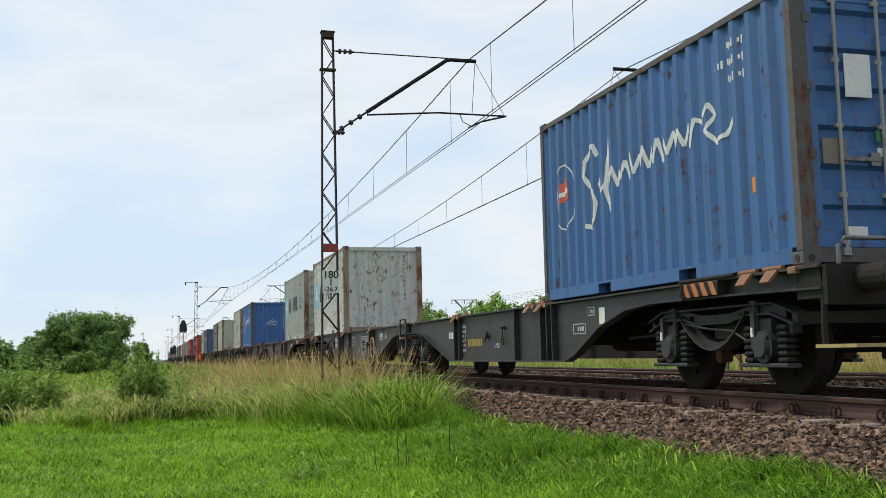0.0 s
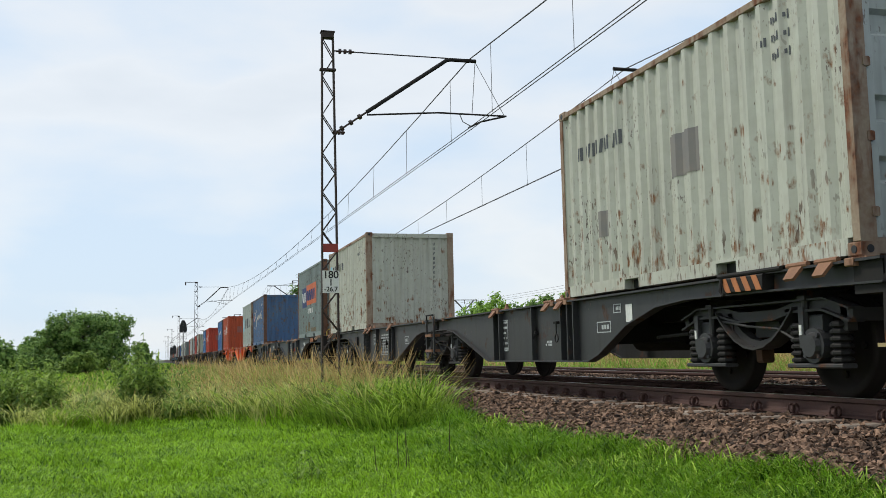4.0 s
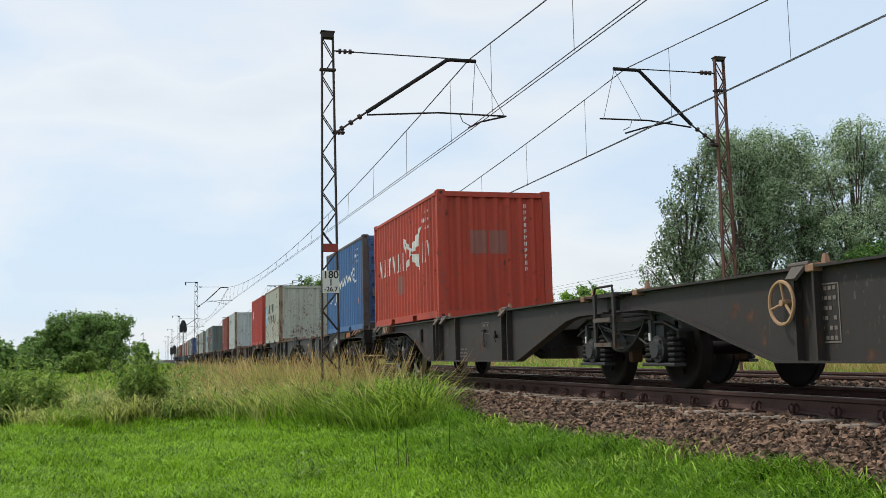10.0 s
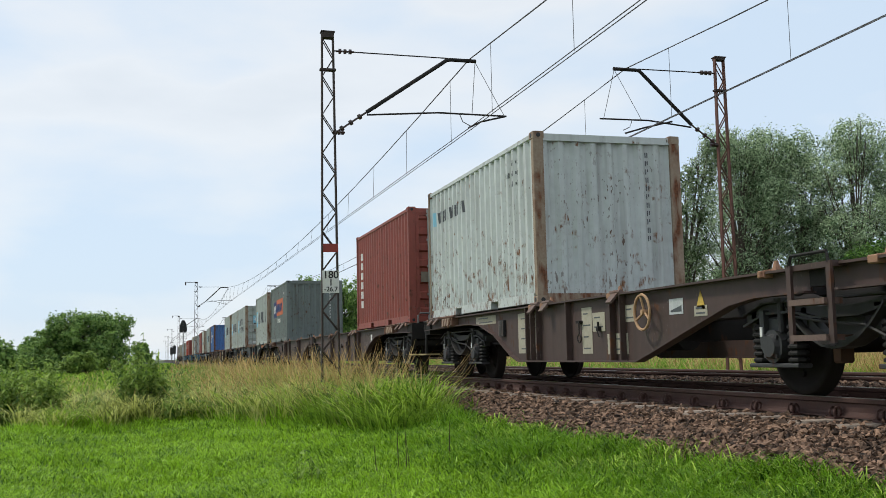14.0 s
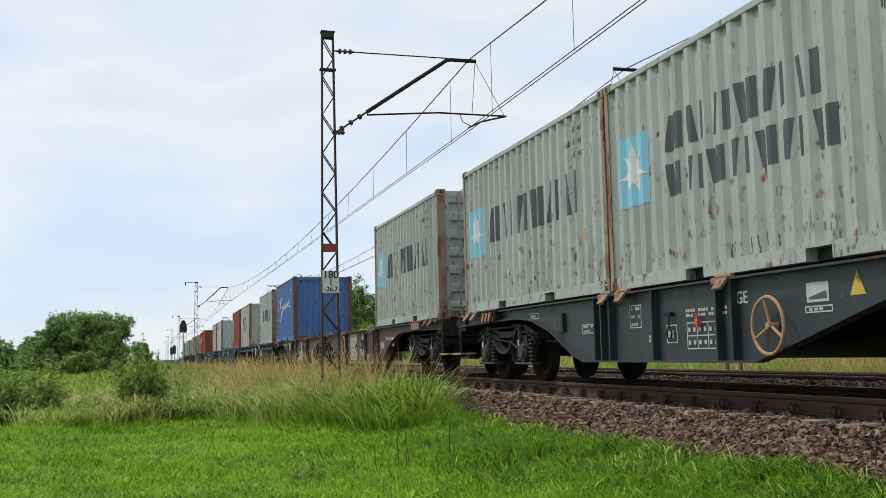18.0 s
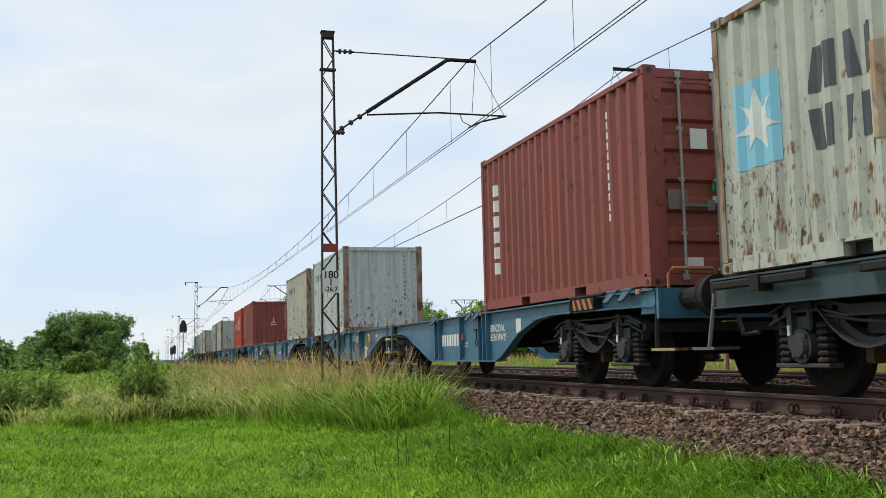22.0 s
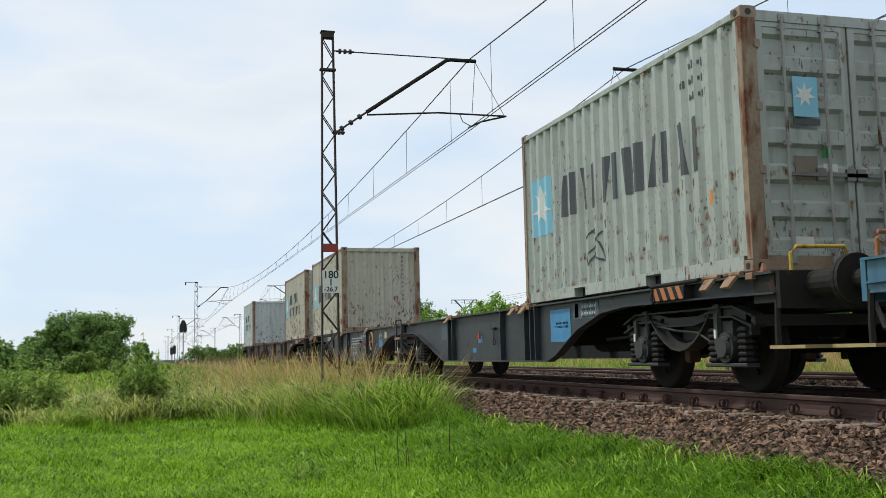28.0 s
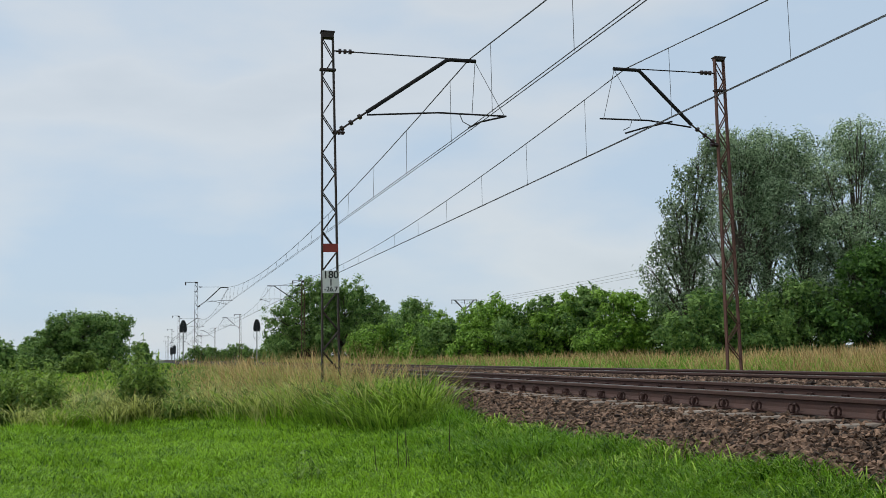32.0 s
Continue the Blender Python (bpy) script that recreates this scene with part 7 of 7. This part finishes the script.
# ---- trees and bushes ----
def tree(name, label, x, y, height, blobs, leaves, leaf, material, group, trunk_r=0.14, droop=0.0, category="tree", narrow=0.32, low=-0.6):
    """A tapered trunk with limbs into each clump of the crown, and a crown of single leaves. blobs: (dx, dy, z, rx, rz)."""
    ob = thing(name, label, category, group, pose(x, y, 0))
    b = Build()
    top = max(z for _, _, z, _, _ in blobs)
    pts = [Vector((0.10 * math.sin(k * 1.3) * trunk_r * 8, 0.1 * math.cos(k * 1.9) * trunk_r * 8, low + 0.78 * (top - low) * k / 6)) for k in range(7)]
    for k in range(6):
        b.tube(pts[k], pts[k + 1], trunk_r * (1 - k / 7), 8, trunk_r * (1 - (k + 1) / 7), caps=False)
    for dx, dy, z, rx, rz in blobs:
        f_ = min(0.85, max(0.12, (z - rz * 0.9 - low) / (top - low) * 0.7))
        p = pts[0].lerp(pts[6], f_)
        q = Vector((dx, dy, z))
        mid = p.lerp(q, 0.5) + Vector((0, 0, 0.12 * rx))
        b.tube(p, mid, trunk_r * 0.45, 6, trunk_r * 0.3, caps=False)
        b.tube(mid, q, trunk_r * 0.3, 6, trunk_r * 0.12, caps=False)
        for _ in range(4):
            e = q + Vector((random.uniform(-1, 1) * rx * 0.8, random.uniform(-1, 1) * rx * 0.8, random.uniform(-0.2, 0.9) * rz))
            b.tube(mid.lerp(q, random.random()), e, trunk_r * 0.14, 4, 0.008, caps=False)
    part("trunk", b, BARK, ob)
    leaves, leaf = int(leaves * 0.52), leaf * 1.22
    area = np.array([rx * rx + rx * rz for _, _, _, rx, rz in blobs])
    share = (leaves * area / area.sum()).astype(int)
    cos_, nor = [], []
    for (dx, dy, z, rx, rz), n in zip(blobs, share):
        m = max(10, int(n / 40))
        d = rng.normal(size=(m, 3))
        d /= np.linalg.norm(d, axis=1)[:, None]
        rad = (0.45 + 0.55 * rng.random(m) ** 0.5) * (1 + 0.22 * np.sin(d[:, 0] * 4 + dx) * np.cos(d[:, 2] * 5 + dy))
        c = np.stack([dx + d[:, 0] * rx * rad, dy + d[:, 1] * rx * rad, z + d[:, 2] * rz * rad], -1)
        size = (0.20 + 0.22 * rng.random(m)) * (0.35 + 0.32 * rx)
        pick = rng.integers(0, m, n)
        off = rng.normal(size=(n, 3)) * size[pick][:, None] * np.array([0.75, 0.75, 0.6 + droop])
        p = c[pick] + off
        p[:, 2] -= droop * rng.random(n) * 0.5
        cos_.append(p)
        nor.append(d[pick] * 0.7 + off / (size[pick][:, None] + 1e-6) * 0.4 + rng.normal(size=(n, 3)) * 0.55 + np.array([0, 0, 0.35]))
    p, nrm = np.concatenate(cos_), np.concatenate(nor)
    ok = p[:, 2] > low + 0.25
    p, nrm = p[ok], nrm[ok]
    n = len(p)
    nrm /= np.linalg.norm(nrm, axis=1)[:, None]
    ref = rng.normal(size=(n, 3)) + np.array([0, 0, -1.6 * droop])
    t = ref - (ref * nrm).sum(1)[:, None] * nrm
    t /= np.linalg.norm(t, axis=1)[:, None] + 1e-9
    s = np.cross(nrm, t)
    ln = (leaf * (0.65 + 0.7 * rng.random(n)))[:, None]
    quad = np.stack([p - t * ln * 0.5, p + s * ln * narrow * 0.5 - t * ln * 0.02 + nrm * ln * 0.06, p + t * ln * 0.5, p - s * ln * narrow * 0.5 - t * ln * 0.02 + nrm * ln * 0.06], 1)
    part("crown", sheet("crown", quad.reshape(-1, 3), np.arange(4 * n).reshape(-1, 4), material), None, ob)
    return ob


def random_blobs(n, rx, z0, z1, size, seed):
    r = random.Random(seed)
    out = []
    for _ in range(n):
        u = r.random()
        z = z0 + (z1 - z0) * u
        w = rx * math.sqrt(max(0.08, 1 - (u * 1.05 - 0.30) ** 2 / 0.62))
        a, q = r.random() * 6.283, math.sqrt(r.random())
        out.append((w * q * math.cos(a), 0.7 * w * q * math.sin(a), z, size * r.uniform(0.7, 1.25), size * r.uniform(0.6, 1.0)))
    return out


WILL = "tall grey-green willow with loose twigs behind the verge"
tree("birch", "slender birch-like tree with loose drooping leaves", 22.95, 40.3, 10, [(1.35, 0, 9.5, 0.6, 0.8), (0.8, 0, 8.7, 0.6, 0.8), (1.5, 0, 8.3, 0.6, 0.8), (0.1, 0, 8.0, 0.6, 0.8), (0.9, 0, 7.2, 0.7, 0.9), (-0.5, 0, 7.0, 0.6, 0.8), (0.2, 0.3, 6.2, 0.7, 0.9),
     (-0.95, 0, 6.0, 0.6, 0.9), (-1.4, 0, 5.0, 0.6, 0.9), (-0.4, 0, 5.0, 0.7, 0.9), (0.7, 0, 5.2, 0.7, 0.9), (-1.75, 0, 3.9, 0.55, 0.9), (-0.8, 0, 3.9, 0.7, 0.9), (0.3, 0, 3.8, 0.7, 0.9), (-1.5, 0, 2.9, 0.5, 0.8), (-0.6, 0, 2.7, 0.7, 0.8), (0.6, 0.2, 2.6, 0.7, 0.8)],
     21000, 0.13, LEAF_BIRCH, "willows", 0.15, 0.6, narrow=0.42)
for k, (x, y, h, w, n, sd) in enumerate(((25.6, 40.2, 10.6, 2.1, 30000, 3), (27.6, 41.2, 10.7, 2.4, 32000, 5), (29.2, 40.6, 10.6, 2.3, 32000, 9), (30.6, 38.6, 10.9, 2.2, 34000, 8), (33.0, 38.4, 9.9, 2.6, 30000, 12), (36.0, 39.0, 9.5, 2.8, 16000, 15))):
    tree("willow", WILL, x, y, h, random_blobs(34, w * 1.12, 1.0, h - 0.7, 1.15, sd) + [(0, 0, h - 0.8, 0.7, 0.8), (0.5, 0, h - 1.9, 0.9, 0.9)], int(n * 1.75), 0.125, LEAF_WILLOW, "willows", 0.13, 0.16, narrow=0.36)
BUSH = "dense dark green bush behind the far verge"
# the two bushes at x = 29.6 and 32.6 wear the leaf colour darkened for shade
for x, y, w, h, n, sd, mat_ in ((22.6, 37.2, 1.9, 3.3, 15000, 21, LEAF_BUSH), (26.6, 37.6, 2.0, 3.4, 15000, 22, LEAF_BUSH), (29.6, 36.2, 2.3, 4.8, 24000, 23, LEAF_SHADE), (32.6, 36.0, 2.3, 4.6, 22000, 24, LEAF_SHADE), (24.2, 38.8, 1.6, 3.1, 9000, 25, LEAF_ELDER)):
    tree("bush", BUSH, x, y, h, random_blobs(18, w * 1.15, 0.2, h - 0.7, 1.0, sd), int(n * 1.3), 0.17, mat_, "bushes", 0.07, 0.1, "bush", 0.5)
HEDGE = "leafy green hedge bush beyond the railway"
for x, y, w, h, n, sd, mat_ in ((25.0, 52.5, 2.2, 4.0, 15000, 31, LEAF_ELDER), (24.9, 56.0, 2.3, 4.35, 16000, 32, LEAF_BUSH), (24.0, 57.5, 2.2, 4.5, 16000, 33, LEAF_ELDER), (22.6, 58.5, 2.2, 4.2, 16000, 34, LEAF_BUSH), (21.4, 60.0, 2.1, 3.9, 15000, 35, LEAF_ELDER),
                             (21.0, 63.0, 2.1, 3.7, 14000, 36, LEAF_ELDER), (20.6, 68.0, 2.3, 3.6, 13000, 37, LEAF_BUSH), (19.6, 71.5, 2.4, 3.7, 12000, 38, LEAF_ELDER), (19.9, 77.5, 2.0, 5.1, 12000, 39, LEAF_BUSH), (18.2, 80.0, 2.2, 3.3, 10000, 40, LEAF_ELDER), (17.1, 82.0, 1.9, 3.1, 9000, 41, LEAF_ELDER), (27.2, 50.0, 2.4, 3.7, 12000, 42, LEAF_BUSH)):
    tree("bush", HEDGE, x, y, h, random_blobs(17, w * 1.15, 0.2, h - 0.8, 1.05, sd), int(n * 1.3), 0.20, mat_, "bushes", 0.07, 0.1, "bush", 0.5)
BIG = "large round dark green tree beyond the railway"
for x, y, w, h, n, sd in ((19.2, 128, 4.2, 10.6, 22000, 51), (22.6, 127, 4.6, 10.5, 22000, 52), (26.0, 129, 4.0, 8.8, 18000, 53), (17.4, 131, 2.6, 6.4, 10000, 54), (28.5, 112, 2.6, 7.0, 9000, 55)):
    tree("tree", BIG, x, y, h, random_blobs(26, w * 1.25, 0.8, h - 1.4, 1.9, sd), int(n * 1.7), 0.25, LEAF_BUSH, "far trees", 0.2, 0.1, narrow=0.55)
LEFT = "round dark green tree standing in the meadow"
tree("tree", LEFT, -7.6, 106, 6.3, random_blobs(40, 4.0, 0.2, 4.6, 1.6, 61), 44000, 0.24, LEAF_BUSH, "meadow trees", 0.16, 0.1, narrow=0.55, low=-1.1)
tree("tree", LEFT, -4.5, 109, 5.8, random_blobs(18, 2.2, 0.0, 4.3, 1.3, 62), 17000, 0.24, LEAF_BUSH, "meadow trees", 0.12, 0.1, narrow=0.55, low=-1.1)
tree("bush", "low light green bush in the meadow", -5.5, 88, 2, random_blobs(16, 3.2, -0.4, 0.6, 0.7, 63), 14000, 0.22, LEAF_NETTLE, "bushes", 0.06, 0.1, "bush", 0.5, low=-1.1)
for x, y, w, h, n, sd in ((-31, 205, 5.5, 7, 9000, 71), (-24, 240, 4.5, 7.5, 8000, 72), (-11, 330, 4, 7.0, 7000, 73), (-4.2, 300, 3.0, 6.0, 9000, 74), (-20.5, 150, 3.4, 3.4, 8000, 81), (-17.5, 160, 3.2, 3.4, 8000, 82), (16.5, 360, 8, 5.2, 14000, 75), (30.0, 370, 8, 5.8, 14000, 76), (-36, 180, 4, 6, 7000, 77), (-46, 260, 9, 10, 7000, 78), (21, 150, 3, 5.5, 5000, 79), (20.5, 170, 3, 6, 5000, 80)):
    tree("tree", "distant dark tree on the horizon", x, y, h, random_blobs(24 if w < 5 else 50, w, -0.4, h - 1.6, 1.7 if w < 5 else 2.0, sd), int(n * 1.1), 0.50, LEAF_BUSH, "far trees", 0.2, 0.1, narrow=0.6, low=-1.1)


# ---- sleepers, fastenings and stones ----
STEP, PHASE = 0.609, 7.07


def sleeper_mesh():
    b = Build()
    half = 1.30
    for x0, x1, top, low in ((-half, half, -0.186, -0.30),):
        v = [(x0, -0.13, low), (x1, -0.13, low), (x1, 0.13, low), (x0, 0.13, low), (x0 + 0.01, -0.10, top - 0.02), (x1 - 0.01, -0.10, top - 0.02), (x1 - 0.01, 0.10, top - 0.02), (x0 + 0.01, 0.10, top - 0.02),
             (x0 + 0.02, -0.085, top), (x1 - 0.02, -0.085, top), (x1 - 0.02, 0.085, top), (x0 + 0.02, 0.085, top)]
        b.add(v, [(3, 2, 1, 0), (8, 9, 10, 11)] + [(i + k * 4, (i + 1) % 4 + k * 4, (i + 1) % 4 + k * 4 + 4, i + k * 4 + 4) for k in (0, 1) for i in range(4)])
    return b.data("sleeper", CONCRETE)


M_SLEEPER = sleeper_mesh()


def clip_mesh():
    """A double coil spring washer on its bolt, over a base plate."""
    b = Build().box(-0.06, 0.05, -0.06, 0.06, -0.180, -0.165)
    for y in (-0.032, 0.032):
        n = 12
        b.path([(0.043 * math.cos(t), y + 0.012 * math.cos(t), -0.124 + 0.043 * math.sin(t)) for t in [2 * math.pi * i / n for i in range(n + 1)]], 0.011, 6)
    b.tube((0, 0, -0.165), (0, 0, -0.085), 0.012, 8)
    return b.data("rail_clip", RAIL_RUST)


M_CLIP = clip_mesh()
for track, centre in zip(TRACKS, (TRACK_A, TRACK_B)):
    for k in range(-10, 90):
        y = PHASE + STEP * k
        s = part("sleeper", M_SLEEPER, CONCRETE, track)
        s.location = (centre + random.uniform(-0.01, 0.01), y, random.uniform(-0.004, 0.004))
        if centre == TRACK_A and k < 62:
            c = part("rail_clip", M_CLIP, RAIL_RUST, track)
            c.location = (centre - 0.7535 - 0.105, y, 0)
            if k < 26:
                c = part("rail_clip", M_CLIP, RAIL_RUST, track)
                c.location = (centre - 0.7535 + 0.105, y, 0)
                c = part("rail_clip", M_CLIP, RAIL_RUST, track)
                c.location = (centre + 0.7535 - 0.105, y, 0)
    far = Build()
    for k in range(90, 420):
        y = PHASE + STEP * k
        far.box(centre - 1.28, centre + 1.28, y - 0.09, y + 0.09, -0.25, -0.176)
    tagged(part("far_sleepers", far, CONCRETE, track), kind="stuff")

SHARD_V = np.array([(1.15, 0, 0), (-1.15, 0, 0), (0.3, 0.85, 0.25), (-0.3, -0.85, 0.25), (0.25, -0.2, 0.85), (-0.25, 0.2, -0.85), (0.75, 0.55, 0.5)])
SHARD_F = np.array([(0, 6, 4), (6, 2, 4), (4, 2, 1), (4, 1, 3), (4, 3, 0), (5, 6, 0), (5, 2, 6), (5, 1, 2), (5, 3, 1), (5, 0, 3)])


def bed_height(x):
    return np.interp(x, bed_x, bed_z)


def stones(name, x, y, size, lift, label):
    n = len(x)
    v = (SHARD_V[None] + 0.55 * (rng.random((n, 7, 3)) - 0.5)) * (size[:, None] * (0.55 + 0.75 * rng.random((n, 3))) * np.array([1.1, 0.95, 0.72]))[:, None, :]
    a = rng.random(n) * 6.283
    t = (rng.random(n) - 0.5) * 2.6
    ca, sa, ct, st = np.cos(a)[:, None], np.sin(a)[:, None], np.cos(t)[:, None], np.sin(t)[:, None]
    vx, vy, vz = v[..., 0], v[..., 1] * ct - v[..., 2] * st, v[..., 1] * st + v[..., 2] * ct
    v = np.stack([vx * ca - vy * sa + x[:, None], vx * sa + vy * ca + y[:, None], vz + (bed_height(x) + lift)[:, None]], -1)
    f_ = (SHARD_F[None] + (np.arange(n) * 7)[:, None, None]).reshape(-1, 3)
    ob = new(name, sheet(name, v.reshape(-1, 3), f_, STONE))
    return tagged(ob, label, "ballast", kind="stuff")


def stone_field(n, x0, x1, y0, y1, power):
    u = rng.random(n)
    y = y0 * (y1 / y0) ** u if power == 1 else y0 + (y1 - y0) * u
    return x0 + (x1 - x0) * rng.random(n), y


def by_sleeper(y):
    return np.abs((y - PHASE + STEP / 2) % STEP - STEP / 2)


def sizes(n, y):
    return (0.019 + 0.021 * rng.random(n) ** 1.6) * np.interp(y, [8, 20, 45], [1.0, 1.25, 1.75])


x, y = stone_field(21000, 4.28, 5.32, 4.8, 50.0, 1)
stones("ballast_stones", x, y, sizes(len(x), y), -0.008 + 0.036 * rng.random(len(x)), "crushed brown-grey stones on the ballast shoulder")
x, y = stone_field(11500, 5.12, 5.80, 4.8, 46.0, 1)
ok = (by_sleeper(y) > 0.125) | ((x < 5.33) & (rng.random(len(x)) < 0.45)) | (rng.random(len(x)) < 0.07)
x, y = x[ok], y[ok]
level = np.where(by_sleeper(y) > 0.125, np.interp(x, [5.1, 5.35, 5.8], [-0.262, -0.222, -0.212]), np.interp(x, [5.1, 5.35, 5.8], [-0.255, -0.190, -0.170]))
stones("ballast_stones", x, y, sizes(len(x), y), level - bed_height(x) + 0.016 * rng.random(len(x)), "crushed stones between the sleeper ends")
x, y = stone_field(5000, 5.95, 7.5, 5.0, 30.0, 1)
ok = (np.abs(np.abs(x - TRACK_A) - 0.7535) > 0.10)
stones("ballast_stones", x[ok], y[ok], 0.026 + 0.018 * rng.random(ok.sum()), -0.006 + 0.012 * rng.random(ok.sum()), "crushed stones between the rails")
x, y = stone_field(9500, 7.55, 9.75, 6.0, 70.0, 1)
stones("ballast_stones", x, y, (0.026 + 0.022 * rng.random(len(x))) * np.interp(y, [12, 50], [1, 1.6]), 0.03 * rng.random(len(x)), "crushed grey stones heaped between the two tracks")
x, y = stone_field(3000, 9.9, 12.6, 8.0, 60.0, 1)
ok = (np.abs(np.abs(x - TRACK_B) - 0.7535) > 0.10)
stones("ballast_stones", x[ok], y[ok], 0.034 + 0.02 * rng.random(ok.sum()), 0.02 * rng.random(ok.sum()), "crushed stones of the far track")

x, y = stone_field(5200, 4.28, 9.75, -14.0, 5.0, 2)
ok = (np.abs(np.abs(x - TRACK_A) - 0.7535) > 0.10) & (np.abs(np.abs(x - TRACK_A) - 1.05) > 0.28)
stones("ballast_stones", x[ok], y[ok], 0.036 + 0.022 * rng.random(ok.sum()), 0.01 * rng.random(ok.sum()), "crushed stones of the ballast bed")

ONE = []
for k in range(8):
    v = (SHARD_V + 0.55 * (rng.random((7, 3)) - 0.5)) * (0.5 + 0.95 * rng.random(3)) * 0.033
    ONE.append(sheet("stone", v, SHARD_F, STONE_ONE))
for k in range(290):
    x, y = random.uniform(4.36, 5.30), random.uniform(5.4, 9.6)
    s = part("stone", ONE[k % 8], None, bed)
    s.location = (x, y, float(bed_height(x)) + 0.022)
    s.rotation_euler = (random.random() * 6, random.random() * 6, random.random() * 6)


# ---- what moves ----
def motions():
    rows = [k * 1.0 for k in range(33)]
    for ob, place, z in MOVING:
        walk(ob, [(t, pose(TRACK_A, place - way_at(t), z)) for t in rows])
    for ws, a, place in WHEELS:
        # the wheels roll while they are near enough to be told
        t0 = t1 = None
        for k in range(int(SECONDS * FPS) + 1):
            y = place - way_at(k / FPS)
            if y < 46 and t0 is None:
                t0 = k
            if y > 3:
                t1 = k
        keys = [(0.0, 0.0)]
        if t0 is not None and t1 is not None and t1 > t0:
            base = way_at(t0 / FPS)
            keys += [(k / FPS, (way_at(k / FPS) - base) / WHEEL_R) for k in range(max(1, t0), t1 + 1)]
        if keys[-1][0] < SECONDS:
            keys.append((SECONDS, keys[-1][1]))
        walk(ws, [(t, pose(0, a, WHEEL_R, math.degrees(q), 0, 0)) for t, q in keys])


motions()
